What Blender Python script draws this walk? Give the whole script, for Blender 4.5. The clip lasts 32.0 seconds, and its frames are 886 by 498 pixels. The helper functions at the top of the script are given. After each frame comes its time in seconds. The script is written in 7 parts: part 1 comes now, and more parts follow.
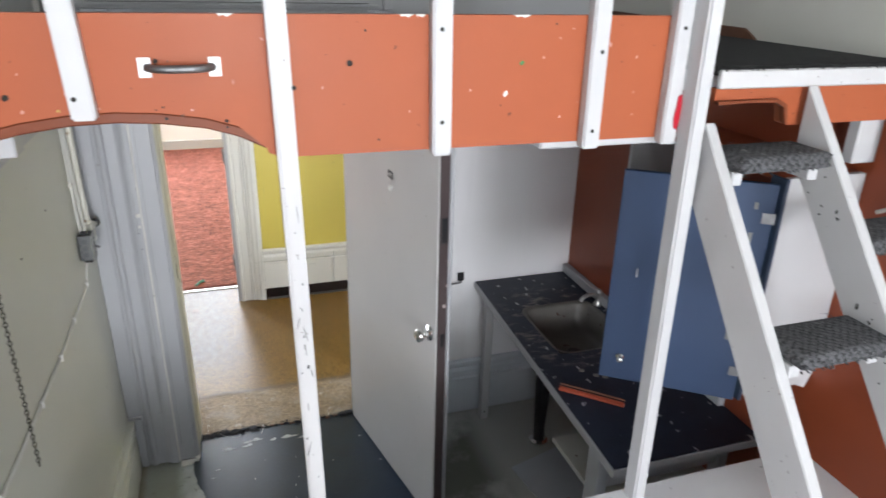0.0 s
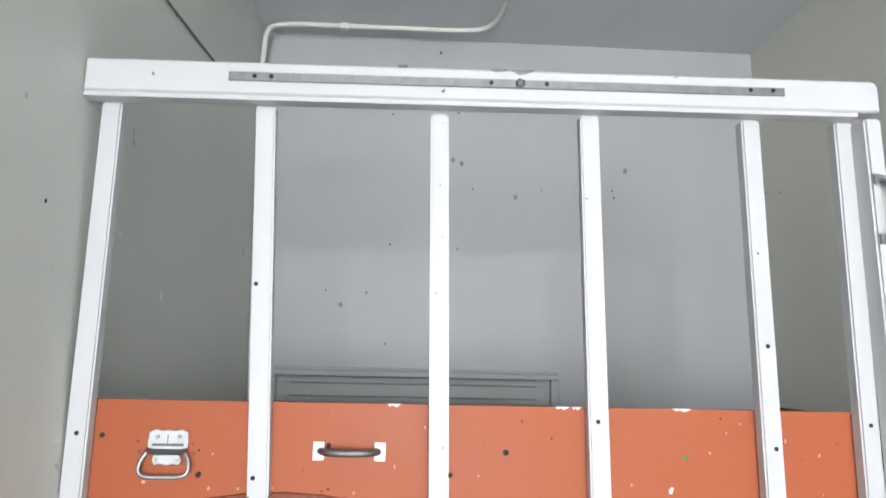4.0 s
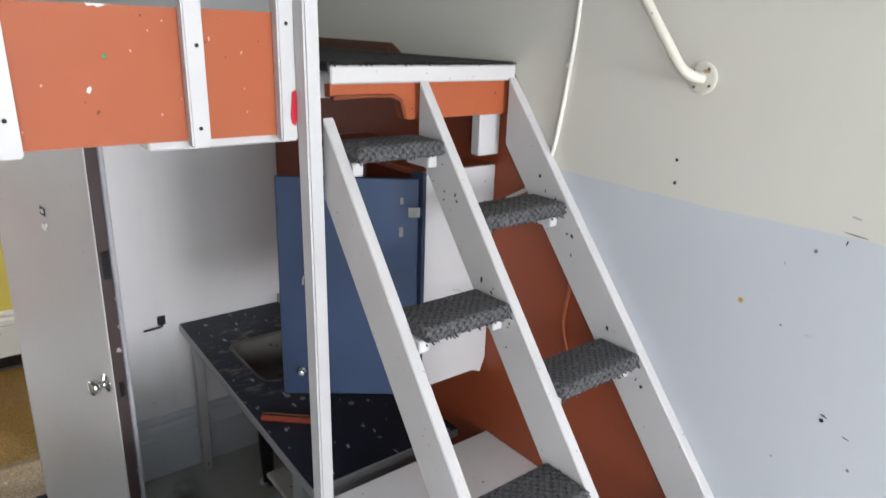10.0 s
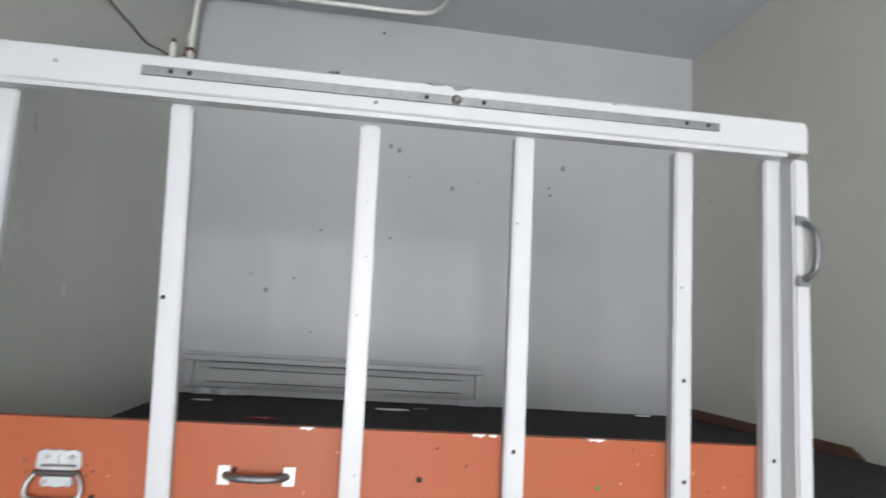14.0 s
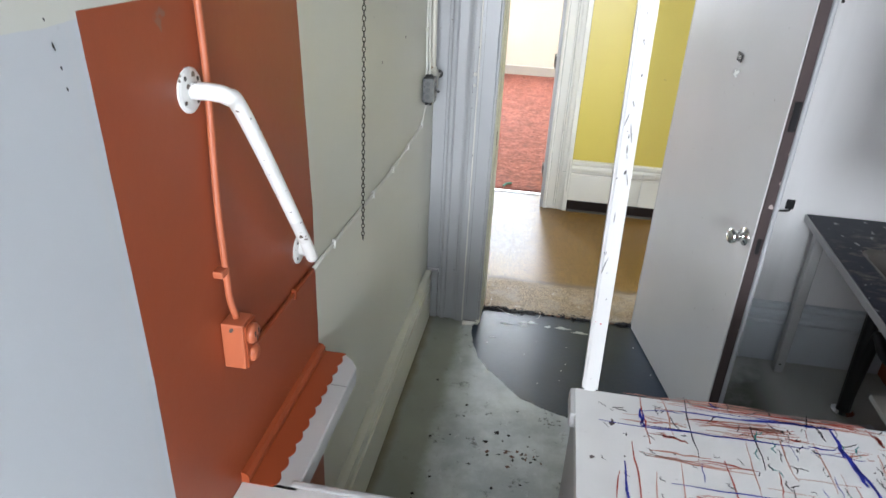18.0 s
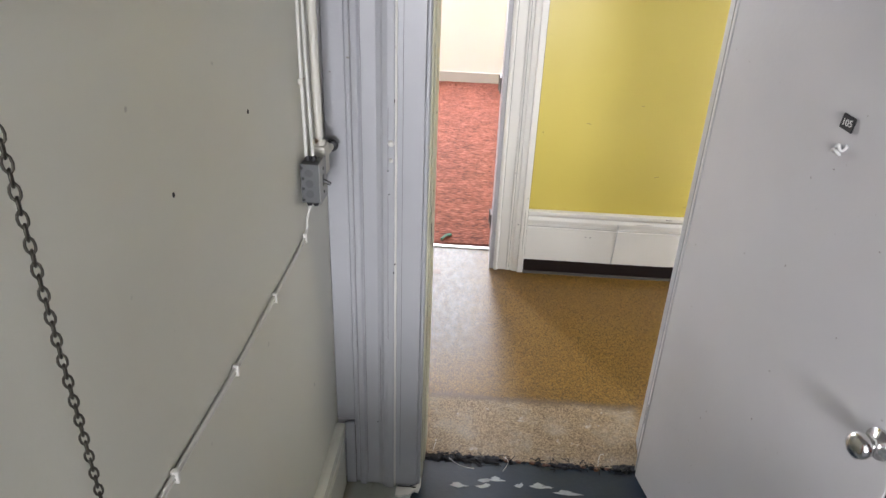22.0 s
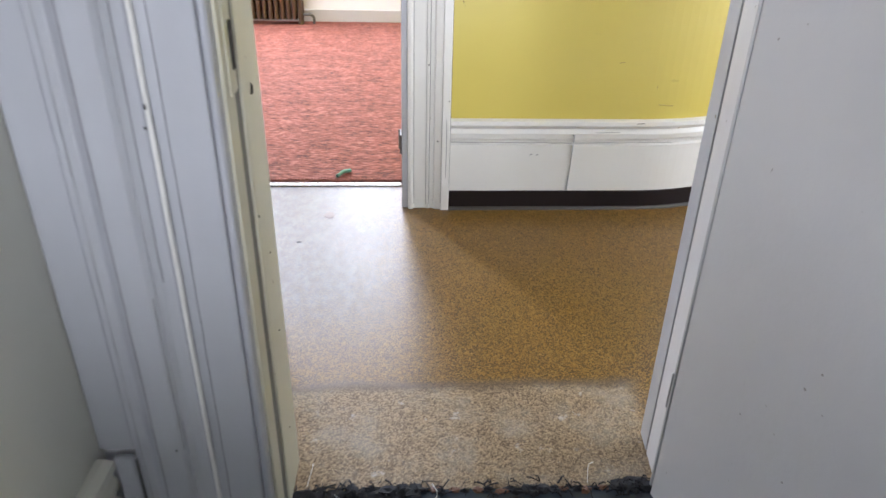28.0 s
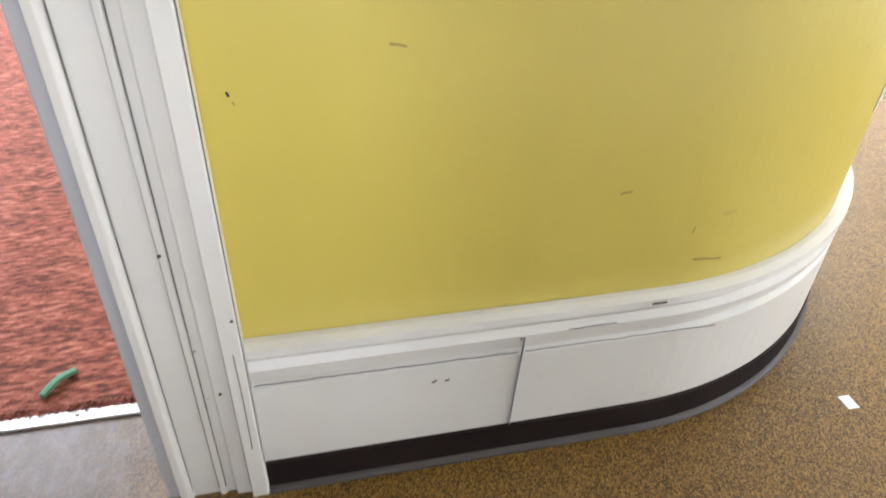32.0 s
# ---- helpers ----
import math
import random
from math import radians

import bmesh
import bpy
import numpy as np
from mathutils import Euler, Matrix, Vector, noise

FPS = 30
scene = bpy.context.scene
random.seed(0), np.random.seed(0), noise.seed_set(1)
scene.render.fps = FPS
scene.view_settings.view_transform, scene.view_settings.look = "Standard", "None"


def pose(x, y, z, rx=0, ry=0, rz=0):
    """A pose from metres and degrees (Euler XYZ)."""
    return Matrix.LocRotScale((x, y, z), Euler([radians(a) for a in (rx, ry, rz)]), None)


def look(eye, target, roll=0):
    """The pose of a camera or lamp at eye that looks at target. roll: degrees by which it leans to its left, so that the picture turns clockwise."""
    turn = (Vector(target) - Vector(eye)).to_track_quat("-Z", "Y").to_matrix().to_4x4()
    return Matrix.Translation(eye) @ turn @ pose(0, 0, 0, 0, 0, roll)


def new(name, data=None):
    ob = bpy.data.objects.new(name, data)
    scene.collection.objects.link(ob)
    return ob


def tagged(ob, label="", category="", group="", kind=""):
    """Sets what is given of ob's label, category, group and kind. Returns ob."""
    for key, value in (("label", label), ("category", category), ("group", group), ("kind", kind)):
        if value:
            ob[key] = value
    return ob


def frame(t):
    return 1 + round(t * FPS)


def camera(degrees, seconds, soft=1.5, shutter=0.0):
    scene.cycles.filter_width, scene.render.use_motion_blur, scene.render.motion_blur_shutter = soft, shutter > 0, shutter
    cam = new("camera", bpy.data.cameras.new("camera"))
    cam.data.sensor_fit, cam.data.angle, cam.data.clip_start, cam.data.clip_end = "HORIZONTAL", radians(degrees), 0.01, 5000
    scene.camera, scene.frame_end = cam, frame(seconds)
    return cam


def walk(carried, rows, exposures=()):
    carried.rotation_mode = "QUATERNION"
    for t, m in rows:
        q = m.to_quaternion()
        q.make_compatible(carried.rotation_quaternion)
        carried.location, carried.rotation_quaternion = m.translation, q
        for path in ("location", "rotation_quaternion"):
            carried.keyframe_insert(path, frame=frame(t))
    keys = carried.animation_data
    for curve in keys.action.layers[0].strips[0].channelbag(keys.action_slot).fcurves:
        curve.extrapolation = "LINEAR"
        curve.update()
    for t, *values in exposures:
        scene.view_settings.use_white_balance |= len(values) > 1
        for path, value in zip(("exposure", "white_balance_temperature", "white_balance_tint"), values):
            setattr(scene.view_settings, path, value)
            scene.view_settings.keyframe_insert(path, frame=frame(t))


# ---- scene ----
cam = camera(66.97, 32.0, soft=1.5, shutter=0.35)
PATH = [
    (0, (0.602, -3.008, 2.316), (1.177, -1.252, 1.55), 1.4),
    (0.5, (0.559, -3.003, 2.318), (0.93, -1.19, 1.559), 1.3),
    (1, (0.565, -2.998, 2.32), (0.79, -1.213, 1.446), 0.9),
    (1.5, (0.571, -3.014, 2.315), (0.743, -1.291, 1.313), 0.7),
    (2, (0.579, -3.027, 2.313), (0.722, -1.294, 1.326), 0.9),
    (2.5, (0.581, -3.039, 2.311), (0.709, -1.184, 1.574), 1.0),
    (3, (0.583, -3.043, 2.308), (0.705, -1.075, 1.975), 1.1),
    (3.5, (0.612, -3.037, 2.309), (0.713, -1.042, 2.405), 1.3),
    (5.5, (0.678, -3.118, 2.296), (0.871, -1.203, 2.839), 3.0),
    (6, (0.72, -3.12, 2.295), (1.053, -1.227, 2.847), 2.9),
    (6.5, (0.764, -3.125, 2.293), (1.279, -1.276, 2.855), 2.7),
    (7, (0.817, -3.145, 2.287), (1.536, -1.368, 2.858), 2.3),
    (7.5, (0.87, -3.153, 2.286), (1.819, -1.491, 2.867), 1.9),
    (8, (0.878, -3.146, 2.28), (1.957, -1.563, 2.852), 1.8),
    (8.5, (0.872, -3.135, 2.264), (2.029, -1.559, 2.687), 1.6),
    (9, (0.876, -3.137, 2.26), (2.085, -1.545, 2.312), 1.5),
    (9.5, (0.884, -3.151, 2.246), (2.088, -1.598, 1.878), 1.6),
    (10, (0.899, -3.149, 2.203), (2.085, -1.662, 1.587), 1.9),
    (10.5, (0.889, -3.142, 2.173), (2.084, -1.682, 1.51), 2.1),
    (11, (0.89, -3.151, 2.162), (2.094, -1.699, 1.495), 2.0),
    (11.5, (0.871, -3.134, 2.186), (2.094, -1.672, 1.582), 2.3),
    (12, (0.824, -3.097, 2.246), (2.036, -1.541, 1.913), 2.6),
    (12.5, (0.787, -3.07, 2.314), (1.795, -1.345, 2.408), 2.3),
    (13, (0.761, -3.004, 2.436), (1.582, -1.196, 2.679), 2.5),
    (13.5, (0.706, -2.981, 2.469), (1.318, -1.095, 2.732), 3.1),
    (14, (0.661, -3.019, 2.431), (0.949, -1.056, 2.689), 3.6),
    (14.5, (0.66, -3.052, 2.309), (0.602, -1.068, 2.551), 3.9),
    (16.5, (0.578, -3.139, 2.012), (0.184, -1.18, 2.085), 3.2),
    (17, (0.592, -3.154, 1.995), (0.228, -1.206, 1.725), 3.1),
    (17.5, (0.611, -3.167, 1.974), (0.299, -1.318, 1.279), 2.9),
    (18, (0.546, -3.1, 1.951), (0.28, -1.328, 1.064), 2.9),
    (18.5, (0.512, -3.012, 1.909), (0.301, -1.25, 0.988), 2.3),
    (19, (0.565, -2.775, 1.915), (0.465, -1.007, 0.986), 1.8),
    (19.5, (0.55, -2.581, 1.927), (0.501, -0.808, 1.001), 2.5),
    (20, (0.481, -2.377, 1.94), (0.446, -0.602, 1.019), 2.7),
    (20.5, (0.417, -2.18, 1.938), (0.387, -0.405, 1.018), 2.5),
    (21, (0.443, -1.971, 1.949), (0.411, -0.193, 1.033), 2.1),
    (21.5, (0.452, -1.88, 1.934), (0.393, -0.099, 1.027), 2.4),
    (22, (0.435, -1.84, 1.909), (0.353, -0.058, 1.006), 2.3),
    (22.5, (0.412, -1.786, 1.873), (0.326, -0.004, 0.969), 2.2),
    (23, (0.479, -1.704, 1.752), (0.385, 0.076, 0.845), 1.9),
    (23.5, (0.534, -1.653, 1.629), (0.424, 0.126, 0.722), 1.9),
    (24, (0.514, -1.599, 1.57), (0.424, 0.182, 0.665), 1.5),
    (24.5, (0.519, -1.527, 1.538), (0.513, 0.258, 0.636), 1.2),
    (25, (0.45, -1.424, 1.51), (0.474, 0.358, 0.603), 1.9),
    (25.5, (0.459, -1.358, 1.384), (0.491, 0.425, 0.478), 1.8),
    (27.5, (0.47, -1.147, 1.262), (0.56, 0.627, 0.343), 2.3),
    (28, (0.559, -0.962, 1.196), (0.675, 0.806, 0.269), 1.4),
    (28.5, (0.619, -0.692, 1.081), (0.747, 1.07, 0.143), 2.1),
    (29, (0.64, -0.426, 1.088), (0.761, 1.336, 0.15), 2.1),
    (29.5, (0.667, -0.14, 1.109), (0.818, 1.623, 0.177), 1.8),
    (30, (0.709, 0.199, 1.14), (0.885, 1.958, 0.204), 2.2),
    (30.5, (0.759, 0.48, 1.197), (0.922, 2.176, 0.148), 2.3),
    (31, (0.804, 0.674, 1.222), (1.048, 2.242, 0.005), 2.1),
    (31.5, (0.855, 0.765, 1.234), (1.165, 2.275, -0.041), 2.6),
    (32, (0.879, 0.805, 1.227), (1.272, 2.383, 0.062), 2.3),
]
LEVELS = [(0.0, 0.18, 6450, 13), (1.0, 0.28, 6500, 11), (3.0, 0.23, 6450, 12), (6.0, 0.18, 6600, 10), (8.0, 0.2, 6600, 11), (9.0, 0.0, 6600, 14), (10.5, 0.01, 6600, 13), (12.0, -0.04, 6500, 15), (13.0, -0.12, 6500, 13), (14.5, -0.02, 6500, 13), (17.0, -0.2, 6600, 15), (18.0, 0.38, 6250, 11), (19.0, 0.5, 6450, 13), (20.0, 0.25, 6850, 14), (21.0, 0.21, 6750, 16), (24.0, 0.29, 6170, 19), (26.0, 0.29, 6220, 19), (28.0, 0.3, 6100, 17), (29.0, 0.22, 6150, 17), (30.0, -0.03, 6400, 17), (31.0, 0.35, 6350, 17), (32.0, 0.22, 6300, 17)]
walk(cam, [(t, look(eye, target, roll)) for t, eye, target, roll in PATH], exposures=LEVELS)

# ---- sizes of the place ----
# REAR: unseen wall, set far back so the window light falls off gently.
ROOM_W, CEIL, REAR = 2.315, 3.894, -10.4
DOOR_L, DOOR_R, DOOR_H, WALL_T = 0.299, 1.20, 2.03, 0.20
HALL_Y, CARPET_Y, FAR_Y = 1.73, 1.975, 6.53
FAS_Y, FAS_LO, FAS_HI = -1.628, 1.955, 2.234
LOFT_Z, PLAT_Z, PLAT_Y, PLAT_X, STEP_Y = 2.125, 0.872, -1.70, 0.69, -2.15

# ---- daylight ----
world = bpy.data.worlds.new("sky")
scene.world = world
world.use_nodes = True
sky = world.node_tree.nodes.new("ShaderNodeTexSky")
sky.sky_type, sky.sun_disc = "NISHITA", False
sky.sun_elevation, sky.sun_rotation = radians(38), radians(200)
back = world.node_tree.nodes["Background"]
back.inputs["Strength"].default_value = 0.12
world.node_tree.links.new(sky.outputs["Color"], back.inputs["Color"])


def sun_lamp():
    lamp = bpy.data.lights.new("sun", "SUN")
    lamp.energy, lamp.angle, lamp.color = 1.0, radians(12), (1.0, 0.96, 0.9)
    ob = new("sun", lamp)
    ob.matrix_world = look((-6, -14, 14), (0, 0, 0))


def window_light(name, eye, target, w, h, power, colour):
    lamp = bpy.data.lights.new(name, "AREA")
    lamp.shape, lamp.size, lamp.size_y, lamp.energy, lamp.color = "RECTANGLE", w, h, power, colour
    ob = new(name, lamp)
    ob.matrix_world = look(eye, target)


sun_lamp()
DAY = (0.93, 0.97, 1.0)
window_light("room_window_light", (1.15, REAR + 0.05, 2.1), (1.15, 0, 1.6), 1.9, 2.3, 520, DAY)
# Fill lamp on the unseen left side, added to brighten the right wall.
window_light("side_fill_light", (0.06, -5.4, 2.05), (2.3, -4.2, 1.7), 2.0, 2.1, 65, DAY)
window_light("carpet_room_window_light", (0.17, FAR_Y - 0.06, 2.48), (0.1, 0, 1.0), 0.8, 2.4, 150, (0.90, 0.95, 1.0))
window_light("carpet_room_far_window_light", (-2.13, FAR_Y - 0.06, 2.48), (0.3, 1.0, 0.6), 0.46, 2.4, 380, (0.86, 0.93, 1.0))
window_light("hall_window_light", (3.7, 5.5, 1.75), (3.0, 0, 0.6), 2.2, 2.2, 280, (0.88, 0.95, 1.0))
# Unseen fill lamp added at the hall end for the floor and yellow wall.
window_light("corridor_fill_light", (4.93, 0.9, 1.8), (1.2, 1.3, 0.8), 1.2, 2.0, 60, (0.92, 0.97, 1.0))


# ---- materials ----
def rgb(c):
    return (*c, 1.0)


class Nodes:
    """A short hand for building one node material."""

    def __init__(self, name):
        self.mat = bpy.data.materials.new(name)
        self.mat.use_nodes = True
        self.tree = self.mat.node_tree
        self.bsdf = self.tree.nodes["Principled BSDF"]

    def link(self, a, b):
        self.tree.links.new(a, b)

    def put(self, socket, value):
        if isinstance(value, bpy.types.NodeSocket):
            self.link(value, socket)
        else:
            socket.default_value = value

    def math(self, op, a, b=0.0, c=0.0):
        n = self.tree.nodes.new("ShaderNodeMath")
        n.operation = op
        for k, v in enumerate((a, b, c)):
            self.put(n.inputs[k], v)
        return n.outputs[0]

    def place(self):
        g = self.tree.nodes.new("ShaderNodeNewGeometry")
        s = self.tree.nodes.new("ShaderNodeSeparateXYZ")
        self.link(g.outputs["Position"], s.inputs[0])
        return g.outputs["Position"], s.outputs

    def noise(self, where, scale, detail=3.0, rough=0.55, stretch=None):
        n = self.tree.nodes.new("ShaderNodeTexNoise")
        n.inputs["Scale"].default_value, n.inputs["Detail"].default_value, n.inputs["Roughness"].default_value = scale, detail, rough
        if stretch:
            m = self.tree.nodes.new("ShaderNodeMapping")
            m.inputs["Scale"].default_value = stretch
            self.link(where, m.inputs["Vector"])
            where = m.outputs["Vector"]
        self.link(where, n.inputs["Vector"])
        return n.outputs["Fac"]

    def grit(self, where, scale):
        """A random grey for each small granule."""
        n = self.tree.nodes.new("ShaderNodeTexVoronoi")
        n.inputs["Scale"].default_value = scale
        self.link(where, n.inputs["Vector"])
        s = self.tree.nodes.new("ShaderNodeSeparateColor")
        self.link(n.outputs["Color"], s.inputs[0])
        return s.outputs[0]

    def ramp(self, value, lo, hi):
        n = self.tree.nodes.new("ShaderNodeMapRange")
        n.interpolation_type = "SMOOTHSTEP"
        self.put(n.inputs["Value"], value)
        n.inputs["From Min"].default_value, n.inputs["From Max"].default_value = lo, hi
        return n.outputs[0]

    def mix(self, fac, a, b, mode="MIX"):
        n = self.tree.nodes.new("ShaderNodeMix")
        n.data_type, n.blend_type = "RGBA", mode
        self.put(n.inputs["Factor"], fac)
        self.put(n.inputs[6], rgb(a) if isinstance(a, tuple) else a)
        self.put(n.inputs[7], rgb(b) if isinstance(b, tuple) else b)
        return n.outputs[2]

    def bump(self, height, strength, dist=0.002):
        n = self.tree.nodes.new("ShaderNodeBump")
        n.inputs["Strength"].default_value, n.inputs["Distance"].default_value = strength, dist
        self.link(height, n.inputs["Height"])
        self.link(n.outputs[0], self.bsdf.inputs["Normal"])

    def finish(self, colour, rough=0.5, metal=0.0):
        self.put(self.bsdf.inputs["Base Color"], rgb(colour) if isinstance(colour, tuple) else colour)
        self.put(self.bsdf.inputs["Roughness"], rough)
        self.bsdf.inputs["Metallic"].default_value = metal
        return self.mat


def darker(c, f):
    return tuple(v * f for v in c)


def box_mask(n, axes, lo0, hi0, lo1, hi1, wob):
    """1 inside a painted rectangle of a wall, with a hand-cut edge."""
    a = n.math("ADD", axes[0], wob)
    b = n.math("ADD", axes[1], wob)
    m = n.math("MULTIPLY", n.math("GREATER_THAN", a, lo0), n.math("LESS_THAN", a, hi0))
    m = n.math("MULTIPLY", m, n.math("GREATER_THAN", b, lo1))
    return n.math("MULTIPLY", m, n.math("LESS_THAN", b, hi1))


def painted(name, colour, rough=0.5, var=0.12, scale=3.0, specks=0.0, speck_colour=(0.05, 0.045, 0.04), speck_scale=30.0,
            bump=0.25, bump_scale=60.0, scuff=0.0, scuff_colour=(0.3, 0.28, 0.26)):
    """Brushed paint: broad unevenness, fine ripple, small chips and scuffs."""
    n = Nodes(name)
    where, xyz = n.place()
    broad = n.noise(where, scale, 3)
    col = n.mix(broad, darker(colour, 1 - var), darker(colour, 1 + var * 0.5))
    fine = n.noise(where, bump_scale, 4, 0.6)
    if specks:
        chips = n.ramp(n.noise(where, speck_scale, 2, 0.4), 0.80 - 0.12 * specks, 0.82 - 0.12 * specks)
        col = n.mix(chips, col, speck_colour)
    if scuff:
        wear = n.ramp(n.noise(where, 9.0, 6, 0.7, (1, 1, 0.25)), 0.62, 0.78)
        col = n.mix(n.math("MULTIPLY", wear, scuff), col, scuff_colour)
    n.bump(fine, bump, 0.0015)
    r = n.math("MULTIPLY_ADD", broad, 0.2, rough - 0.1)
    return n.finish(col, r)


RUST = (0.30, 0.062, 0.022)
ORANGE = (0.335, 0.085, 0.034)
LILAC = (0.52, 0.55, 0.595)
PALE = (0.58, 0.59, 0.55)
CREAM = (0.655, 0.65, 0.565)


def wall_left_paint():
    n = Nodes("left_wall_paint")
    where, xyz = n.place()
    wob = n.math("MULTIPLY_ADD", n.noise(where, 4.0, 4), 0.03, -0.015)
    y, z = xyz[1], xyz[2]
    broad = n.noise(where, 1.7, 4)
    col = n.mix(box_mask(n, (y, z), -1.652, 0.2, -0.1, 2.02, n.math("MULTIPLY", wob, 0.2)), PALE, CREAM)
    col = n.mix(box_mask(n, (y, z), -9, -1.652, -0.1, 1.822, wob), col, LILAC)
    col = n.mix(box_mask(n, (y, z), -2.355, -1.652, 0.3, 1.832, n.math("MULTIPLY", wob, 0.25)), col, RUST)
    col = n.mix(1.0, col, n.mix(broad, (0.86, 0.86, 0.85), (1.0, 1.0, 1.0)), "MULTIPLY")
    marks = n.ramp(n.noise(where, 13.0, 3, 0.5), 0.73, 0.76)
    col = n.mix(n.math("MULTIPLY", marks, 0.45), col, (0.16, 0.15, 0.14))
    n.bump(n.noise(where, 35.0, 5, 0.6), 0.25, 0.002)
    return n.finish(col, 0.42)


def wall_right_paint():
    n = Nodes("right_wall_paint")
    where, xyz = n.place()
    wob = n.math("MULTIPLY_ADD", n.noise(where, 4.0, 4), 0.03, -0.015)
    y, z = xyz[1], xyz[2]
    broad = n.noise(where, 1.7, 4)
    col = n.mix(box_mask(n, (y, z), -9, 0.2, -0.1, 1.843, wob), (0.61, 0.60, 0.545), LILAC)
    line = n.math("MULTIPLY_ADD", y, 1.26, 2.10 + 1.26 * 1.68)
    under = n.math("MULTIPLY", n.math("LESS_THAN", z, line), n.math("LESS_THAN", z, 2.11))
    low = n.math("MULTIPLY", n.math("LESS_THAN", z, 1.0), n.math("GREATER_THAN", y, -2.8))
    col = n.mix(n.math("MAXIMUM", under, low), col, RUST)
    col = n.mix(1.0, col, n.mix(broad, (0.87, 0.87, 0.86), (1.0, 1.0, 1.0)), "MULTIPLY")
    n.bump(n.noise(where, 30.0, 5, 0.6), 0.25, 0.002)
    return n.finish(col, 0.45)


def back_wall_paint():
    n = Nodes("back_wall_paint")
    where, xyz = n.place()
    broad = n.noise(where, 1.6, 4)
    # Lower wall lightened, upper darkened, to offset how light falls by the loft.
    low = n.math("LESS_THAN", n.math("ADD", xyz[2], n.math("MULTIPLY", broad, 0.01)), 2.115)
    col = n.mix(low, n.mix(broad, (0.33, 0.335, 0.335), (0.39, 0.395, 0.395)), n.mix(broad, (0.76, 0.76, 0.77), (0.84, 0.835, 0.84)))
    streak = n.ramp(n.noise(where, 5.0, 4, 0.55, (1, 1, 0.15)), 0.55, 0.75)
    col = n.mix(n.math("MULTIPLY", streak, 0.18), col, (0.40, 0.40, 0.36))
    stain = n.math("MULTIPLY", n.ramp(n.noise(where, 6.0, 5, 0.7, (1, 1, 2.2)), 0.62, 0.72), n.math("LESS_THAN", xyz[2], 0.75))
    col = n.mix(n.math("MULTIPLY", stain, 0.4), col, (0.32, 0.29, 0.25))
    n.bump(n.noise(where, 28.0, 5, 0.6), 0.25, 0.002)
    return n.finish(col, 0.45)


def room_floor_paint():
    """Worn pale blue-grey floor paint, a newer dark blue patch by the door, bare grimy spots, shade toned in behind the
    door.
    """
    n = Nodes("room_floor_paint")
    where, xyz = n.place()
    x, y = xyz[0], xyz[1]
    wob = n.math("MULTIPLY_ADD", n.noise(where, 5.0, 5, 0.6), 0.22, -0.11)
    base = n.mix(n.ramp(n.noise(where, 4.0, 6, 0.65), 0.35, 0.7), (0.36, 0.39, 0.395), (0.56, 0.60, 0.605))
    dirt = n.ramp(n.noise(where, 11.0, 8, 0.75), 0.57, 0.66)
    base = n.mix(n.math("MULTIPLY", dirt, 0.75), base, (0.06, 0.058, 0.05))
    rubbed = n.ramp(n.noise(where, 15.0, 6, 0.7, (1, 0.6, 1)), 0.60, 0.68)
    base = n.mix(n.math("MULTIPLY", rubbed, 0.6), base, (0.58, 0.61, 0.62))
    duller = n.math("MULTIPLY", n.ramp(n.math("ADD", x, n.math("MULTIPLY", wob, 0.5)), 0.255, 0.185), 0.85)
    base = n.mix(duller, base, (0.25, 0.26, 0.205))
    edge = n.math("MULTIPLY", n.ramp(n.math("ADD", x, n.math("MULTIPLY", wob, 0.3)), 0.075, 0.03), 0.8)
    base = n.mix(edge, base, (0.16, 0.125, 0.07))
    dx = n.math("MULTIPLY", n.math("SUBTRACT", x, 1.02), 1.0)
    dy = n.math("SUBTRACT", y, 0.0)
    r = n.math("SQRT", n.math("ADD", n.math("MULTIPLY", dx, dx), n.math("MULTIPLY", dy, dy)))
    inside = n.math("LESS_THAN", n.math("ADD", r, n.math("MULTIPLY", wob, 0.35)), 0.765)
    blue = n.mix(n.noise(where, 6.0, 5, 0.6), (0.009, 0.018, 0.034), (0.020, 0.036, 0.062))
    flecks = n.ramp(n.noise(where, 26.0, 4, 0.6, (0.35, 1, 1)), 0.70, 0.74)
    blue = n.mix(n.math("MULTIPLY", flecks, 0.5), blue, (0.35, 0.37, 0.4))
    # Mottled floor past the open door, with shade darkening put into its colour.
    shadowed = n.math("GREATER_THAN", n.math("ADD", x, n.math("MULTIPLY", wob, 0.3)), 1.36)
    shaded_mottle = n.mix(n.math("MAXIMUM", n.ramp(n.noise(where, 2.2, 6, 0.6), 0.42, 0.62), n.ramp(x, 1.62, 1.80)), (0.15, 0.16, 0.125), (0.50, 0.515, 0.48))
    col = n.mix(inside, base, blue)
    col = n.mix(shadowed, col, shaded_mottle)
    n.bump(n.noise(where, 45.0, 5, 0.65), 0.35, 0.003)
    n.bsdf.inputs["Specular IOR Level"].default_value = 0.35
    return n.finish(col, n.mix(inside, (0.42, 0.42, 0.42), (0.34, 0.34, 0.34)))


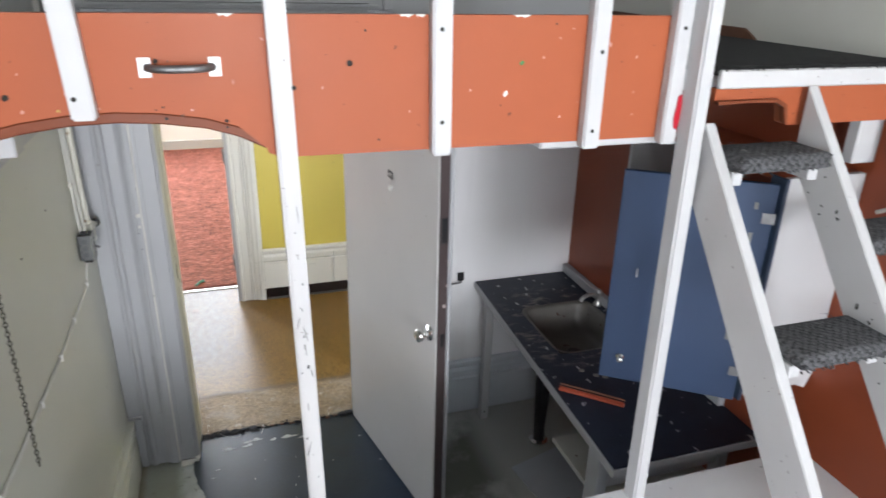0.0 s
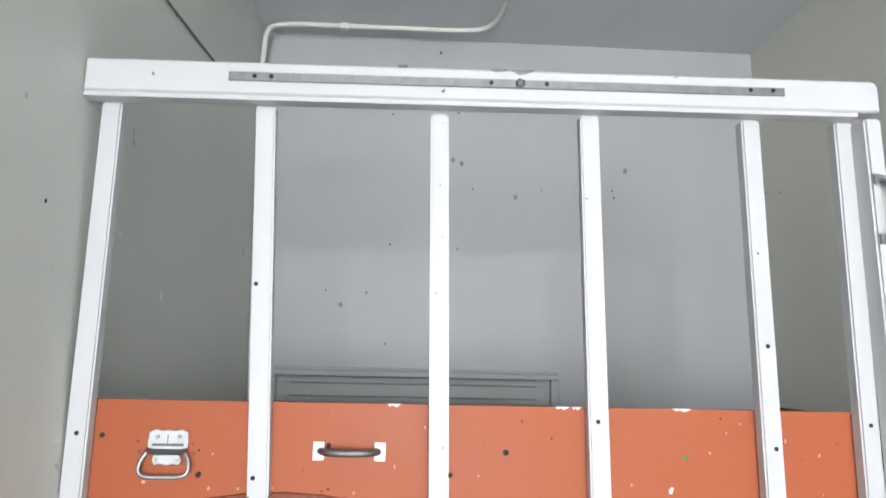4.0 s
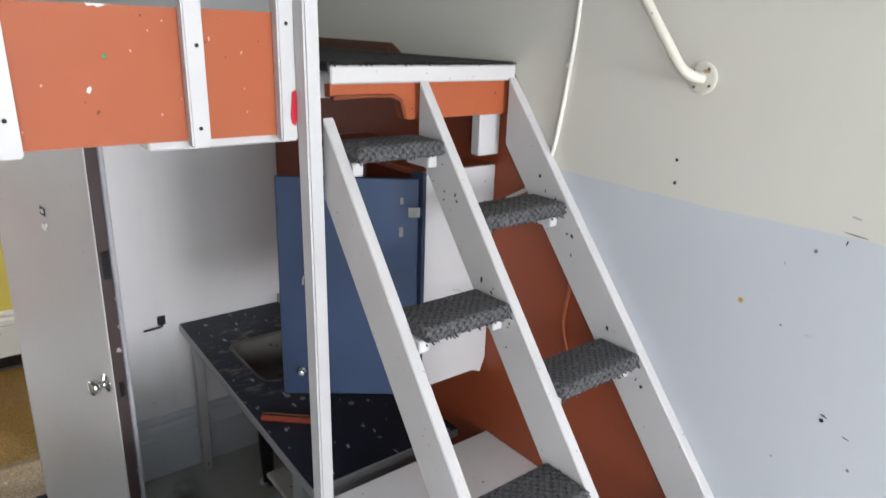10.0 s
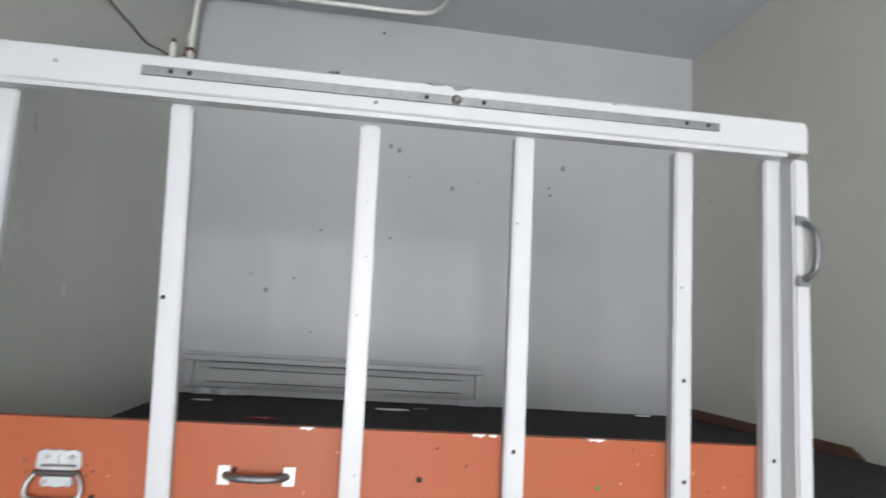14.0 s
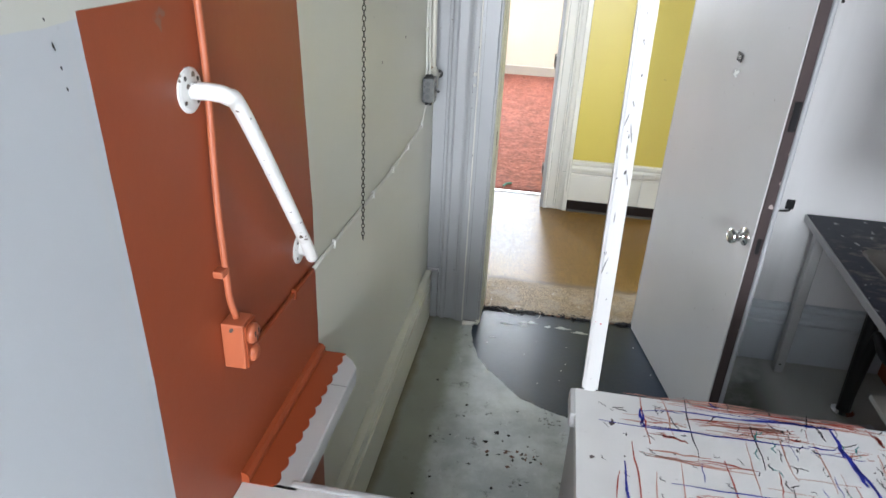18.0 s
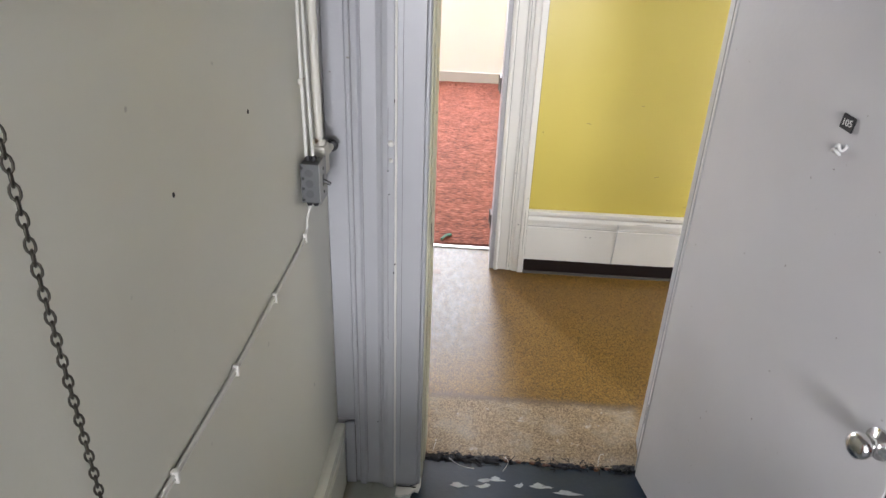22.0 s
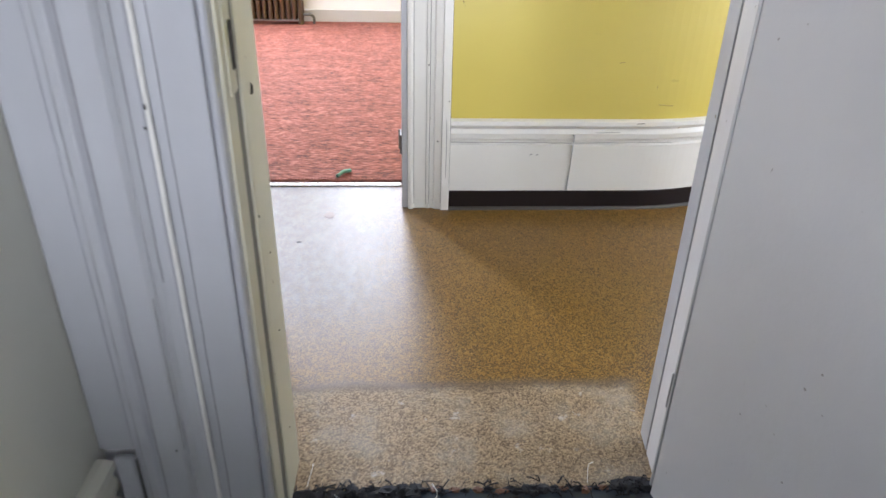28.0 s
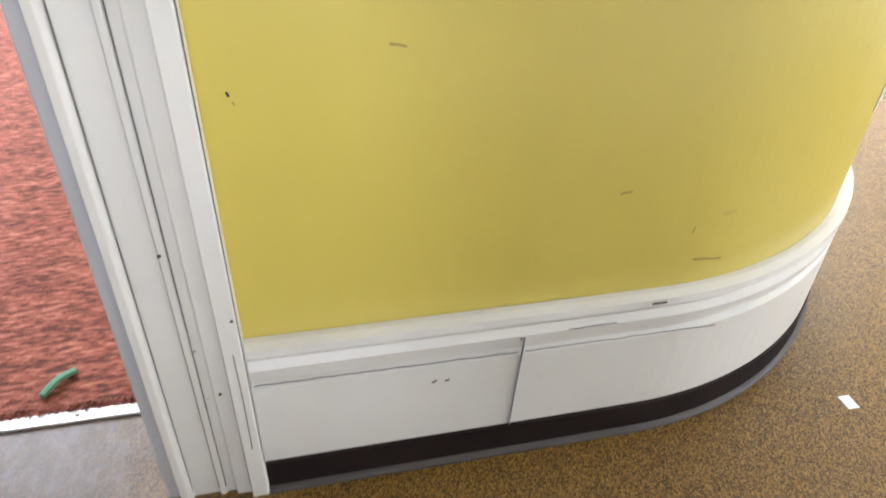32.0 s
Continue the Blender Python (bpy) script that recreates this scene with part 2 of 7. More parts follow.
def hall_floor_paint():
    """Mottled ochre-brown sheet flooring under worn wax, rubbed pale at the sill, doorway sheen in its colour."""
    n = Nodes("hall_flooring")
    where, xyz = n.place()
    grain = n.grit(where, 260.0)
    fine = n.grit(where, 520.0)
    big = n.noise(where, 60.0, 3, 0.6)
    col = n.mix(n.ramp(grain, 0.0, 1.0), (0.042, 0.019, 0.003), (0.245, 0.128, 0.022))
    col = n.mix(n.math("MULTIPLY", n.ramp(big, 0.45, 0.75), 0.35), col, (0.25, 0.135, 0.03))
    col = n.mix(n.math("MULTIPLY", n.math("GREATER_THAN", fine, 0.90), 0.45), col, (0.42, 0.29, 0.11))
    col = n.mix(n.math("MULTIPLY", n.math("LESS_THAN", fine, 0.16), 0.8), col, (0.028, 0.014, 0.004))
    wob = n.math("MULTIPLY_ADD", n.noise(where, 6.0, 4), 0.09, -0.045)
    x, y = xyz[0], xyz[1]
    # Grey doorway sheen mixed into the floor colour, fading towards the right.
    sheen_zone = n.math("MULTIPLY", n.ramp(n.math("ADD", x, n.math("MULTIPLY", wob, 2.0)), 0.74, 0.34), n.ramp(y, 0.5, 1.1))
    sheen_grey = n.mix(n.ramp(n.noise(where, 26.0, 7, 0.75, (1.0, 0.5, 1.0)), 0.35, 0.7), (0.035, 0.032, 0.031), (0.10, 0.097, 0.098))
    col = n.mix(n.math("MULTIPLY", sheen_zone, 0.75), col, sheen_grey)
    edge = n.math("ADD", y, n.math("MULTIPLY", wob, 0.6))
    worn = n.math("MULTIPLY", n.ramp(edge, 0.535, 0.475), n.ramp(n.math("ADD", x, wob), 1.24, 1.16))
    pale = n.mix(n.ramp(n.grit(where, 260.0), 0.0, 1.0), (0.10, 0.065, 0.035), (0.36, 0.275, 0.18))
    film = n.ramp(n.noise(where, 5.0, 5, 0.65), 0.45, 0.68)
    pale = n.mix(n.math("MULTIPLY", film, 0.55), pale, (0.33, 0.31, 0.27))
    scar = n.ramp(n.noise(where, 17.0, 7, 0.75), 0.60, 0.68)
    pale = n.mix(n.math("MULTIPLY", scar, 0.75), pale, (0.50, 0.48, 0.45))
    col = n.mix(n.math("MULTIPLY", worn, 0.75), col, pale)
    rim = n.ramp(n.math("ABSOLUTE", n.math("SUBTRACT", edge, 0.505)), 0.034, 0.0)
    col = n.mix(n.math("MULTIPLY", n.math("MULTIPLY", rim, n.ramp(n.math("ADD", x, wob), 1.24, 1.16)), 0.6), col, (0.07, 0.048, 0.034))
    grit = n.math("MULTIPLY", n.ramp(n.noise(where, 60.0, 4, 0.7), 0.66, 0.70), n.ramp(y, 0.30, 0.15))
    col = n.mix(grit, col, (0.02, 0.018, 0.018))
    n.bump(grain, 0.05, 0.001)
    n.bsdf.inputs["Specular IOR Level"].default_value = 0.36
    gloss = n.math("MULTIPLY_ADD", n.noise(where, 30.0, 6, 0.65), 0.12, 0.37)
    return n.finish(col, n.math("MULTIPLY_ADD", worn, 0.22, gloss))


def carpet_pile(name, lo, hi, scale, stretch, lift=0.6):
    n = Nodes(name)
    where, xyz = n.place()
    a = n.noise(where, scale, 4, 0.7, stretch)
    b = n.noise(where, scale * 3.1, 3, 0.6)
    col = n.mix(n.ramp(a, 0.36, 0.66), lo, hi)
    col = n.mix(n.math("MULTIPLY", n.ramp(b, 0.6, 0.8), 0.35), col, darker(hi, 1.5))
    h = n.math("ADD", a, n.math("MULTIPLY", b, 0.6))
    n.bump(h, lift, 0.008)
    return n.finish(col, 0.95)


def looped_carpet():
    """Red-brown loop pile, its tufts lying in short streaks across the room."""
    n = Nodes("red_brown_carpet")
    where, xyz = n.place()
    tuft = n.noise(where, 62.0, 4, 0.72, (0.42, 1.25, 1))
    broad = n.noise(where, 9.0, 3, 0.6, (0.5, 1.2, 1))
    loop = n.noise(where, 230.0, 2, 0.6)
    tone = n.math("ADD", tuft, n.math("MULTIPLY_ADD", broad, 0.28, -0.14))
    col = n.mix(n.ramp(tone, 0.36, 0.52), (0.062, 0.013, 0.007), (0.20, 0.046, 0.026))
    col = n.mix(n.ramp(tone, 0.48, 0.68), col, (0.37, 0.14, 0.098))
    col = n.mix(n.math("MULTIPLY", n.ramp(loop, 0.58, 0.75), 0.3), col, (0.38, 0.20, 0.16))
    n.bump(n.math("ADD", tuft, n.math("MULTIPLY", loop, 0.5)), 1.0, 0.012)
    return n.finish(col, 0.95)


def flecked_carpet():
    """Coarse charcoal loops with pale grey flecks."""
    n = Nodes("grey_flecked_carpet")
    where, xyz = n.place()
    loops = n.noise(where, 150.0, 3, 0.7)
    a = n.noise(where, 42.0, 3, 0.6)
    col = n.mix(n.ramp(loops, 0.38, 0.62), (0.008, 0.008, 0.009), (0.085, 0.085, 0.09))
    col = n.mix(n.math("MULTIPLY", n.ramp(a, 0.55, 0.72), 0.45), col, (0.16, 0.16, 0.165))
    u = n.math("SINE", n.math("MULTIPLY_ADD", n.math("ADD", xyz[0], n.math("MULTIPLY", loops, 0.006)), 290.0, 0.4))
    v = n.math("SINE", n.math("MULTIPLY", n.math("ADD", n.math("ADD", xyz[1], xyz[2]), n.math("MULTIPLY", a, 0.006)), 290.0))
    weave = n.math("MULTIPLY", n.ramp(n.math("MULTIPLY", u, v), -0.05, 0.2), 0.75)
    col = n.mix(weave, col, n.mix(loops, (0.04, 0.04, 0.043), (0.165, 0.165, 0.172)))
    thread = n.ramp(n.noise(where, 75.0, 2, 0.5, (1, 0.3, 1)), 0.70, 0.73)
    col = n.mix(n.math("MULTIPLY", thread, 0.7), col, (0.4, 0.4, 0.4))
    n.bump(loops, 0.9, 0.006)
    return n.finish(col, 0.95)


def metal(name, colour, rough, worn=0.3):
    n = Nodes(name)
    where, xyz = n.place()
    a = n.noise(where, 45.0, 4, 0.6)
    return n.finish(n.mix(n.math("MULTIPLY", a, worn), colour, darker(colour, 0.45)), n.math("MULTIPLY_ADD", a, 0.3, rough - 0.1), 1.0)


def worktop_paint():
    """Nearly black blue paint, rubbed through and dusty round the bowl."""
    n = Nodes("worktop_paint")
    where, xyz = n.place()
    a = n.noise(where, 10.0, 6, 0.65)
    col = n.mix(a, (0.009, 0.013, 0.026), (0.024, 0.033, 0.055))
    x, y = n.math("SUBTRACT", xyz[0], 2.06), n.math("SUBTRACT", xyz[1], -0.55)
    r = n.math("SQRT", n.math("ADD", n.math("MULTIPLY", x, x), n.math("MULTIPLY", y, y)))
    near = n.ramp(r, 0.50, 0.22)
    rub = n.ramp(n.noise(where, 22.0, 7, 0.7, (0.5, 1, 1)), 0.5, 0.72)
    col = n.mix(n.math("MULTIPLY", n.math("MULTIPLY", near, rub), 0.8), col, (0.30, 0.27, 0.25))
    fleck = n.ramp(n.noise(where, 34.0, 3, 0.5, (1, 0.45, 1)), 0.67, 0.70)
    col = n.mix(n.math("MULTIPLY", fleck, 0.8), col, (0.45, 0.47, 0.5))
    n.bump(n.noise(where, 60.0, 5, 0.6), 0.3, 0.002)
    n.bsdf.inputs["Specular IOR Level"].default_value = 0.3
    return n.finish(col, 0.5)


def yellow_paint():
    n = Nodes("yellow_wall_paint")
    where, xyz = n.place()
    broad = n.noise(where, 1.4, 3)
    col = n.mix(broad, (0.51, 0.415, 0.078), (0.58, 0.475, 0.105))
    smear = n.ramp(n.noise(where, 7.0, 4, 0.55, (1, 1, 3.0)), 0.70, 0.75)
    col = n.mix(n.math("MULTIPLY", smear, 0.25), col, (0.25, 0.2, 0.06))
    n.bump(n.noise(where, 22.0, 4, 0.55), 0.12, 0.002)
    return n.finish(col, 0.33)


def glass_pane():
    n = Nodes("window_glass")
    n.bsdf.inputs["Transmission Weight"].default_value = 1.0
    n.bsdf.inputs["IOR"].default_value = 1.45
    return n.finish((0.95, 0.97, 0.97), 0.02)


M = dict(
    left=wall_left_paint(), right=wall_right_paint(), floor=room_floor_paint(), hall_floor=hall_floor_paint(), worktop=worktop_paint(), yellow=yellow_paint(),
    back=back_wall_paint(),
    ceiling=painted("ceiling_paint", (0.52, 0.535, 0.555), 0.6, 0.08, 1.2, 0.0, bump=0.2, bump_scale=22.0),
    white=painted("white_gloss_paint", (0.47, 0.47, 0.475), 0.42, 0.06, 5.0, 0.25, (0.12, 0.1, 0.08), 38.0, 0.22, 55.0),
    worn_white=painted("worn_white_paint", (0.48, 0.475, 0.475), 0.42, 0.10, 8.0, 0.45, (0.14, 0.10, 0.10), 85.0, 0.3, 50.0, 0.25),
    jamb_cream=painted("aged_cream_jamb_paint", (0.50, 0.485, 0.375), 0.42, 0.12, 7.0, 0.35, (0.16, 0.11, 0.06), 40.0, 0.35, 45.0, 0.25, (0.30, 0.27, 0.2)),
    grime_shade_grey=painted("grimy_shaded_grey", (0.15, 0.148, 0.135), 0.6, 0.45, 7.0, 0.4, (0.03, 0.028, 0.025), 50.0, 0.4, 40.0),
    trim=painted("lilac_white_trim_paint", (0.40, 0.408, 0.425), 0.36, 0.1, 4.0, 0.2, (0.2, 0.18, 0.15), 30.0, 0.3, 40.0, 0.15, (0.45, 0.44, 0.4)),
    cream_trim=painted("cream_trim_paint", (0.68, 0.67, 0.625), 0.36, 0.08, 4.0, 0.2, (0.2, 0.17, 0.13), 80.0, 0.3, 45.0),
    cream_edge=painted("cream_worn_edge_paint", (0.66, 0.65, 0.60), 0.45, 0.15, 6.0, 0.4, (0.2, 0.12, 0.06), 20.0, 0.4, 40.0),
    cream_base=painted("cream_baseboard_paint", (0.60, 0.59, 0.50), 0.38, 0.1, 4.0, 0.2, (0.2, 0.17, 0.1), 26.0, 0.3, 40.0, 0.3, (0.4, 0.34, 0.2)),
    lilac_base=painted("lilac_baseboard_paint", (0.60, 0.64, 0.68), 0.4, 0.12, 4.0, 0.3, (0.25, 0.24, 0.2), 18.0, 0.3, 40.0, 0.3),
    orange=painted("orange_gloss_paint", ORANGE, 0.5, 0.1, 3.0, 0.5, (0.12, 0.035, 0.018), 62.0, 0.2, 50.0),
    orange_edge=painted("orange_edge_paint", darker(ORANGE, 0.5), 0.45, 0.15, 5.0, 0.2, bump=0.3),
    rust=painted("rust_paint", RUST, 0.42, 0.1, 3.0, 0.1, (0.45, 0.3, 0.2), 30.0, 0.3, 40.0),
    rust_light=painted("rust_orange_paint", (0.40, 0.105, 0.045), 0.45, 0.1, 6.0, 0.1, bump=0.4),
    plat=painted("platform_white_paint", (0.74, 0.735, 0.735), 0.42, 0.08, 5.0, 0.5, (0.1, 0.08, 0.08), 34.0, 0.3, 45.0, 0.2),
    door=painted("door_grey_paint", (0.60, 0.59, 0.59), 0.36, 0.11, 2.2, 0.25, (0.3, 0.28, 0.26), 70.0, 0.35, 60.0, 0.12, (0.46, 0.45, 0.44)),
    door_edge=painted("door_edge_wood", (0.06, 0.042, 0.042), 0.55, 0.3, 7.0, 0.8, (0.45, 0.38, 0.36), 24.0, 0.4, 40.0),
    blue=painted("blue_cupboard_paint", (0.016, 0.040, 0.098), 0.55, 0.35, 2.5, 0.2, (0.35, 0.38, 0.42), 26.0, 0.25, 35.0),
    navy=painted("navy_edge_paint", (0.02, 0.035, 0.065), 0.35, 0.15, 4.0),
    dark_strip=painted("dark_vinyl_strip", (0.013, 0.007, 0.006), 0.75, 0.2, 6.0, bump=0.15),
    toe=painted("scuffed_vinyl_toe", (0.055, 0.048, 0.044), 0.5, 0.35, 9.0, 0.3, (0.02, 0.016, 0.014), 60.0, 0.3),
    black=painted("black_plastic", (0.014, 0.014, 0.016), 0.38, 0.2, 8.0, bump=0.1),
    tar=painted("tarry_sill_residue", (0.010, 0.011, 0.016), 0.85, 0.3, 30.0, 0.35, (0.12, 0.12, 0.11), 90.0, 0.9, 90.0),
    brown=painted("bare_brown_wood", (0.13, 0.055, 0.03), 0.6, 0.35, 14.0, 0.3, bump=0.5),
    red=painted("red_paint", (0.42, 0.012, 0.025), 0.25, 0.25, 14.0, bump=0.5),
    green=painted("green_paint", (0.03, 0.16, 0.04), 0.4),
    red_plastic=painted("red_brown_plastic", (0.30, 0.06, 0.03), 0.35, 0.25, 14.0),
    teal=painted("teal_scrap", (0.10, 0.30, 0.22), 0.5), paper=painted("white_scrap", (0.75, 0.75, 0.72), 0.7),
    hole=painted("hole_shadow", (0.02, 0.018, 0.015), 0.9), smudge=painted("grey_smudge", (0.2, 0.195, 0.19), 0.8), smear=painted("dried_paint_smear", (0.36, 0.39, 0.41), 0.6, 0.3, 60.0), stain=painted("brown_floor_stain", (0.13, 0.085, 0.065), 0.6, 0.4, 60.0), scuff=painted("scuffed_yellow", (0.33, 0.255, 0.065), 0.5), yellow_dab=painted("ochre_dab", (0.42, 0.27, 0.06), 0.5),
    cable=painted("cable_white", (0.66, 0.65, 0.60), 0.4, 0.1, 10.0), pipe=painted("painted_pipe", (0.60, 0.585, 0.51), 0.4, 0.15, 6.0, 0.9, (0.30, 0.22, 0.14), 40.0, 0.3),
    rail=painted("white_rail_paint", (0.74, 0.74, 0.73), 0.3, 0.05, 6.0, 0.9, (0.16, 0.13, 0.11), 60.0, 0.3),
    steel=metal("galvanised_steel", (0.46, 0.47, 0.47), 0.48, 0.5), strap=metal("dull_steel_strap", (0.27, 0.27, 0.275), 0.5, 0.6),
    chrome=metal("worn_chrome", (0.82, 0.82, 0.80), 0.14, 0.15), dark_steel=metal("dark_steel", (0.16, 0.155, 0.15), 0.45), chain=metal("chain_steel", (0.085, 0.08, 0.066), 0.42),
    worn_steel=metal("worn_tap_steel", (0.5, 0.5, 0.49), 0.35, 0.5), sink=painted("dirty_stainless", (0.115, 0.108, 0.098), 0.32, 0.5, 9.0, 0.9, (0.045, 0.02, 0.01), 22.0, 0.3, 60.0, 0.5, (0.24, 0.22, 0.20)), alu=metal("aluminium_strip", (0.8, 0.8, 0.8), 0.35, 0.25), bronze=metal("bronze_radiator_paint", (0.15, 0.11, 0.08), 0.45),
    loft_carpet=carpet_pile("charcoal_loft_carpet", (0.004, 0.004, 0.004), (0.022, 0.022, 0.021), 60.0, (1, 1, 1)),
    tread_carpet=flecked_carpet(),
    carpet=looped_carpet(),
    plaster=painted("white_plaster", (0.78, 0.78, 0.78), 0.6, 0.05, 1.5, bump=0.15), steel_dull=painted("dull_plate_grey", (0.30, 0.305, 0.30), 0.45, 0.2, 20.0, 0.3, (0.1, 0.1, 0.1)), knock=painted("knockout_grey", (0.085, 0.09, 0.092), 0.5, 0.2, 20.0), grey_box=painted("grey_switch_box", (0.115, 0.12, 0.122), 0.5, 0.2, 20.0, 0.3, (0.4, 0.4, 0.38)),
    ink_blue=painted("blue_crayon", (0.02, 0.03, 0.33), 0.6), ink_red=painted("red_crayon", (0.42, 0.06, 0.04), 0.6), ink_black=painted("black_crayon", (0.03, 0.025, 0.03), 0.6),
    ink_pink=painted("faded_red_crayon", (0.55, 0.27, 0.22), 0.6), ink_teal=painted("teal_crayon", (0.05, 0.30, 0.28), 0.6), print_white=painted("plate_lettering", (0.75, 0.75, 0.72), 0.5), glass=glass_pane(),
)

for key in ("orange", "orange_edge", "rust", "dark_strip"):
    M[key].node_tree.nodes["Principled BSDF"].inputs["Specular IOR Level"].default_value = 0.22


# ---- building helpers ----
def mesh_of(name, bm, mat, smooth=False):
    me = bpy.data.meshes.new(name)
    bmesh.ops.recalc_face_normals(bm, faces=bm.faces[:])
    bm.to_mesh(me)
    bm.free()
    me.materials.append(mat)
    if smooth:
        me.polygons.foreach_set("use_smooth", [True] * len(me.polygons))
        me.update()
    return me


def part(name, bm, mat, parent, label="", smooth=False):
    ob = new(name, mesh_of(name, bm, mat, smooth))
    ob.parent = parent
    ob.matrix_parent_inverse = Matrix.Translation(-where_is(parent))
    return tagged(ob, label)


def where_is(ob):
    """Where a parent stands: only the Empties are moved, meshes keep world coordinates."""
    return Vector(ob.location) if ob.type == "EMPTY" else Vector((0, 0, 0))


def structure(name, bm, mat, label, category, smooth=False):
    return tagged(new(name, mesh_of(name, bm, mat, smooth)), label, category, kind="structure")


def solid(name, bm, mat, label, category, group="", smooth=False):
    return tagged(new(name, mesh_of(name, bm, mat, smooth)), label, category, group)


def thing(name, at, label, category, group="", kind=""):
    ob = new(name)
    ob.empty_display_size = 0.1
    ob.location = at
    return tagged(ob, label, category, group, kind)


def box(lo, hi, bevel=0.0, bm=None, seg=1):
    bm = bm or bmesh.new()
    xs, ys, zs = zip(lo, hi)
    v = [bm.verts.new((x, y, z)) for x in xs for y in ys for z in zs]
    for q in ((0, 1, 3, 2), (4, 6, 7, 5), (0, 4, 5, 1), (2, 3, 7, 6), (0, 2, 6, 4), (1, 5, 7, 3)):
        bm.faces.new([v[i] for i in q])
    if bevel:
        bmesh.ops.bevel(bm, geom=bm.edges[:], offset=bevel, segments=seg, affect="EDGES", profile=0.6)
    return bm


def boxes(*items):
    bm = bmesh.new()
    for lo, hi in items:
        box(lo, hi, 0.0, bm)
    return bm


def prism(points, axis, lo, hi, bevel=0.0):
    """A flat outline in the two other axes, drawn out along one axis."""
    bm = bmesh.new()

    def place(p, w):
        c = [p[0], p[1]]
        c.insert("xyz".index(axis), w)
        return bm.verts.new(c)

    a, b = [place(p, lo) for p in points], [place(p, hi) for p in points]
    bm.faces.new(a)
    bm.faces.new(b[::-1])
    for i in range(len(points)):
        j = (i + 1) % len(points)
        bm.faces.new((a[i], b[i], b[j], a[j]))
    bmesh.ops.recalc_face_normals(bm, faces=bm.faces[:])
    if bevel:
        bmesh.ops.bevel(bm, geom=bm.edges[:], offset=bevel, segments=1, affect="EDGES")
    return bm


def smooth_path(points, steps=6):
    """A rounded line through points (Catmull-Rom)."""
    p = [Vector(q) for q in points]
    p = [p[0] * 2 - p[1]] + p + [p[-1] * 2 - p[-2]]
    out = []
    for i in range(1, len(p) - 2):
        for k in range(steps):
            t = k / steps
            a, b, c, d = p[i - 1 : i + 3]
            out.append(0.5 * (2 * b + (c - a) * t + (2 * a - 5 * b + 4 * c - d) * t * t + (3 * b - a - 3 * c + d) * t**3))
    return out + [p[-2]]


def tube(points, r, seg=10, bm=None, closed=False):
    bm = bm or bmesh.new()
    pts = [Vector(q) for q in points]
    rings, n = [], len(pts)
    side = None
    for i, p in enumerate(pts):
        d = (pts[(i + 1) % n] - pts[i - 1]) if closed else (pts[min(i + 1, n - 1)] - pts[max(i - 1, 0)])
        d.normalize()
        if side is None:
            side = d.orthogonal().normalized()
        side = (side - d * side.dot(d)).normalized()
        up = d.cross(side)
        rings.append([bm.verts.new(p + r * (math.cos(a) * side + math.sin(a) * up)) for a in (2 * math.pi * k / seg for k in range(seg))])
    for i in range(n if closed else n - 1):
        a, b = rings[i], rings[(i + 1) % n]
        for k in range(seg):
            bm.faces.new((a[k], a[(k + 1) % seg], b[(k + 1) % seg], b[k]))
    if not closed:
        bm.faces.new(rings[0][::-1])
        bm.faces.new(rings[-1])
    return bm


def turned(profile, at, axis, seg=20):
    """A turned piece: (radius, distance) pairs along an axis from a point."""
    bm = bmesh.new()
    d = Vector(axis).normalized()
    s = d.orthogonal().normalized()
    u = d.cross(s)
    rings = [[bm.verts.new(Vector(at) + d * h + r * (math.cos(a) * s + math.sin(a) * u)) for a in (2 * math.pi * k / seg for k in range(seg))] for r, h in profile]
    for a, b in zip(rings, rings[1:]):
        for k in range(seg):
            bm.faces.new((a[k], a[(k + 1) % seg], b[(k + 1) % seg], b[k]))
    bm.faces.new(rings[0][::-1])
    bm.faces.new(rings[-1])
    return bm


def disc(at, axis, r, thick=0.002, seg=10):
    return turned([(r, 0.0), (r, thick * 0.6), (r * 0.7, thick)], at, axis, seg)


# ---- the shell: room, hall, carpeted room ----
E0, E1 = 0.12, 0.14
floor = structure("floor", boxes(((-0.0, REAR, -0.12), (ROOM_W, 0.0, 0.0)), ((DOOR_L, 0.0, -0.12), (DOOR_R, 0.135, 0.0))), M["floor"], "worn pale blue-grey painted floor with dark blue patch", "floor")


def wx(z):
    """The left wall's face: plumb at its foot, leaning back a little above."""
    return -0.033 * max(0.0, z - 1.3)


wall_left = structure("wall_left", prism([(-E0 - 0.1, 0), (0, 0), (0, 1.3), (wx(CEIL), CEIL), (-E0 - 0.1, CEIL)], "y", -4.3, 0), M["left"], "cream, pale grey and rust painted plaster wall", "wall")
# The opening here is made up to hold the side fill lamp.
structure("wall_left_rear", boxes(((-0.22, REAR, 0), (-0.03, -6.5, CEIL)), ((-0.22, -6.5, 0), (-0.03, -4.3, 0.95)), ((-0.22, -6.5, 3.15), (-0.03, -4.3, CEIL))), M["left"], "unseen pale painted plaster wall with an added window opening", "wall")
wall_right = structure("wall_right", box((ROOM_W, REAR, 0), (ROOM_W + E0, 0, CEIL)), M["right"], "pale grey wall with lilac and rust paint below", "wall")
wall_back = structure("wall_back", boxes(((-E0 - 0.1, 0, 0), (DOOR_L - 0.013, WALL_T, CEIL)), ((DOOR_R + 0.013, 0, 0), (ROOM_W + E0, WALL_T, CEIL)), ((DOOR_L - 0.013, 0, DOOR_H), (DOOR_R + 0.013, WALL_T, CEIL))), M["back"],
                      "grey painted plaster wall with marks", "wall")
WX0, WX1, WZ0, WZ1 = 0.2, 2.1, 0.98, 3.3
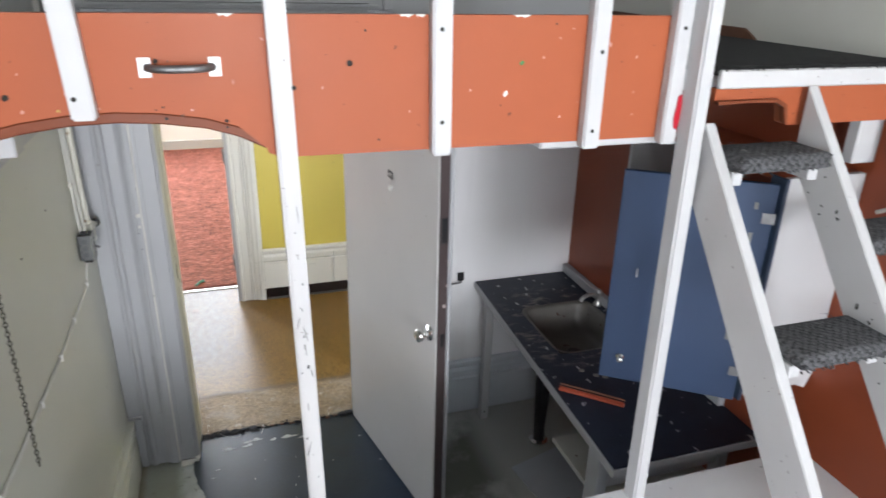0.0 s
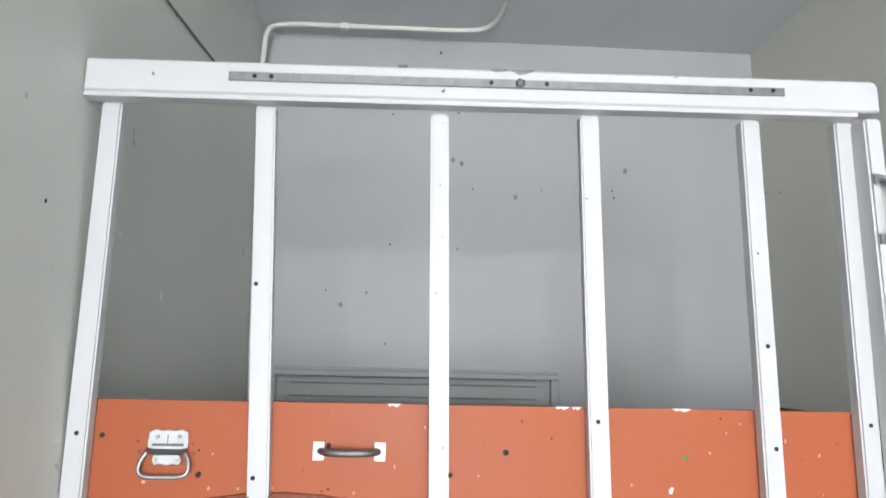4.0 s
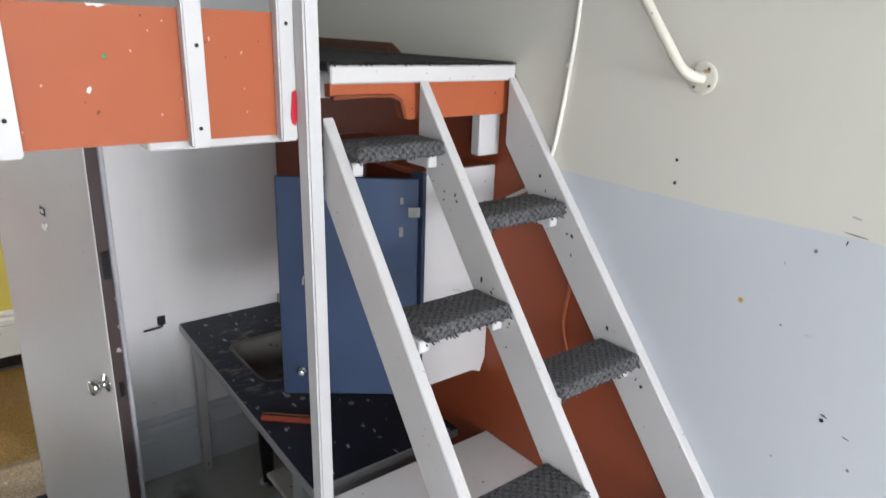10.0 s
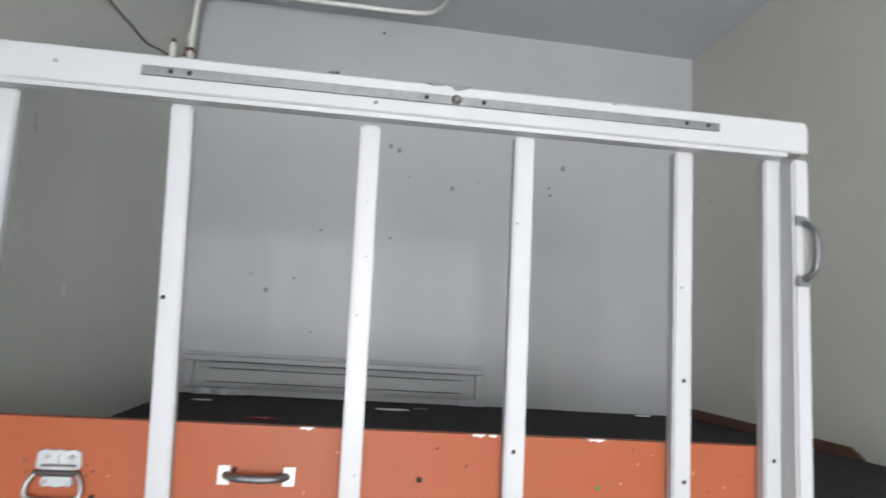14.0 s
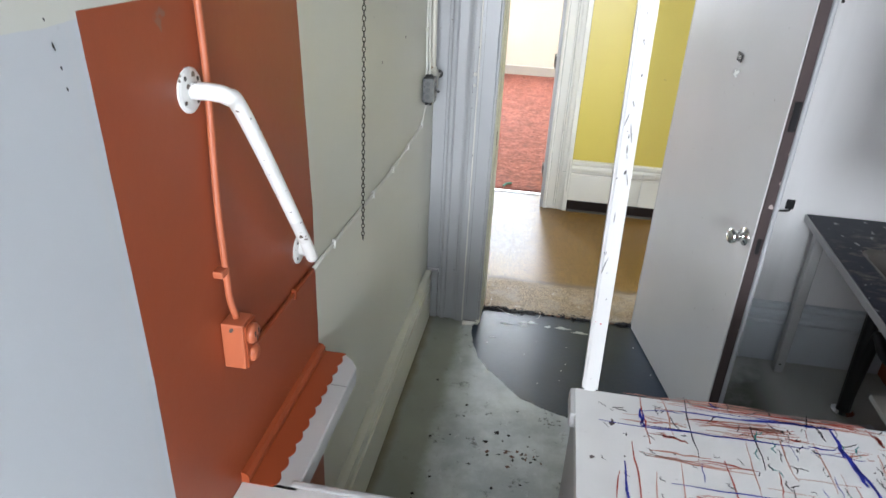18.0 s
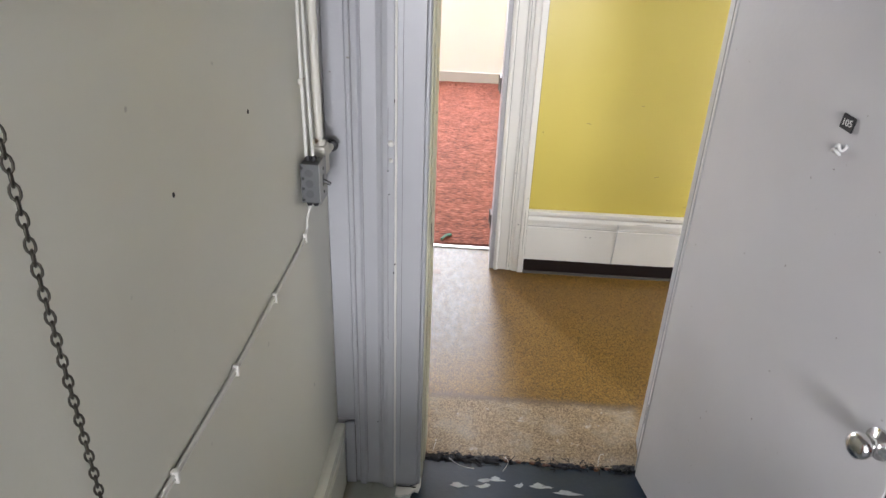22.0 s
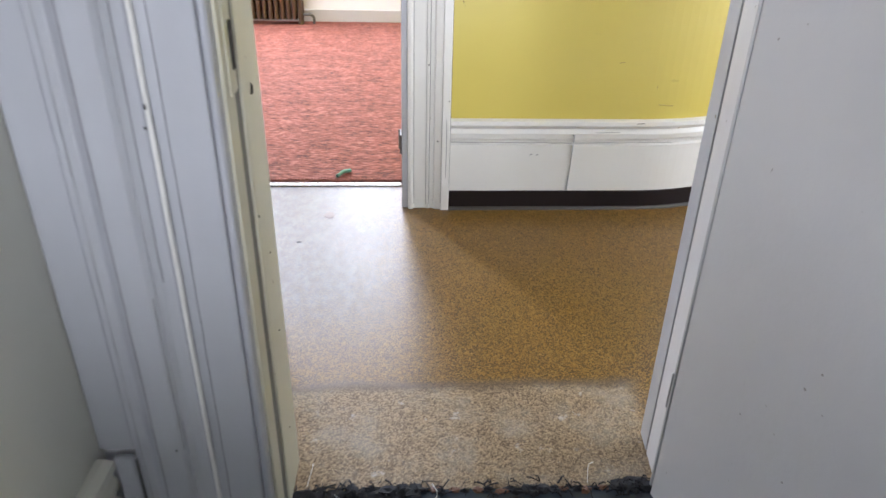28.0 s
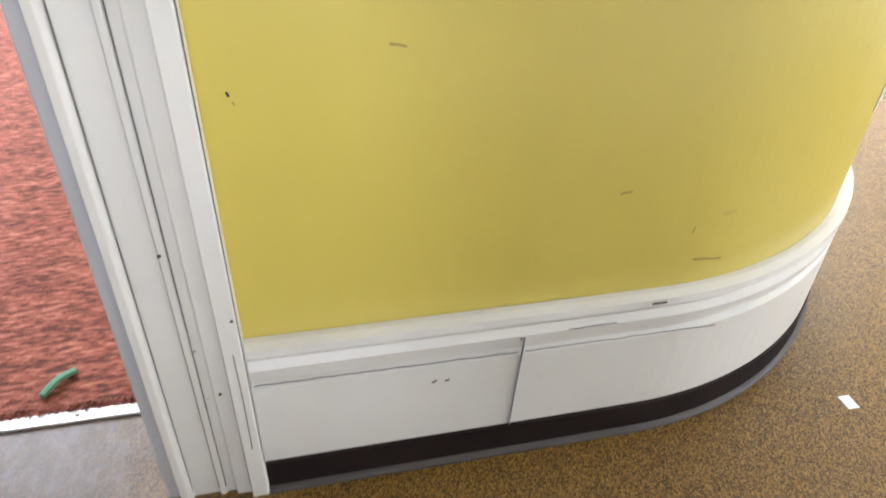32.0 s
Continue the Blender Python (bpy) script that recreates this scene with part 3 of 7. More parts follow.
wall_rear = structure("wall_rear", boxes(((-E0, REAR - E0, 0), (WX0, REAR, CEIL)), ((WX1, REAR - E0, 0), (ROOM_W + E0, REAR, CEIL)), ((WX0, REAR - E0, 0), (WX1, REAR, WZ0)), ((WX0, REAR - E0, WZ1), (WX1, REAR, CEIL))), M["back"],
                      "plain grey painted wall with a tall window", "wall")
ceiling = structure("ceiling", box((-E0 - 0.1, REAR - E0, CEIL), (ROOM_W + E0, WALL_T, CEIL + 0.1)), M["ceiling"], "flat blue-grey painted plaster ceiling", "ceiling")


def window(name, x0, x1, z0, z1, y, depth):
    w = thing(name, (x0, y, z0), "white painted sash window with clear glass", "window", kind="structure")
    t = 0.06
    for k, (lo, hi) in enumerate((((x0, y, z0), (x0 + t, y + depth, z1)), ((x1 - t, y, z0), (x1, y + depth, z1)), ((x0 + t, y, z1 - t), (x1 - t, y + depth, z1)), ((x0 + t, y, z0), (x1 - t, y + depth, z0 + t)))):
        part("window_frame", box(lo, hi, 0.004), M["white"], w)
    m = (z0 + z1) / 2
    part("window_rail", box((x0 + t, y + 0.01, m - 0.025), (x1 - t, y + depth - 0.01, m + 0.025), 0.004), M["white"], w)
    for a, b in ((z0 + t, m - 0.025), (m + 0.025, z1 - t)):
        pane = part("pane", box((x0 + t, y + depth / 2 - 0.003, a), (x1 - t, y + depth / 2 + 0.003, b)), M["glass"], w)
        pane.visible_shadow = False
    part("window_sill", box((x0 - 0.04, y - 0.05 if y > 0 else y + 0.04, z0 - 0.03), (x1 + 0.04, y + depth if y > 0 else y + depth + 0.06, z0 - 0.001), 0.006), M["white"], w)


window("window_1", WX0, WX1, WZ0, WZ1, REAR - 0.1, 0.08)

HX0, HX1, HCEIL, HFAR, LEFT_Y = -0.40, 5.0, 3.9, 5.6, 1.815
hall_floor = structure("hall_floor", boxes(((HX0, 0.137, -0.12), (HX1, CARPET_Y - 0.005, 0.0)), ((1.8, CARPET_Y - 0.005, -0.12), (HX1, HFAR, 0.0))), M["hall_floor"], "mottled ochre brown sheet flooring, rubbed pale at the sill", "floor")
carpet_floor = structure("carpet_floor", box((-3.3, CARPET_Y + 0.012, -0.1), (1.75, FAR_Y, 0.012)), M["carpet"], "red-brown looped carpet of the next room", "carpet")


def hall_wall():
    """The yellow wall with its rounded corner, cut by the doorway of the carpeted room."""
    cx, cy, r = 1.55, 2.640, 0.91
    outer = [(0.577, HALL_Y)] + [(cx + r * math.sin(a), cy - r * math.cos(a)) for a in (math.pi / 2 * k / 40 for k in range(41))] + [(cx + r, HFAR)]
    inner = [(1.75, HFAR), (1.75, CARPET_Y), (0.577, CARPET_Y)]
    ob = structure("wall_yellow", prism(outer + inner, "z", 0, HCEIL), M["yellow"], "yellow painted wall with a rounded corner", "wall")
    bm = boxes(((HX0, LEFT_Y, 0), (-0.338, CARPET_Y, HCEIL)), ((-0.338, HALL_Y, 2.12), (0.577, CARPET_Y, HCEIL)))
    structure("wall_hall", bm, M["yellow"], "yellow painted hall wall round a doorway", "wall")
    return cx, cy, r


CX, CY, CR = hall_wall()
structure("wall_hall_end", boxes(((HX0 - 0.1, WALL_T, 0), (HX0, CARPET_Y, HCEIL)), ((HX1, 1.6, 0), (HX1 + 0.1, HFAR + 0.1, HCEIL)), ((HX1, WALL_T, 0), (HX1 + 0.1, 1.6, 0.75)), ((HX1, WALL_T, 2.85), (HX1 + 0.1, 1.6, HCEIL)), ((2.515, HFAR, 0), (2.6, HFAR + 0.1, HCEIL)), ((4.8, HFAR, 0), (HX1, HFAR + 0.1, HCEIL)), ((2.6, HFAR, 0), (4.8, HFAR + 0.1, 0.6)), ((2.6, HFAR, 2.9), (4.8, HFAR + 0.1, HCEIL)), ((ROOM_W + E0, 0.04, 0), (HX1, WALL_T, HCEIL))),
          M["plaster"], "plain white plaster hall walls", "wall")
def unseen_window(name, y0, y1, z0, z1, x):
    w = thing(name, (x, y0, z0), "unseen white painted window with clear glass", "window", kind="structure")
    t = 0.06
    for lo, hi in (((y0, z0), (y0 + t, z1)), ((y1 - t, z0), (y1, z1)), ((y0 + t, z0), (y1 - t, z0 + t)), ((y0 + t, z1 - t), (y1 - t, z1))):
        part("window_frame", box((x, lo[0], lo[1]), (x + 0.07, hi[0], hi[1]), 0.004), M["white"], w)
    pane = part("pane", box((x + 0.03, y0 + t, z0 + t), (x + 0.036, y1 - t, z1 - t)), M["glass"], w)
    pane.visible_shadow = False


# Out of view, added only to frame the left fill lamp.
unseen_window("added_window_4", -6.499, -4.301, 0.951, 3.149, -0.19)
# Added, unseen frame round the corridor fill lamp.
unseen_window("added_window_5", WALL_T + 0.001, 1.599, 0.751, 2.849, HX1 + 0.01)
window("window_3", 2.6, 4.8, 0.6, 2.9, HFAR + 0.01, 0.08)
structure("hall_ceiling", box((HX0, WALL_T + 0.001, HCEIL), (HX1, HFAR, HCEIL + 0.1)), M["plaster"], "plain white hall ceiling", "ceiling")
SZ0, SZ1 = 1.22, 3.75
SASHES = ((-2.40, -1.86), (-0.28, 0.62))
piers = [((a, FAR_Y, 0), (b, FAR_Y + 0.12, HCEIL)) for a, b in ((-3.4, SASHES[0][0]), (SASHES[0][1], SASHES[1][0]), (SASHES[1][1], 1.85))]
aprons = [((a, FAR_Y, z0), (b, FAR_Y + 0.12, z1)) for a, b in SASHES for z0, z1 in ((0, SZ0), (SZ1, HCEIL))]
structure("wall_carpet_room", boxes(((-3.4, CARPET_Y, 0), (-3.3, FAR_Y, HCEIL)), ((-3.3, CARPET_Y - 0.1, 0), (HX0 - 0.1, CARPET_Y, HCEIL)), *piers, *aprons),
          M["plaster"], "white painted walls of the carpeted room", "wall")
structure("carpet_room_wall_side", box((1.744, HFAR, 0), (1.85, FAR_Y, HCEIL)), M["plaster"], "white painted wall beside the carpeted room", "wall")
structure("carpet_room_ceiling", box((-3.4, HFAR + 0.1, HCEIL), (1.85, FAR_Y + 0.12, HCEIL + 0.1)), M["plaster"], "plain white ceiling of the carpeted room", "ceiling")
structure("carpet_room_ceiling_front", box((-3.4, CARPET_Y, HCEIL), (HX0, HFAR + 0.1, HCEIL + 0.1)), M["plaster"], "plain white ceiling of the carpeted room", "ceiling")
window("window_2", *SASHES[0], SZ0, SZ1, FAR_Y + 0.01, 0.08)
window("window_6", *SASHES[1], SZ0, SZ1, FAR_Y + 0.01, 0.08)
structure("baseboard_carpet_room", boxes(((-3.3, FAR_Y - 0.02, 0.012), (1.744, FAR_Y, 0.13))), M["white"], "plain white painted baseboard", "baseboard")


# ---- baseboards ----
def base_profile(h, t):
    """Outline of a moulded baseboard: (out, up)."""
    return [(0, 0), (t, 0), (t, h * 0.66), (t * 0.55, h * 0.68), (t * 0.55, h * 0.72), (t * 0.95, h * 0.75), (t * 1.05, h * 0.82), (t * 0.75, h * 0.88), (t * 1.15, h * 0.93), (t * 1.1, h * 0.985), (t * 0.5, h), (0, h)]


def baseboard(name, line, h, t, mat, label, z0=0.0):
    """A moulded board swept along a line on the floor; it stands out to the right of the way walked."""
    bm = bmesh.new()
    prof = base_profile(h, t)
    rings = []
    pts = [Vector((*p, 0)) for p in line]
    for i, p in enumerate(pts):
        a = (pts[i] - pts[i - 1]).normalized() if i else (pts[1] - pts[0]).normalized()
        b = (pts[i + 1] - pts[i]).normalized() if i + 1 < len(pts) else a
        d = (a + b).normalized()
        out = Vector((d.y, -d.x, 0)) / max(0.5, math.cos(a.angle(b) / 2 if a.length and b.length else 0))
        rings.append([bm.verts.new(p + out * o + Vector((0, 0, z0 + u))) for o, u in prof])
    for r0, r1 in zip(rings, rings[1:]):
        for k in range(len(prof)):
            j = (k + 1) % len(prof)
            bm.faces.new((r0[k], r1[k], r1[j], r0[j]))
    bm.faces.new(rings[0])
    bm.faces.new(rings[-1][::-1])
    return structure(name, bm, mat, label, "baseboard")


baseboard("baseboard_left", [(0.001, -2.1), (0.001, -0.035)], 0.285, 0.028, M["cream_base"], "tall moulded cream baseboard with grimy foot")
baseboard("baseboard_back", [(DOOR_R + 0.125, -0.001), (ROOM_W - 0.001, -0.001)], 0.33, 0.025, M["lilac_base"], "tall moulded pale blue baseboard")
arc = [(CX + (CR + 0.001) * math.sin(a), CY - (CR + 0.001) * math.cos(a)) for a in (math.pi / 2 * k / 40 for k in range(41))]
line = [(0.752, HALL_Y - 0.002)] + [(0.752 + (CX - 0.752) * k / 4, HALL_Y - 0.002) for k in range(1, 4)] + arc + [(CX + CR + 0.001, 5.4)]
baseboard("baseboard_hall", line, 0.310, 0.028, M["cream_trim"], "tall moulded cream baseboard on a rounded corner", 0.084)


def hall_strip(name, prof, mat, label):
    """One vinyl profile swept along the foot of the hall baseboard."""
    bm = bmesh.new()
    rings = []
    pts = [Vector((*p, 0)) for p in line]
    for i, p in enumerate(pts):
        d = (pts[min(i + 1, len(pts) - 1)] - pts[max(i - 1, 0)]).normalized()
        out = Vector((d.y, -d.x, 0))
        rings.append([bm.verts.new(p + out * o + Vector((0, 0, u))) for o, u in prof])
    for r0, r1 in zip(rings, rings[1:]):
        for k in range(len(prof)):
            j = (k + 1) % len(prof)
            bm.faces.new((r0[k], r1[k], r1[j], r0[j]))
    bm.faces.new(rings[0])
    bm.faces.new(rings[-1][::-1])
    structure(name, bm, mat, label, "trim")


hall_strip("trim_hall_strip", [(0.0, 0.0), (0.034, 0.0), (0.034, 0.012), (0.033, 0.080), (0.028, 0.0835), (0.0, 0.0835)], M["dark_strip"], "dark brown vinyl cove strip along the floor")
hall_strip("trim_hall_toe", [(0.0345, 0.0), (0.047, 0.0), (0.046, 0.005), (0.041, 0.010), (0.0345, 0.0125)], M["toe"], "scuffed grey toe of the vinyl strip")
base_joint = structure("trim_baseboard_joint", prism([(1.262, 0.085), (1.2627, 0.085), (1.2662, 0.18), (1.2727, 0.335), (1.2715, 0.335), (1.2655, 0.18)], "y", HALL_Y - 0.0372, HALL_Y - 0.030), M["smear"], "open joint between two baseboard lengths", "trim")

crack_rng = random.Random(8)


def wobble_line(name, pts, w, parent, mat=None):
    """A thin uneven crack, scratch or drawn shade line lying on a painted face, from straight legs."""
    out = []
    for a, b in zip(pts, pts[1:]):
        a, b = Vector(a), Vector(b)
        n = max(2, int((b - a).length / 0.02))
        out += [a.lerp(b, k / n) + Vector((0, 0, crack_rng.uniform(-0.0012, 0.0012))) for k in range(n)]
    part(name, tube(out + [Vector(pts[-1])], w, 4), mat or M["smudge"], parent)


hall_base = bpy.data.objects["baseboard_hall"]
BF = HALL_Y - 0.0305
wobble_line("crack_or_shade_line", [(0.757, BF, 0.301), (1.10, BF - 0.003, 0.301), (1.262, BF - 0.0045, 0.300)], 0.0013, hall_base)
wobble_line("crack_or_shade_line", [(1.275, BF - 0.0045, 0.300), (1.50, BF - 0.007, 0.303), (1.69, BF - 0.009, 0.305)], 0.0011, hall_base)
wobble_line("crack_or_shade_line", [(1.264, BF + 0.012, 0.312), (1.266, BF - 0.003, 0.335)], 0.0016, hall_base, M["hole"])
wobble_line("scratch", [(1.36, BF - 0.006, 0.345), (1.46, BF - 0.007, 0.347)], 0.0012, hall_base)
wobble_line("scratch", [(1.09, BF - 0.002, 0.245), (1.10, BF - 0.003, 0.252)], 0.0018, hall_base)
wobble_line("scratch", [(1.115, BF - 0.003, 0.247), (1.125, BF - 0.003, 0.250)], 0.0018, hall_base)
wobble_line("scratch", [(1.53, BF - 0.007, 0.384), (1.56, BF - 0.008, 0.386)], 0.0018, hall_base, M["hole"])


def wall_scratch(pts, w, mat):
    wobble_line("scuff", [(x, HALL_Y - 0.001, z) for x, z in pts], w * 1.5, bpy.data.objects["wall_yellow"], mat)


for pts, w, key in ((((1.43, 0.625), (1.452, 0.628)), 0.0014, "scuff"), (((1.62, 0.455), (1.68, 0.452)), 0.0014, "scuff"), (((1.60, 0.52), (1.602, 0.535)), 0.0007, "scuff"), (((0.79, 0.853), (0.793, 0.846)), 0.0014, "hole"), (((0.796, 0.838), (0.799, 0.832)), 0.0009, "scuff"), (((1.02, 0.91), (1.045, 0.906)), 0.0014, "scuff"), (((1.29, 1.02), (1.31, 1.018)), 0.0012, "scuff")):
    wall_scratch(pts, w, M[key])
torn = random.Random(5)
for k in range(22):
    a = radians(torn.uniform(36, 60))
    z = torn.uniform(0.60, 0.88)
    p = Vector((CX + (CR + 0.003) * math.sin(a), CY - (CR + 0.003) * math.cos(a), z))
    d = Vector((math.cos(a), math.sin(a), 0))
    wobble_line("plaster_tear", [p, p + d * 0.012 + Vector((0, 0, 0.03)), p + d * 0.006 + Vector((0, 0, 0.06))], 0.0022 if k % 3 else 0.0036, bpy.data.objects["wall_yellow"], M["hole"] if k % 2 else M["paper"])


# ---- door casings and jambs ----
def casing(name, steps, z0, z1, mats, label, y_face, sign):
    t = thing(name, ((steps[0][0] + steps[-1][1]) / 2, y_face, z0), label, "door casing", kind="structure")
    for x0, x1, deep, key in steps:
        y0, y1 = sorted((y_face, y_face + sign * deep))
        part("casing_board", box((x0, y0, z0), (x1, y1, z1), min(0.006, (x1 - x0) * 0.22), seg=2), mats[key], t)
    return t


def round_profile(pts, r=0.004):
    """Soften the corners of an outline: each corner becomes two points."""
    out = []
    n = len(pts)
    for i in range(n):
        p, a, b = Vector(pts[i]), Vector(pts[i - 1]), Vector(pts[(i + 1) % n])
        for q in (a, b):
            d = q - p
            out.append(tuple(p + d.normalized() * min(r, d.length * 0.35)))
    return out


def moulded(name, shape, z0, z1, mat, label, y_face):
    """A door casing drawn up from its cross-section: (across, depth towards the viewer)."""
    t = thing(name, ((shape[0][0] + shape[-1][0]) / 2, y_face, z0), label, "door casing", kind="structure")
    pts = [(shape[0][0], y_face)] + [(x, y_face - d) for x, d in shape] + [(shape[-1][0], y_face)]
    part("casing_board", prism(round_profile(pts, 0.0014), "z", z0, z1), mat, t)
    return t


TRIM = dict(w=M["trim"], c=M["cream_edge"], k=M["cream_trim"], e=M["white"])
left_casing = moulded("door_casing_left", [(0.066, 0.019), (0.078, 0.020), (0.084, 0.032), (0.100, 0.034), (0.108, 0.024), (0.150, 0.023), (0.164, 0.030), (0.170, 0.037), (0.184, 0.042), (0.203, 0.042), (0.209, 0.028), (0.225, 0.026), (DOOR_L - 0.0125, 0.024)], 0.0, 2.155, M["trim"],
                      "fluted lilac-white door casing with a worn bead", -0.001)
part("corner_board", box((0.001, -0.018, 0.29), (0.065, -0.001, 2.1), 0.003), M["trim"], left_casing)
part("plinth", box((0.030, -0.033, 0.0), (0.0645, -0.019, 0.284), 0.003), M["trim"], left_casing)
part("corner_gap", box((0.0646, -0.026, 0.0), (0.0658, -0.0185, 0.27)), M["grime_shade_grey"], left_casing)
part("worn_bead", tube([(0.2065 + 0.0006 * math.sin(k * 1.7), -0.034, 0.004 + 2.14 * k / 40) for k in range(41)], 0.0052, 7), M["cream_edge"], left_casing, "worn cream bead of the casing", smooth=True)
for x, d, z0, z1 in ((0.0825, 0.030, 0.03, 1.9), (0.109, 0.0250, 0.05, 2.1), (0.1585, 0.0285, 0.30, 0.62), (0.186, 0.0432, 0.66, 1.16), (0.1865, 0.0432, 1.24, 1.42), (0.2105, 0.0285, 0.20, 0.92), (0.226, 0.0268, 0.1, 1.7)):
    n = max(3, int((z1 - z0) / 0.05))
    part("crack_or_shade_line", tube([(x + crack_rng.uniform(-0.0008, 0.0008), -0.001 - d, z0 + (z1 - z0) * k / n) for k in range(n + 1)], 0.0009, 4), M["smudge"], left_casing)
for x, z, w, h in ((0.189, 1.165, 0.006, 0.004), (0.186, 1.238, 0.004, 0.006), (0.207, 0.935, 0.003, 0.010), (0.203, 0.905, 0.004, 0.006), (0.150, 0.31, 0.003, 0.008), (0.204, 1.44, 0.003, 0.012)):
    bm = disc((x, -0.0435, z), (0, -1, 0), 1.0, 0.001, 7)
    for v in bm.verts:
        v.co.x, v.co.z = x + (v.co.x - x) * w * 0.5 * crack_rng.uniform(0.6, 1.3), z + (v.co.z - z) * h * 0.5 * crack_rng.uniform(0.6, 1.3)
    part("paint_chip", bm, M["hole"], left_casing)
for z, r in ((1.32, 0.010), (1.27, 0.007)):
    part("paint_drip", turned([(0.002, 0), (r, 0.003), (r * 0.6, 0.008)], (0.195, -0.043, z), (0, -1, 0), 8), M["cream_edge"], left_casing)
jamb = thing("door_jamb", (DOOR_L, 0.07, 0), "lilac-white door jamb with worn cream edge", "door jamb", kind="structure")
part("jamb_left", box((DOOR_L - 0.012, -0.018, 0.0), (DOOR_L, 0.198, DOOR_H), 0.003), M["trim"], jamb)
part("jamb_edge", box((DOOR_L, 0.008, 0.002), (DOOR_L + 0.006, 0.062, DOOR_H), 0.003, seg=2), M["jamb_cream"], jamb, "chipped cream edge strip")
part("rebate_groove", box((DOOR_L, 0.063, 0.002), (DOOR_L + 0.004, 0.097, DOOR_H)), M["grime_shade_grey"], jamb, "grimy grey rebate")
part("stop", box((DOOR_L, 0.098, 0.0), (DOOR_L + 0.008, 0.236, DOOR_H), 0.004, seg=2), M["jamb_cream"], jamb)
strike = part("strike_plate", box((DOOR_L + 0.0062, 0.028, 0.93), (DOOR_L + 0.009, 0.072, 1.07), 0.002), M["jamb_cream"], jamb, "strike plate caked in cream paint")
part("latch_hole", box((DOOR_L + 0.0092, 0.050, 0.965), (DOOR_L + 0.0105, 0.066, 1.035)), M["hole"], strike)
part("latch_notch", prism([(0.150, 0.902), (0.168, 0.900), (0.172, 0.912), (0.160, 0.920)], "x", DOOR_L + 0.0082, DOOR_L + 0.0095), M["hole"], jamb, "dark torn notch")
for y, z, r in ((0.165, 0.17, 0.0022), (0.17, 0.42, 0.0022), (0.165, 0.60, 0.0025), (0.11, 0.70, 0.003), (0.16, 1.36, 0.004), (0.12, 1.12, 0.003)):
    part("nail_hole", disc((DOOR_L + 0.0082, y, z), (1, 0, 0), r, 0.0015, 8), M["hole"], jamb)
part("jamb_right", prism([(1.135, 0.112), (1.150, 0.235), (1.2125, 0.235), (1.2125, 0.112)], "z", 0.0, DOOR_H, 0.002), M["door"], jamb, "grey painted hinge jamb")
part("jamb_nosing", prism([(1.149, 0.236), (1.157, 0.305), (1.2125, 0.305), (1.2125, 0.236)], "z", 0.0, DOOR_H, 0.005), M["trim"], jamb, "pale blue-white jamb edge")
casing("door_casing_right", [(DOOR_R + 0.0125, DOOR_R + 0.04, 0.02, "w"), (DOOR_R + 0.04, DOOR_R + 0.10, 0.024, "w"), (DOOR_R + 0.10, DOOR_R + 0.122, 0.034, "w")], 0.0, 2.155, TRIM, "lilac-white moulded door casing behind the open door", -0.001, -1)
part("jamb_right", box((DOOR_R, -0.018, 0.0), (DOOR_R + 0.012, 0.138, DOOR_H), 0.003), M["trim"], jamb)
head = thing("door_head_panel", (0.68, 0, 2.15), "grey painted moulded panel over the door", "door head", kind="structure")
part("panel_field", box((0.07, -0.014, 2.156), (1.285, -0.001, 2.262), 0.003), M["back"], head)
for lo, hi in (((0.03, -0.04, 2.268), (1.322, -0.001, 2.292)), ((0.04, -0.03, 2.292), (1.312, -0.001, 2.306)), ((0.03, -0.03, 2.156), (0.07, -0.001, 2.268)), ((1.285, -0.03, 2.156), (1.322, -0.001, 2.268)), ((0.09, -0.022, 2.240), (1.265, -0.0141, 2.254)), ((0.09, -0.022, 2.165), (1.265, -0.0141, 2.178))):
    part("moulding", box(lo, hi, 0.005, seg=2), M["back"], head)
for z in (2.236, 2.181, 2.265):
    part("crack_or_shade_line", box((0.13, -0.0235, z), (1.22, -0.0145, z + 0.002)), M["hole"], head)
sill = thing("door_sill", (0.7, 0.13, 0), "tarry black residue and rubble at the door sill", "door sill", kind="structure")
rng = random.Random(4)
def sill_density(x):
    """Thick at both ends of the sill, crumbled away in the middle."""
    return 1.0 if x < 0.60 or x > 1.04 else 0.75 if 0.78 < x < 0.88 else 0.3


for k in range(34):
    x = DOOR_L + 0.02 + 0.83 * k / 33 + rng.uniform(-0.01, 0.01)
    full = sill_density(x)
    w, d = rng.uniform(0.016, 0.034) * (0.35 + 0.65 * full), rng.uniform(0.010, 0.026) * (0.3 + 0.7 * full)
    bm = bmesh.new()
    bmesh.ops.create_icosphere(bm, subdivisions=2, radius=1.0)
    y0 = 0.130 + rng.uniform(-0.006, 0.006)
    for v in bm.verts:
        f = rng.uniform(0.65, 1.25)
        v.co = Vector((x + v.co.x * w * f, y0 + v.co.y * d * f, max(0.0005, 0.001 + v.co.z * 0.006 * rng.uniform(0.3, 1.4))))
    part("residue", bm, M["tar"] if full > 0.5 or k % 2 else M["brown"], sill)
fibres = bmesh.new()
for k in range(230):
    x = rng.uniform(DOOR_L + 0.005, 1.135)
    if rng.random() > sill_density(x) + 0.15:
        continue
    y = 0.132 + rng.gauss(0, 0.014)
    a = rng.uniform(0, 2 * math.pi)
    l = rng.uniform(0.006, 0.022)
    dx, dy = math.cos(a) * l, math.sin(a) * l
    tube([(x - dx, y - dy, 0.002), (x, y, 0.004 + 0.008 * rng.random()), (x + dx * rng.uniform(0.5, 1), y + dy, 0.002)], rng.uniform(0.0008, 0.0022), 4, fibres)
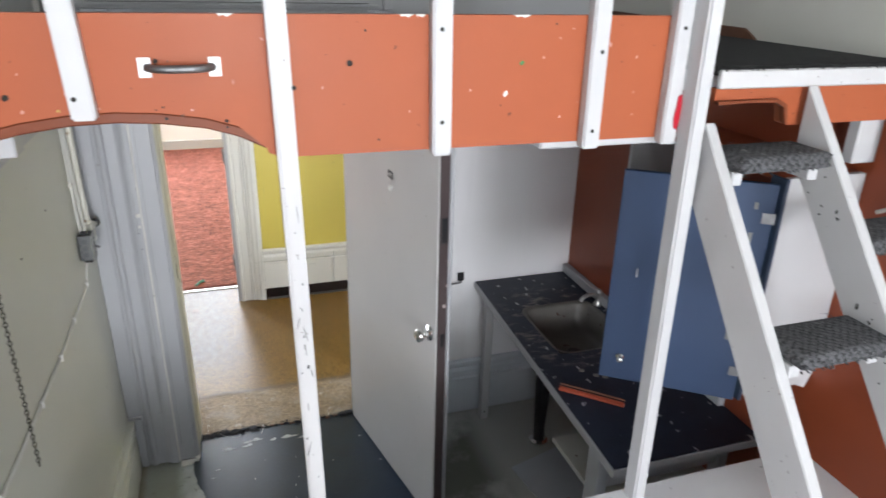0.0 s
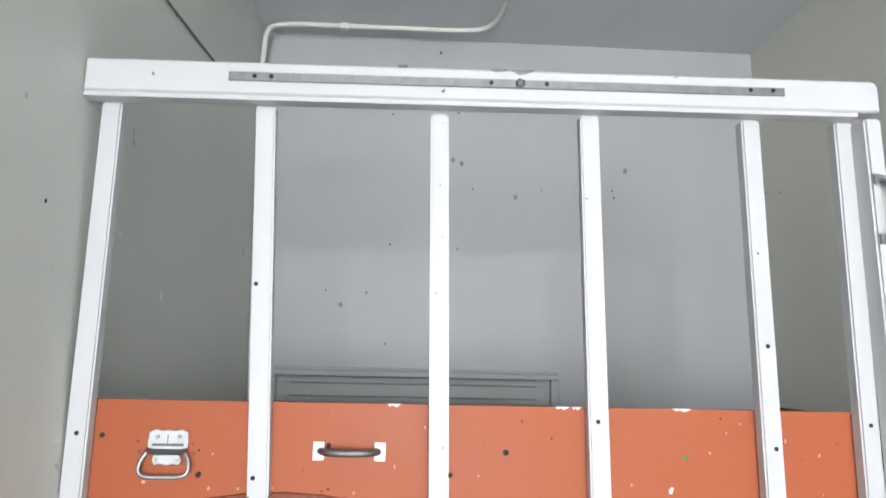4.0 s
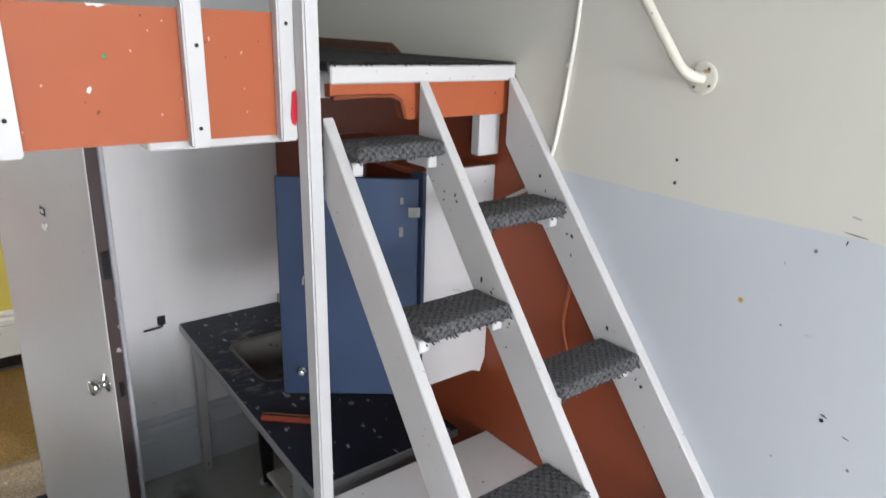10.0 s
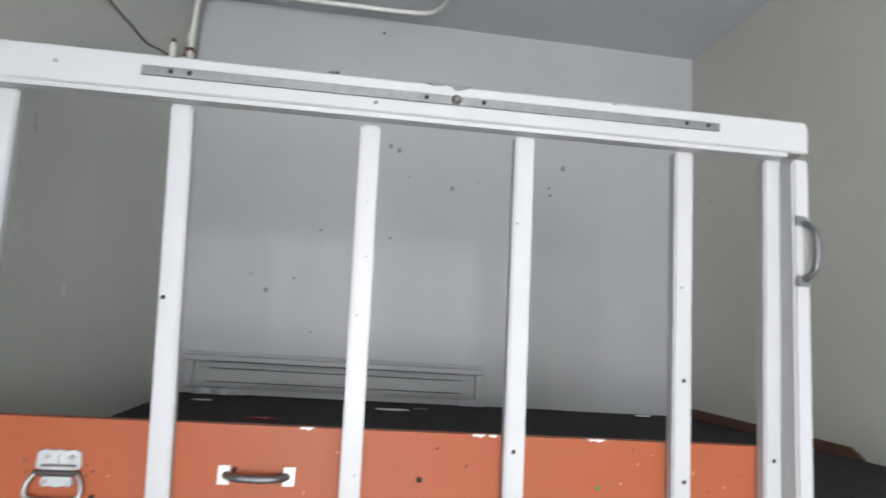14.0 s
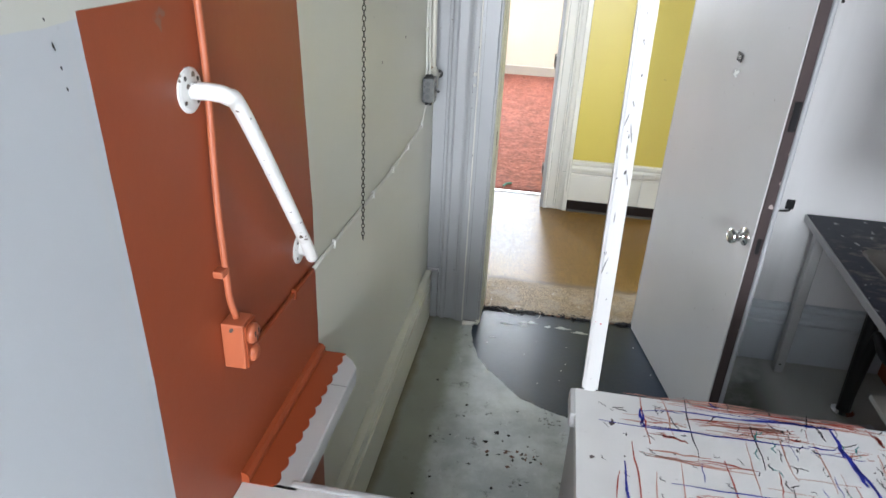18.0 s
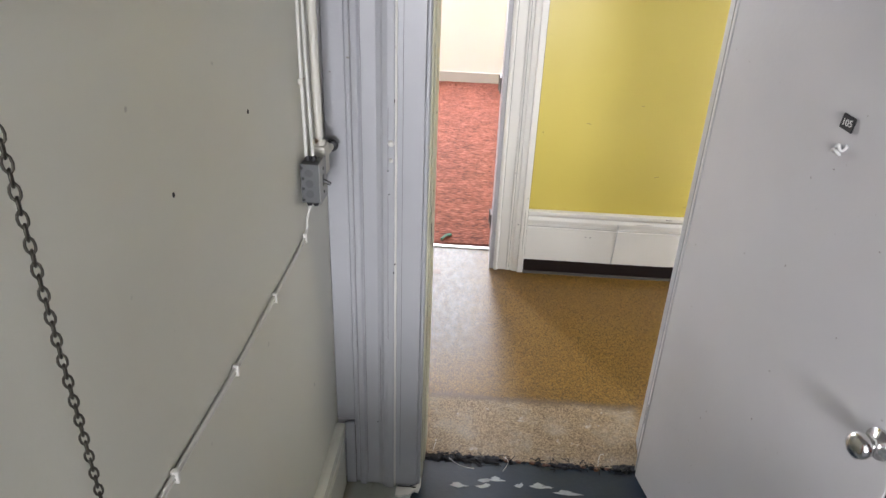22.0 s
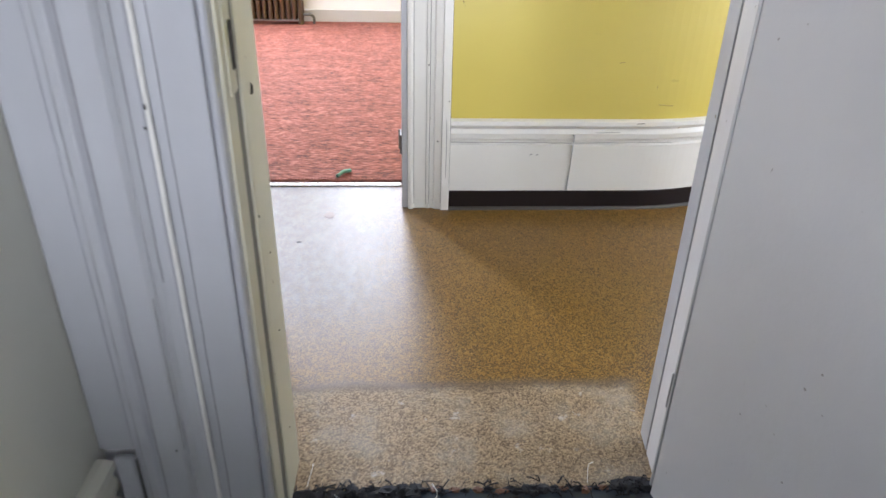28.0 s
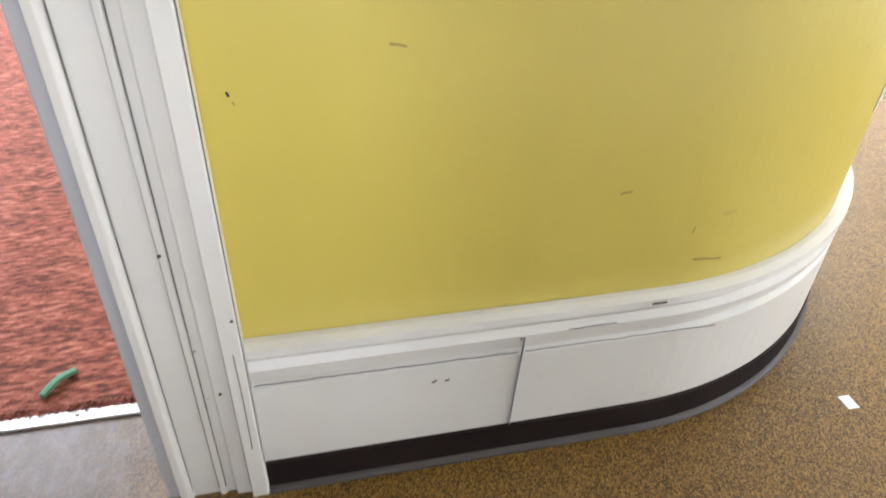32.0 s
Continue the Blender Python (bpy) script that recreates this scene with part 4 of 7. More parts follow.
tagged(part("fibres", fibres, M["tar"], sill, "matted black glue fibres"), kind="stuff")
for pts in (((0.40, 0.120, 0.010), (0.43, 0.085, 0.016), (0.47, 0.075, 0.010), (0.50, 0.078, 0.004)), ((0.62, 0.15, 0.004), (0.63, 0.11, 0.014), (0.61, 0.075, 0.004)), ((0.98, 0.14, 0.004), (0.99, 0.18, 0.016), (1.01, 0.205, 0.004)), ((0.335, 0.15, 0.004), (0.345, 0.20, 0.02), (0.34, 0.215, 0.004))):
    part("stray_thread", tube(smooth_path(pts), 0.0007, 4), M["paper"], sill, "pale stray thread")
bm = prism([(0.215, -0.085), (0.232, -0.090), (0.25, -0.078), (0.262, -0.082), (0.281, -0.060), (0.297, -0.064), (0.305, -0.03), (0.303, 0.008), (0.297, 0.012), (0.2975, -0.024), (0.262, -0.046), (0.215, -0.044)], "z", 0.0005, 0.011, 0.003)
for v in bm.verts:
    if v.co.z > 0.005:
        v.co.z += rng.uniform(-0.004, 0.003)
part("filler", bm, M["cream_edge"], sill, "crumbled cream filler")
part("filler_gap", box((0.220, -0.0475, 0.0006), (0.288, -0.0435, 0.0135)), M["hole"], sill)

# the carpeted room's doorway
CAS = dict(w=M["cream_trim"])
far_casing = moulded("hall_casing_right", [(0.577, 0.030), (0.592, 0.033), (0.600, 0.028), (0.602, 0.020), (0.652, 0.020), (0.654, 0.027), (0.664, 0.028), (0.667, 0.022), (0.684, 0.022), (0.687, 0.032), (0.716, 0.034), (0.718, 0.046), (0.7495, 0.046), (0.751, 0.042)], 0.0, 2.25, M["cream_trim"], "moulded cream door casing with chipped edges", HALL_Y - 0.001)
casing("hall_casing_left", [(-0.399, -0.375, 0.016, "w"), (-0.375, -0.352, 0.008, "w"), (-0.352, -0.338, 0.014, "w")], 0.0, 2.25, CAS, "narrow cream door casing in the corner", LEFT_Y - 0.001, -1)
end_trim = thing("hall_end_trim", (HX0, 1.6, 0), "cream painted panel boards on the hall end wall", "trim", kind="structure")
for y0, y1, t in ((0.202, 1.30, 0.012), (1.301, 1.33, 0.022), (1.331, 1.62, 0.012), (1.621, 1.655, 0.024), (1.656, 1.797, 0.014)):
    part("panel_board", box((HX0 + 0.0005, y0, 0.0), (HX0 + t, y1, 2.25), 0.004, seg=2), M["cream_trim"], end_trim)
hj = thing("hall_door_jamb", (0.56, 1.86, 0), "cream painted door jamb with dark hinges", "door jamb", kind="structure")
part("jamb_board", box((0.552, HALL_Y - 0.02, 0.0), (0.5765, CARPET_Y + 0.02, 2.12), 0.003), M["trim"], hj)
part("jamb_board", box((-0.3378, LEFT_Y - 0.012, 0.0), (-0.322, CARPET_Y + 0.02, 2.12), 0.003), M["trim"], hj)
for z in (0.17, 1.0, 1.85):
    hinge = part("hinge", box((0.543, CARPET_Y - 0.06, z), (0.5515, CARPET_Y + 0.022, z + 0.09), 0.002), M["dark_steel"], hj, "dark painted steel hinge")
    part("hinge_pin", turned([(0.007, 0), (0.007, 0.09)], (0.543, CARPET_Y + 0.025, z), (0, 0, 1), 8), M["dark_steel"], hinge)
for z, x in ((0.476, 0.744), (0.31, 0.70), (0.62, 0.66)):
    part("nail_hole", disc((x, HALL_Y - 0.0465, z), (0, -1, 0), 0.0032, 0.0015, 8), M["hole"], far_casing)
# Dark lines in the moulding creases, drawn in place of flute shading.
for x, z0, z1, d in ((0.6527, 0.02, 2.2, 0.0235), (0.6662, 0.02, 2.2, 0.0240), (0.7168, 0.03, 2.2, 0.0385), (0.6012, 0.02, 2.2, 0.0235), (0.7508, 0.10, 2.2, 0.0420), (0.735, 0.15, 0.40, 0.0455)):
    wobble_line("crack_or_shade_line", [(x, HALL_Y - 0.001 - d, z0), (x + 0.0015, HALL_Y - 0.001 - d, (z0 + z1) / 2), (x, HALL_Y - 0.001 - d, z1)], 0.0015, far_casing, M["grime_shade_grey"])
strip = thing("carpet_edge_strip", (0.1, CARPET_Y, 0), "dented aluminium strip holding down the carpet edge", "threshold strip")
part("strip", box((-0.32, CARPET_Y - 0.022, 0.0), (0.55, CARPET_Y + 0.022, 0.008), 0.004, seg=2), M["alu"], strip)
for x in (-0.2, -0.02, 0.16, 0.33, 0.47):
    part("screw", disc((x, CARPET_Y - 0.006, 0.008), (0, 0, 1), 0.006, 0.002, 8), M["dark_steel"], strip)
fray = bmesh.new()
for k in range(150):
    x = -0.32 + 0.87 * k / 149
    a = rng.uniform(-0.6, 0.6)
    tube([(x, CARPET_Y + 0.03, 0.012), (x + 0.01 * a, CARPET_Y + 0.015, 0.017 + 0.006 * rng.random()), (x + 0.02 * a, CARPET_Y + 0.002, 0.012 + 0.006 * rng.random())], 0.002, 4, fray)
tagged(part("fray", fray, M["carpet"], strip, "dark frayed carpet ends"), kind="stuff")
scrap = solid("teal_scrap", tube(smooth_path([(0.245, 2.032, 0.02), (0.272, 2.075, 0.026), (0.302, 2.105, 0.02)]), 0.009, 6), M["teal"], "small bent teal scrap on the red carpet", "scrap")
solid("paper_scrap", box((2.115, 1.645, 0.0), (2.145, 1.685, 0.002)), M["paper"], "tiny white paper scrap on the brown floor", "scrap")
for nm, x, y, r, mk in (("floor_stain", 0.246, 1.632, 0.022, "stain"), ("floor_speck", 0.150, 1.385, 0.010, "hole")):
    bm = disc((x, y, 0.0), (0, 0, 1), r, 0.0012, 12)
    for v in bm.verts:
        v.co.y = y + (v.co.y - y) * (1.5 if nm == "floor_stain" else 0.5)
    part(nm, bm, M[mk], hall_floor)


# ---- the radiator under the far window ----
def radiator():
    y = FAR_Y - 0.16
    rad = thing("cast_iron_radiator", (-1.09, y, 0.012), "bronze painted cast-iron column radiator under the window", "radiator")
    bm = bmesh.new()
    for dy in (-0.05, 0.05):
        tube(smooth_path([(0, dy, 0.05), (0, dy, 0.12), (0, dy, 0.5), (0, dy * 0.9, 0.60), (0, 0, 0.64)], 4), 0.026, 8, bm)
    tube([(0, -0.05, 0.08), (0, 0.05, 0.08)], 0.022, 8, bm)
    column_mesh = mesh_of("column", bm, M["bronze"], True)
    for k in range(21):
        ob = new("column", column_mesh)
        ob.parent, ob.location = rad, (-0.6 + 1.2 * k / 20, 0, 0.0)
    for x in (-0.6, 0.6):
        for dy in (-0.05, 0.05):
            part("foot", turned([(0.03, 0), (0.02, 0.03), (0.016, 0.07)], (-1.09 + x, y + dy, 0.012), (0, 0, 1), 8), M["bronze"], rad)
    for s in (-1, 1):
        part("valve", tube(smooth_path([(-1.09 + s * 0.62, y, 0.1), (-1.09 + s * 0.7, y, 0.1), (-1.09 + s * 0.73, y, 0.07), (-1.09 + s * 0.73, y, 0.012)]), 0.014, 8), M["dark_steel"], rad, "dark steel valve")


radiator()


# ---- the raised platform ----
PX, PY = 0.695, -1.655
plat = thing("raised_platform", (1.4, -3.5, 0), "white painted raised wooden platform with crayon scribbles", "platform")
part("deck", box((PX, PY - 0.0, PLAT_Z - 0.04), (ROOM_W - 0.002, REAR + 0.002, PLAT_Z), 0.0), M["plat"], plat)
part("deck_corner", box((0.002, STEP_Y + 0.02, PLAT_Z - 0.04), (PX - 0.001, REAR + 0.002, PLAT_Z)), M["plat"], plat)
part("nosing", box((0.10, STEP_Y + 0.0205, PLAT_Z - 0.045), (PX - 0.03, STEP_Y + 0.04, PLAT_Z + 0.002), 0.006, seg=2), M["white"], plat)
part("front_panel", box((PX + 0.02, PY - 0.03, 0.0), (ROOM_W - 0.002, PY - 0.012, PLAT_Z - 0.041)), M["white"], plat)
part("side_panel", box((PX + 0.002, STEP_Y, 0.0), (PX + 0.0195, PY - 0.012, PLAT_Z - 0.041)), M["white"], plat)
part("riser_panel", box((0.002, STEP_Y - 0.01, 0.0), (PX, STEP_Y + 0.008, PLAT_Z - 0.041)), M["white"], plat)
part("corner_cap", box((PX - 0.014, PY - 0.10, PLAT_Z - 0.05), (PX + 0.012, PY + 0.006, PLAT_Z - 0.002), 0.01, seg=2), M["white"], plat)


def scribbles():
    """Crayon strokes on the platform: a hand-drawn blue frame, red and pink hatching, dark scratches."""
    rng = random.Random(11)
    inks = {k: bmesh.new() for k in ("ink_blue", "ink_red", "ink_pink", "ink_black", "ink_teal")}

    def stroke(ink, a, b, w, wave=0.006):
        bm = inks[ink]
        n = 7
        d = (Vector(b) - Vector(a))
        s = Vector((-d.y, d.x)).normalized()
        ph = rng.uniform(0, 6)
        rows = []
        for i in range(n + 1):
            t = i / n
            c = Vector(a) + d * t + s * wave * math.sin(ph + t * rng.uniform(3, 7))
            half = w * (0.35 + 0.65 * math.sin(math.pi * min(max(t, 0.06), 0.94))) * rng.uniform(0.6, 1.1)
            z = PLAT_Z + 0.0012 + lift[ink]
            rows.append([bm.verts.new((c.x + q * half * s.x, c.y + q * half * s.y, z)) for q in (-0.5, 0.5)])
        for r0, r1 in zip(rows, rows[1:]):
            bm.faces.new((r0[0], r0[1], r1[1], r1[0]))

    lift = dict(ink_pink=0.0, ink_red=0.0003, ink_teal=0.0006, ink_black=0.0009, ink_blue=0.0012)
    for a, b, w in (((0.853, -1.705), (0.857, -1.775), 0.009), ((0.86, -1.71), (0.852, -1.768), 0.006), ((0.75, -1.771), (1.0, -1.769), 0.004), ((0.85, -1.771), (1.236, -1.762), 0.006), ((0.855, -1.709), (0.959, -1.699), 0.004), ((0.955, -1.695), (1.18, -1.687), 0.007),
                    ((1.1, -1.69), (1.32, -1.676), 0.010), ((1.18, -1.683), (1.31, -1.679), 0.007), ((1.309, -1.676), (1.312, -1.78), 0.011), ((1.311, -1.75), (1.33, -1.865), 0.014), ((1.325, -1.80), (1.345, -1.90), 0.009), ((1.345, -1.86), (1.352, -2.05), 0.008),
                    ((1.236, -1.76), (1.30, -1.755), 0.006), ((0.78, -2.02), (1.12, -2.05), 0.006), ((0.99, -2.10), (1.37, -2.13), 0.007), ((1.03, -1.648), (1.05, -1.66), 0.006), ((0.80, -1.90), (0.81, -2.10), 0.006), ((1.35, -2.05), (1.36, -2.25), 0.007), ((0.90, -1.95), (1.15, -1.94), 0.004)):
        stroke("ink_blue", a, b, w, 0.003)
    for x, y0, y1 in ((0.855, -1.648, -1.83), (0.917, -1.652, -1.79), (0.965, -1.643, -1.86), (1.119, -1.70, -1.86), (1.17, -1.72, -1.88), (1.258, -1.74, -1.90), (1.39, -1.75, -1.87), (0.83, -1.83, -2.03), (1.03, -1.85, -2.05), (0.93, -1.88, -2.15), (1.2, -1.92, -2.2), (1.3, -1.95, -2.22)):
        stroke(rng.choice(("ink_red", "ink_black", "ink_pink")), (x + rng.uniform(-0.004, 0.004), y0), (x + rng.uniform(-0.012, 0.012), y1), 0.004, 0.003)
    for a, b, n in (((0.80, -1.655), (1.40, -1.66), 16), ((0.78, -1.74), (0.96, -1.745), 6), ((0.95, -1.725), (1.22, -1.705), 20), ((1.0, -1.745), (1.24, -1.735), 8), ((1.28, -1.785), (1.39, -1.75), 6), ((0.86, -1.785), (0.96, -1.795), 6), ((0.82, -1.86), (1.1, -1.87), 10), ((0.9, -1.98), (1.25, -1.99), 10), ((1.2, -1.66), (1.42, -1.67), 8)):
        for k in range(n):
            p, q = sorted((rng.uniform(0, 1), rng.uniform(0, 1)))
            u = Vector(b) - Vector(a)
            e = rng.uniform(-0.014, 0.014)
            stroke(rng.choice(("ink_red", "ink_pink", "ink_pink", "ink_pink")), (a[0] + u.x * p, a[1] + u.y * p + e), (a[0] + u.x * min(1.0, q + 0.1), a[1] + u.y * q + e + rng.uniform(-0.008, 0.008)), rng.uniform(0.002, 0.006), 0.003)
    for k in range(90):
        x, y, L = rng.uniform(0.78, 1.5), rng.uniform(-2.3, -1.66), rng.uniform(0.04, 0.22)
        ink = rng.choice(("ink_pink", "ink_pink", "ink_blue", "ink_black", "ink_red"))
        if k % 2:
            stroke(ink, (x, y), (x + L, y + rng.uniform(-0.01, 0.01)), rng.uniform(0.0015, 0.0035), 0.002)
        else:
            stroke(ink, (x, y), (x + rng.uniform(-0.02, 0.02), max(-2.4, y - L)), rng.uniform(0.0015, 0.0035), 0.002)
    for k in range(6):
        stroke("ink_red", (1.40 + 0.003 * k, -1.66 - 0.006 * k), (1.418, -1.72), 0.004, 0.004)
        stroke("ink_red", (1.46 + 0.002 * k, -1.64 - 0.003 * k), (1.478, -1.668), 0.006, 0.002)
        stroke("ink_red", (1.425 + 0.003 * k, -1.775 - 0.005 * k), (1.44, -1.81), 0.005, 0.003)
    for k in range(150):
        x, y = rng.choice((rng.uniform(0.76, 1.6), rng.uniform(1.1, 1.5))), rng.choice((rng.uniform(-2.4, -1.66), rng.uniform(-1.95, -1.68)))
        L = rng.uniform(0.006, 0.025) if k % 3 else rng.uniform(0.025, 0.055)
        t = rng.choice((rng.gauss(1.75, 0.35), rng.uniform(0, 3.1)))
        stroke("ink_black", (x, y), (x + L * math.cos(t), y + L * math.sin(t)), rng.uniform(0.002, 0.005), 0.003)
    for k in range(14):
        x, y = rng.uniform(1.0, 1.5), rng.uniform(-1.95, -1.70)
        stroke("ink_teal", (x, y), (x + rng.uniform(-0.02, 0.02), y - 0.04), 0.004)
    for ink, bm in inks.items():
        tagged(part("crayon_drawing", bm, M[ink], plat), kind="stuff")


scribbles()
ledge = thing("wall_ledge", (0.04, -1.9, 0.86), "white plank ledge with scalloped rust paint along the wall", "ledge")
LEDGE_END = -1.648
part("plank", prism([(0.001, STEP_Y + 0.01), (0.122, STEP_Y + 0.01), (0.120, -1.70), (0.098, -1.668), (0.072, LEDGE_END), (0.001, LEDGE_END)], "z", PLAT_Z - 0.05, PLAT_Z, 0.003), M["white"], ledge, "white painted plank")
wave = [(0.069 + 0.0085 * abs(math.sin(math.pi * (STEP_Y + 0.012 - y) / 0.043)), y) for y in (STEP_Y + 0.012 + (LEDGE_END - STEP_Y - 0.014) * k / 96 for k in range(97))]
part("rust_border", prism([(0.019, STEP_Y + 0.012)] + wave + [(0.019, LEDGE_END - 0.002)], "z", PLAT_Z + 0.0004, PLAT_Z + 0.0024), M["rust"], ledge, "rust paint with a scalloped edge")
part("skirting", prism([(0.001, PLAT_Z + 0.0004), (0.0185, PLAT_Z + 0.0004), (0.0185, PLAT_Z + 0.016), (0.012, PLAT_Z + 0.024), (0.001, PLAT_Z + 0.027)], "y", STEP_Y + 0.012, LEDGE_END - 0.003), M["rust"], ledge, "low rust painted skirting")
part("plank_joint", box((0.078, -1.7862, PLAT_Z + 0.0002), (0.1215, -1.7845, PLAT_Z + 0.0008)), M["smudge"], ledge)

# ---- the loft ----
loft = thing("loft_bed", (1.1, -0.8, LOFT_Z), "orange fronted sleeping loft with black carpet", "loft bed")


def fascia():
    pts = [(1.605, FAS_LO), (1.605, FAS_HI), (-0.027, FAS_HI), (-0.018, FAS_LO), (0.044, FAS_LO + 0.004), (0.046, FAS_LO + 0.014)]
    arch = [(0.046, 1.969), (0.10, 1.987), (0.16, 2.004), (0.24, 2.023), (0.32, 2.034), (0.40, 2.037), (0.48, 2.032), (0.56, 2.020), (0.62, 2.001), (0.672, 1.974)]
    pts += [(x, z + 0.022 * min(1.0, (x - 0.046) / 0.05, (0.672 - x) / 0.05 + 0.1)) for x, z in arch] + [(0.675, 1.966), (0.70, FAS_LO)]
    board = part("fascia", prism(pts, "y", FAS_Y, FAS_Y + 0.032), M["orange"], loft, "orange painted board with an arched cut-out")
    band = [(x, z) for x, z in arch] + [(x, z + 0.022) for x, z in arch[::-1]]
    part("arch_band", prism([(x, z - 0.001) for x, z in band], "y", FAS_Y + 0.006, FAS_Y + 0.031, 0.003), M["orange_edge"], board, "darker orange bent strip under the arch")
    part("arch_backing", prism([(x, z - 0.001) for x, z in band], "y", FAS_Y + 0.0325, FAS_Y + 0.06), M["white"], board)
    return board


board = fascia()
part("carpet", box((0.003, FAS_Y + 0.034, LOFT_Z - 0.008), (1.70, -0.002, LOFT_Z + 0.004)), M["loft_carpet"], loft, "black loop carpet")
part("landing_carpet", box((1.701, -1.675, LOFT_Z - 0.02), (ROOM_W - 0.002, -0.002, LOFT_Z + 0.002)), M["loft_carpet"], loft, "black loop carpet")
part("deck", box((0.003, FAS_Y + 0.061, LOFT_Z - 0.035), (ROOM_W - 0.002, -0.002, LOFT_Z - 0.021)), M["white"], loft)
for y in (-1.22, -0.83, -0.44):
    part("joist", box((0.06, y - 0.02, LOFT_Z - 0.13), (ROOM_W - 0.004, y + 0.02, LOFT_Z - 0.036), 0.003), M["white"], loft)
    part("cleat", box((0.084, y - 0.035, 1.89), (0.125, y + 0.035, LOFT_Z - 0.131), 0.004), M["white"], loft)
part("wall_ledger", box((0.002, -1.60, 1.862), (0.083, -0.05, 1.985), 0.005), M["white"], loft)
part("bracket_block", box((-0.012, -1.735, 1.848), (0.0462, -1.602, FAS_LO - 0.002), 0.0025, seg=2), M["white"], loft)
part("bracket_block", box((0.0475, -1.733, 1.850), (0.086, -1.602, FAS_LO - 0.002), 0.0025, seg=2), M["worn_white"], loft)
part("side_ledger", box((1.30, FAS_Y + 0.034, 1.93), (1.64, FAS_Y + 0.11, 1.962), 0.004), M["white"], loft)
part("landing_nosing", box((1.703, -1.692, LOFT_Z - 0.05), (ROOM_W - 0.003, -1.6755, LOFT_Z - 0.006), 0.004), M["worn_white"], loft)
notch = [(1.71, 2.074), (1.71, 2.043), (1.80, 2.046), (1.885, 2.044), (1.912, 2.032), (1.920, 2.008), (1.926, 1.985), (1.945, 1.978), (2.31, 1.978), (2.31, 2.074)]
part("landing_fascia", prism(notch, "y", -1.672, -1.645), M["orange"], loft, "orange board with a notched corner")
part("notch_band", prism([(1.71, 2.038), (1.80, 2.041), (1.88, 2.039), (1.905, 2.027), (1.912, 2.004), (1.918, 1.985), (1.926, 1.985), (1.920, 2.010), (1.912, 2.034), (1.885, 2.047), (1.71, 2.046)], "y", -1.69, -1.673), M["orange_edge"], loft)
part("landing_post", box((2.228, -1.64, 1.850), (2.311, -1.60, 1.977), 0.004), M["white"], loft)
nos = bmesh.new()
for k in range(90):
    x = 1.71 + 0.59 * k / 89 + rng.uniform(-0.003, 0.003)
    w = rng.uniform(0.003, 0.008)
    tube([(x, -1.68, LOFT_Z + 0.001), (x + w, -1.692, LOFT_Z - 0.001), (x + w, -1.6945, LOFT_Z - 0.003 - 0.006 * rng.random() ** 3)], 0.0025, 4, nos)
tagged(part("carpet_fray", nos, M["loft_carpet"], loft), kind="stuff")
trim_b = thing("wall_trim_board", (ROOM_W, -0.5, LOFT_Z), "bare brown wooden trim along the loft wall", "trim board")
part("trim_piece", prism([(-1.035, LOFT_Z + 0.003), (-0.01, LOFT_Z + 0.003), (-0.01, LOFT_Z + 0.045), (-1.035, LOFT_Z + 0.036)], "x", ROOM_W - 0.014, ROOM_W - 0.001), M["brown"], trim_b)
part("trim_tip", prism([(-1.10, LOFT_Z + 0.003), (-1.037, LOFT_Z + 0.003), (-1.037, LOFT_Z + 0.036), (-1.075, LOFT_Z + 0.018)], "x", ROOM_W - 0.012, ROOM_W - 0.001), M["brown"], trim_b)


def dab(parent, x, z, w, h, mat, y=None, tilt=0.0):
    """A chip or dab of paint on the front board."""
    y = FAS_Y if y is None else y
    bm = disc((0, 0, 0), (0, -1, 0), 0.5, 0.003, 9)
    r = random.Random(int(x * 1000 + z * 777))
    for v in bm.verts:
        k = r.uniform(0.75, 1.2)
        px, pz = v.co.x * w * k, v.co.z * h * k
        v.co = Vector((x + px * math.cos(tilt) - pz * math.sin(tilt), y + v.co.y * 0.4, z + px * math.sin(tilt) + pz * math.cos(tilt)))
    part("paint_chip", bm, mat, parent)


dab(board, 0.846, 2.141, 0.012, 0.012, M["hole"])
for x, z, d, key in ((0.033, 2.164, 0.011, "hole"), (0.045, 2.030, 0.008, "hole"), (0.104, 2.153, 0.006, "brown"), (0.108, 2.133, 0.005, "brown"), (0.213, 2.149, 0.005, "brown"), (0.215, 2.130, 0.005, "brown"), (0.228, 2.090, 0.012, "hole"), (0.122, 2.074, 0.008, "ink_pink"), (0.308, 2.064, 0.006, "yellow_dab"), (0.484, 2.150, 0.010, "hole"), (0.505, 2.150, 0.004, "brown"), (0.490, 2.043, 0.006, "hole"), (0.520, 2.048, 0.006, "brown"), (0.600, 2.034, 0.007, "hole"), (0.600, 2.022, 0.005, "hole"), (0.538, 2.058, 0.005, "ink_pink"), (0.375, 2.066, 0.005, "ink_pink")):
    dab(board, x, z, d, d, M[key])
dab(board, 1.225, 2.135, 0.010, 0.010, M["green"])
r7 = random.Random(7)
for k in range(44):
    x, z = r7.uniform(0.1, 1.58), r7.uniform(1.975, 2.22)
    if x < 0.72 and z < 2.06:
        continue
    pale = r7.random() < (0.65 if x > 0.95 else 0.15)
    dab(board, x, z, r7.uniform(0.002, 0.005), r7.uniform(0.003, 0.010) if pale else r7.uniform(0.003, 0.005), M["ink_pink"] if pale else M["hole"], tilt=r7.uniform(-0.7, 0.7))
dab(board, 1.19, 2.07, 0.008, 0.015, M["paper"], tilt=-0.4)
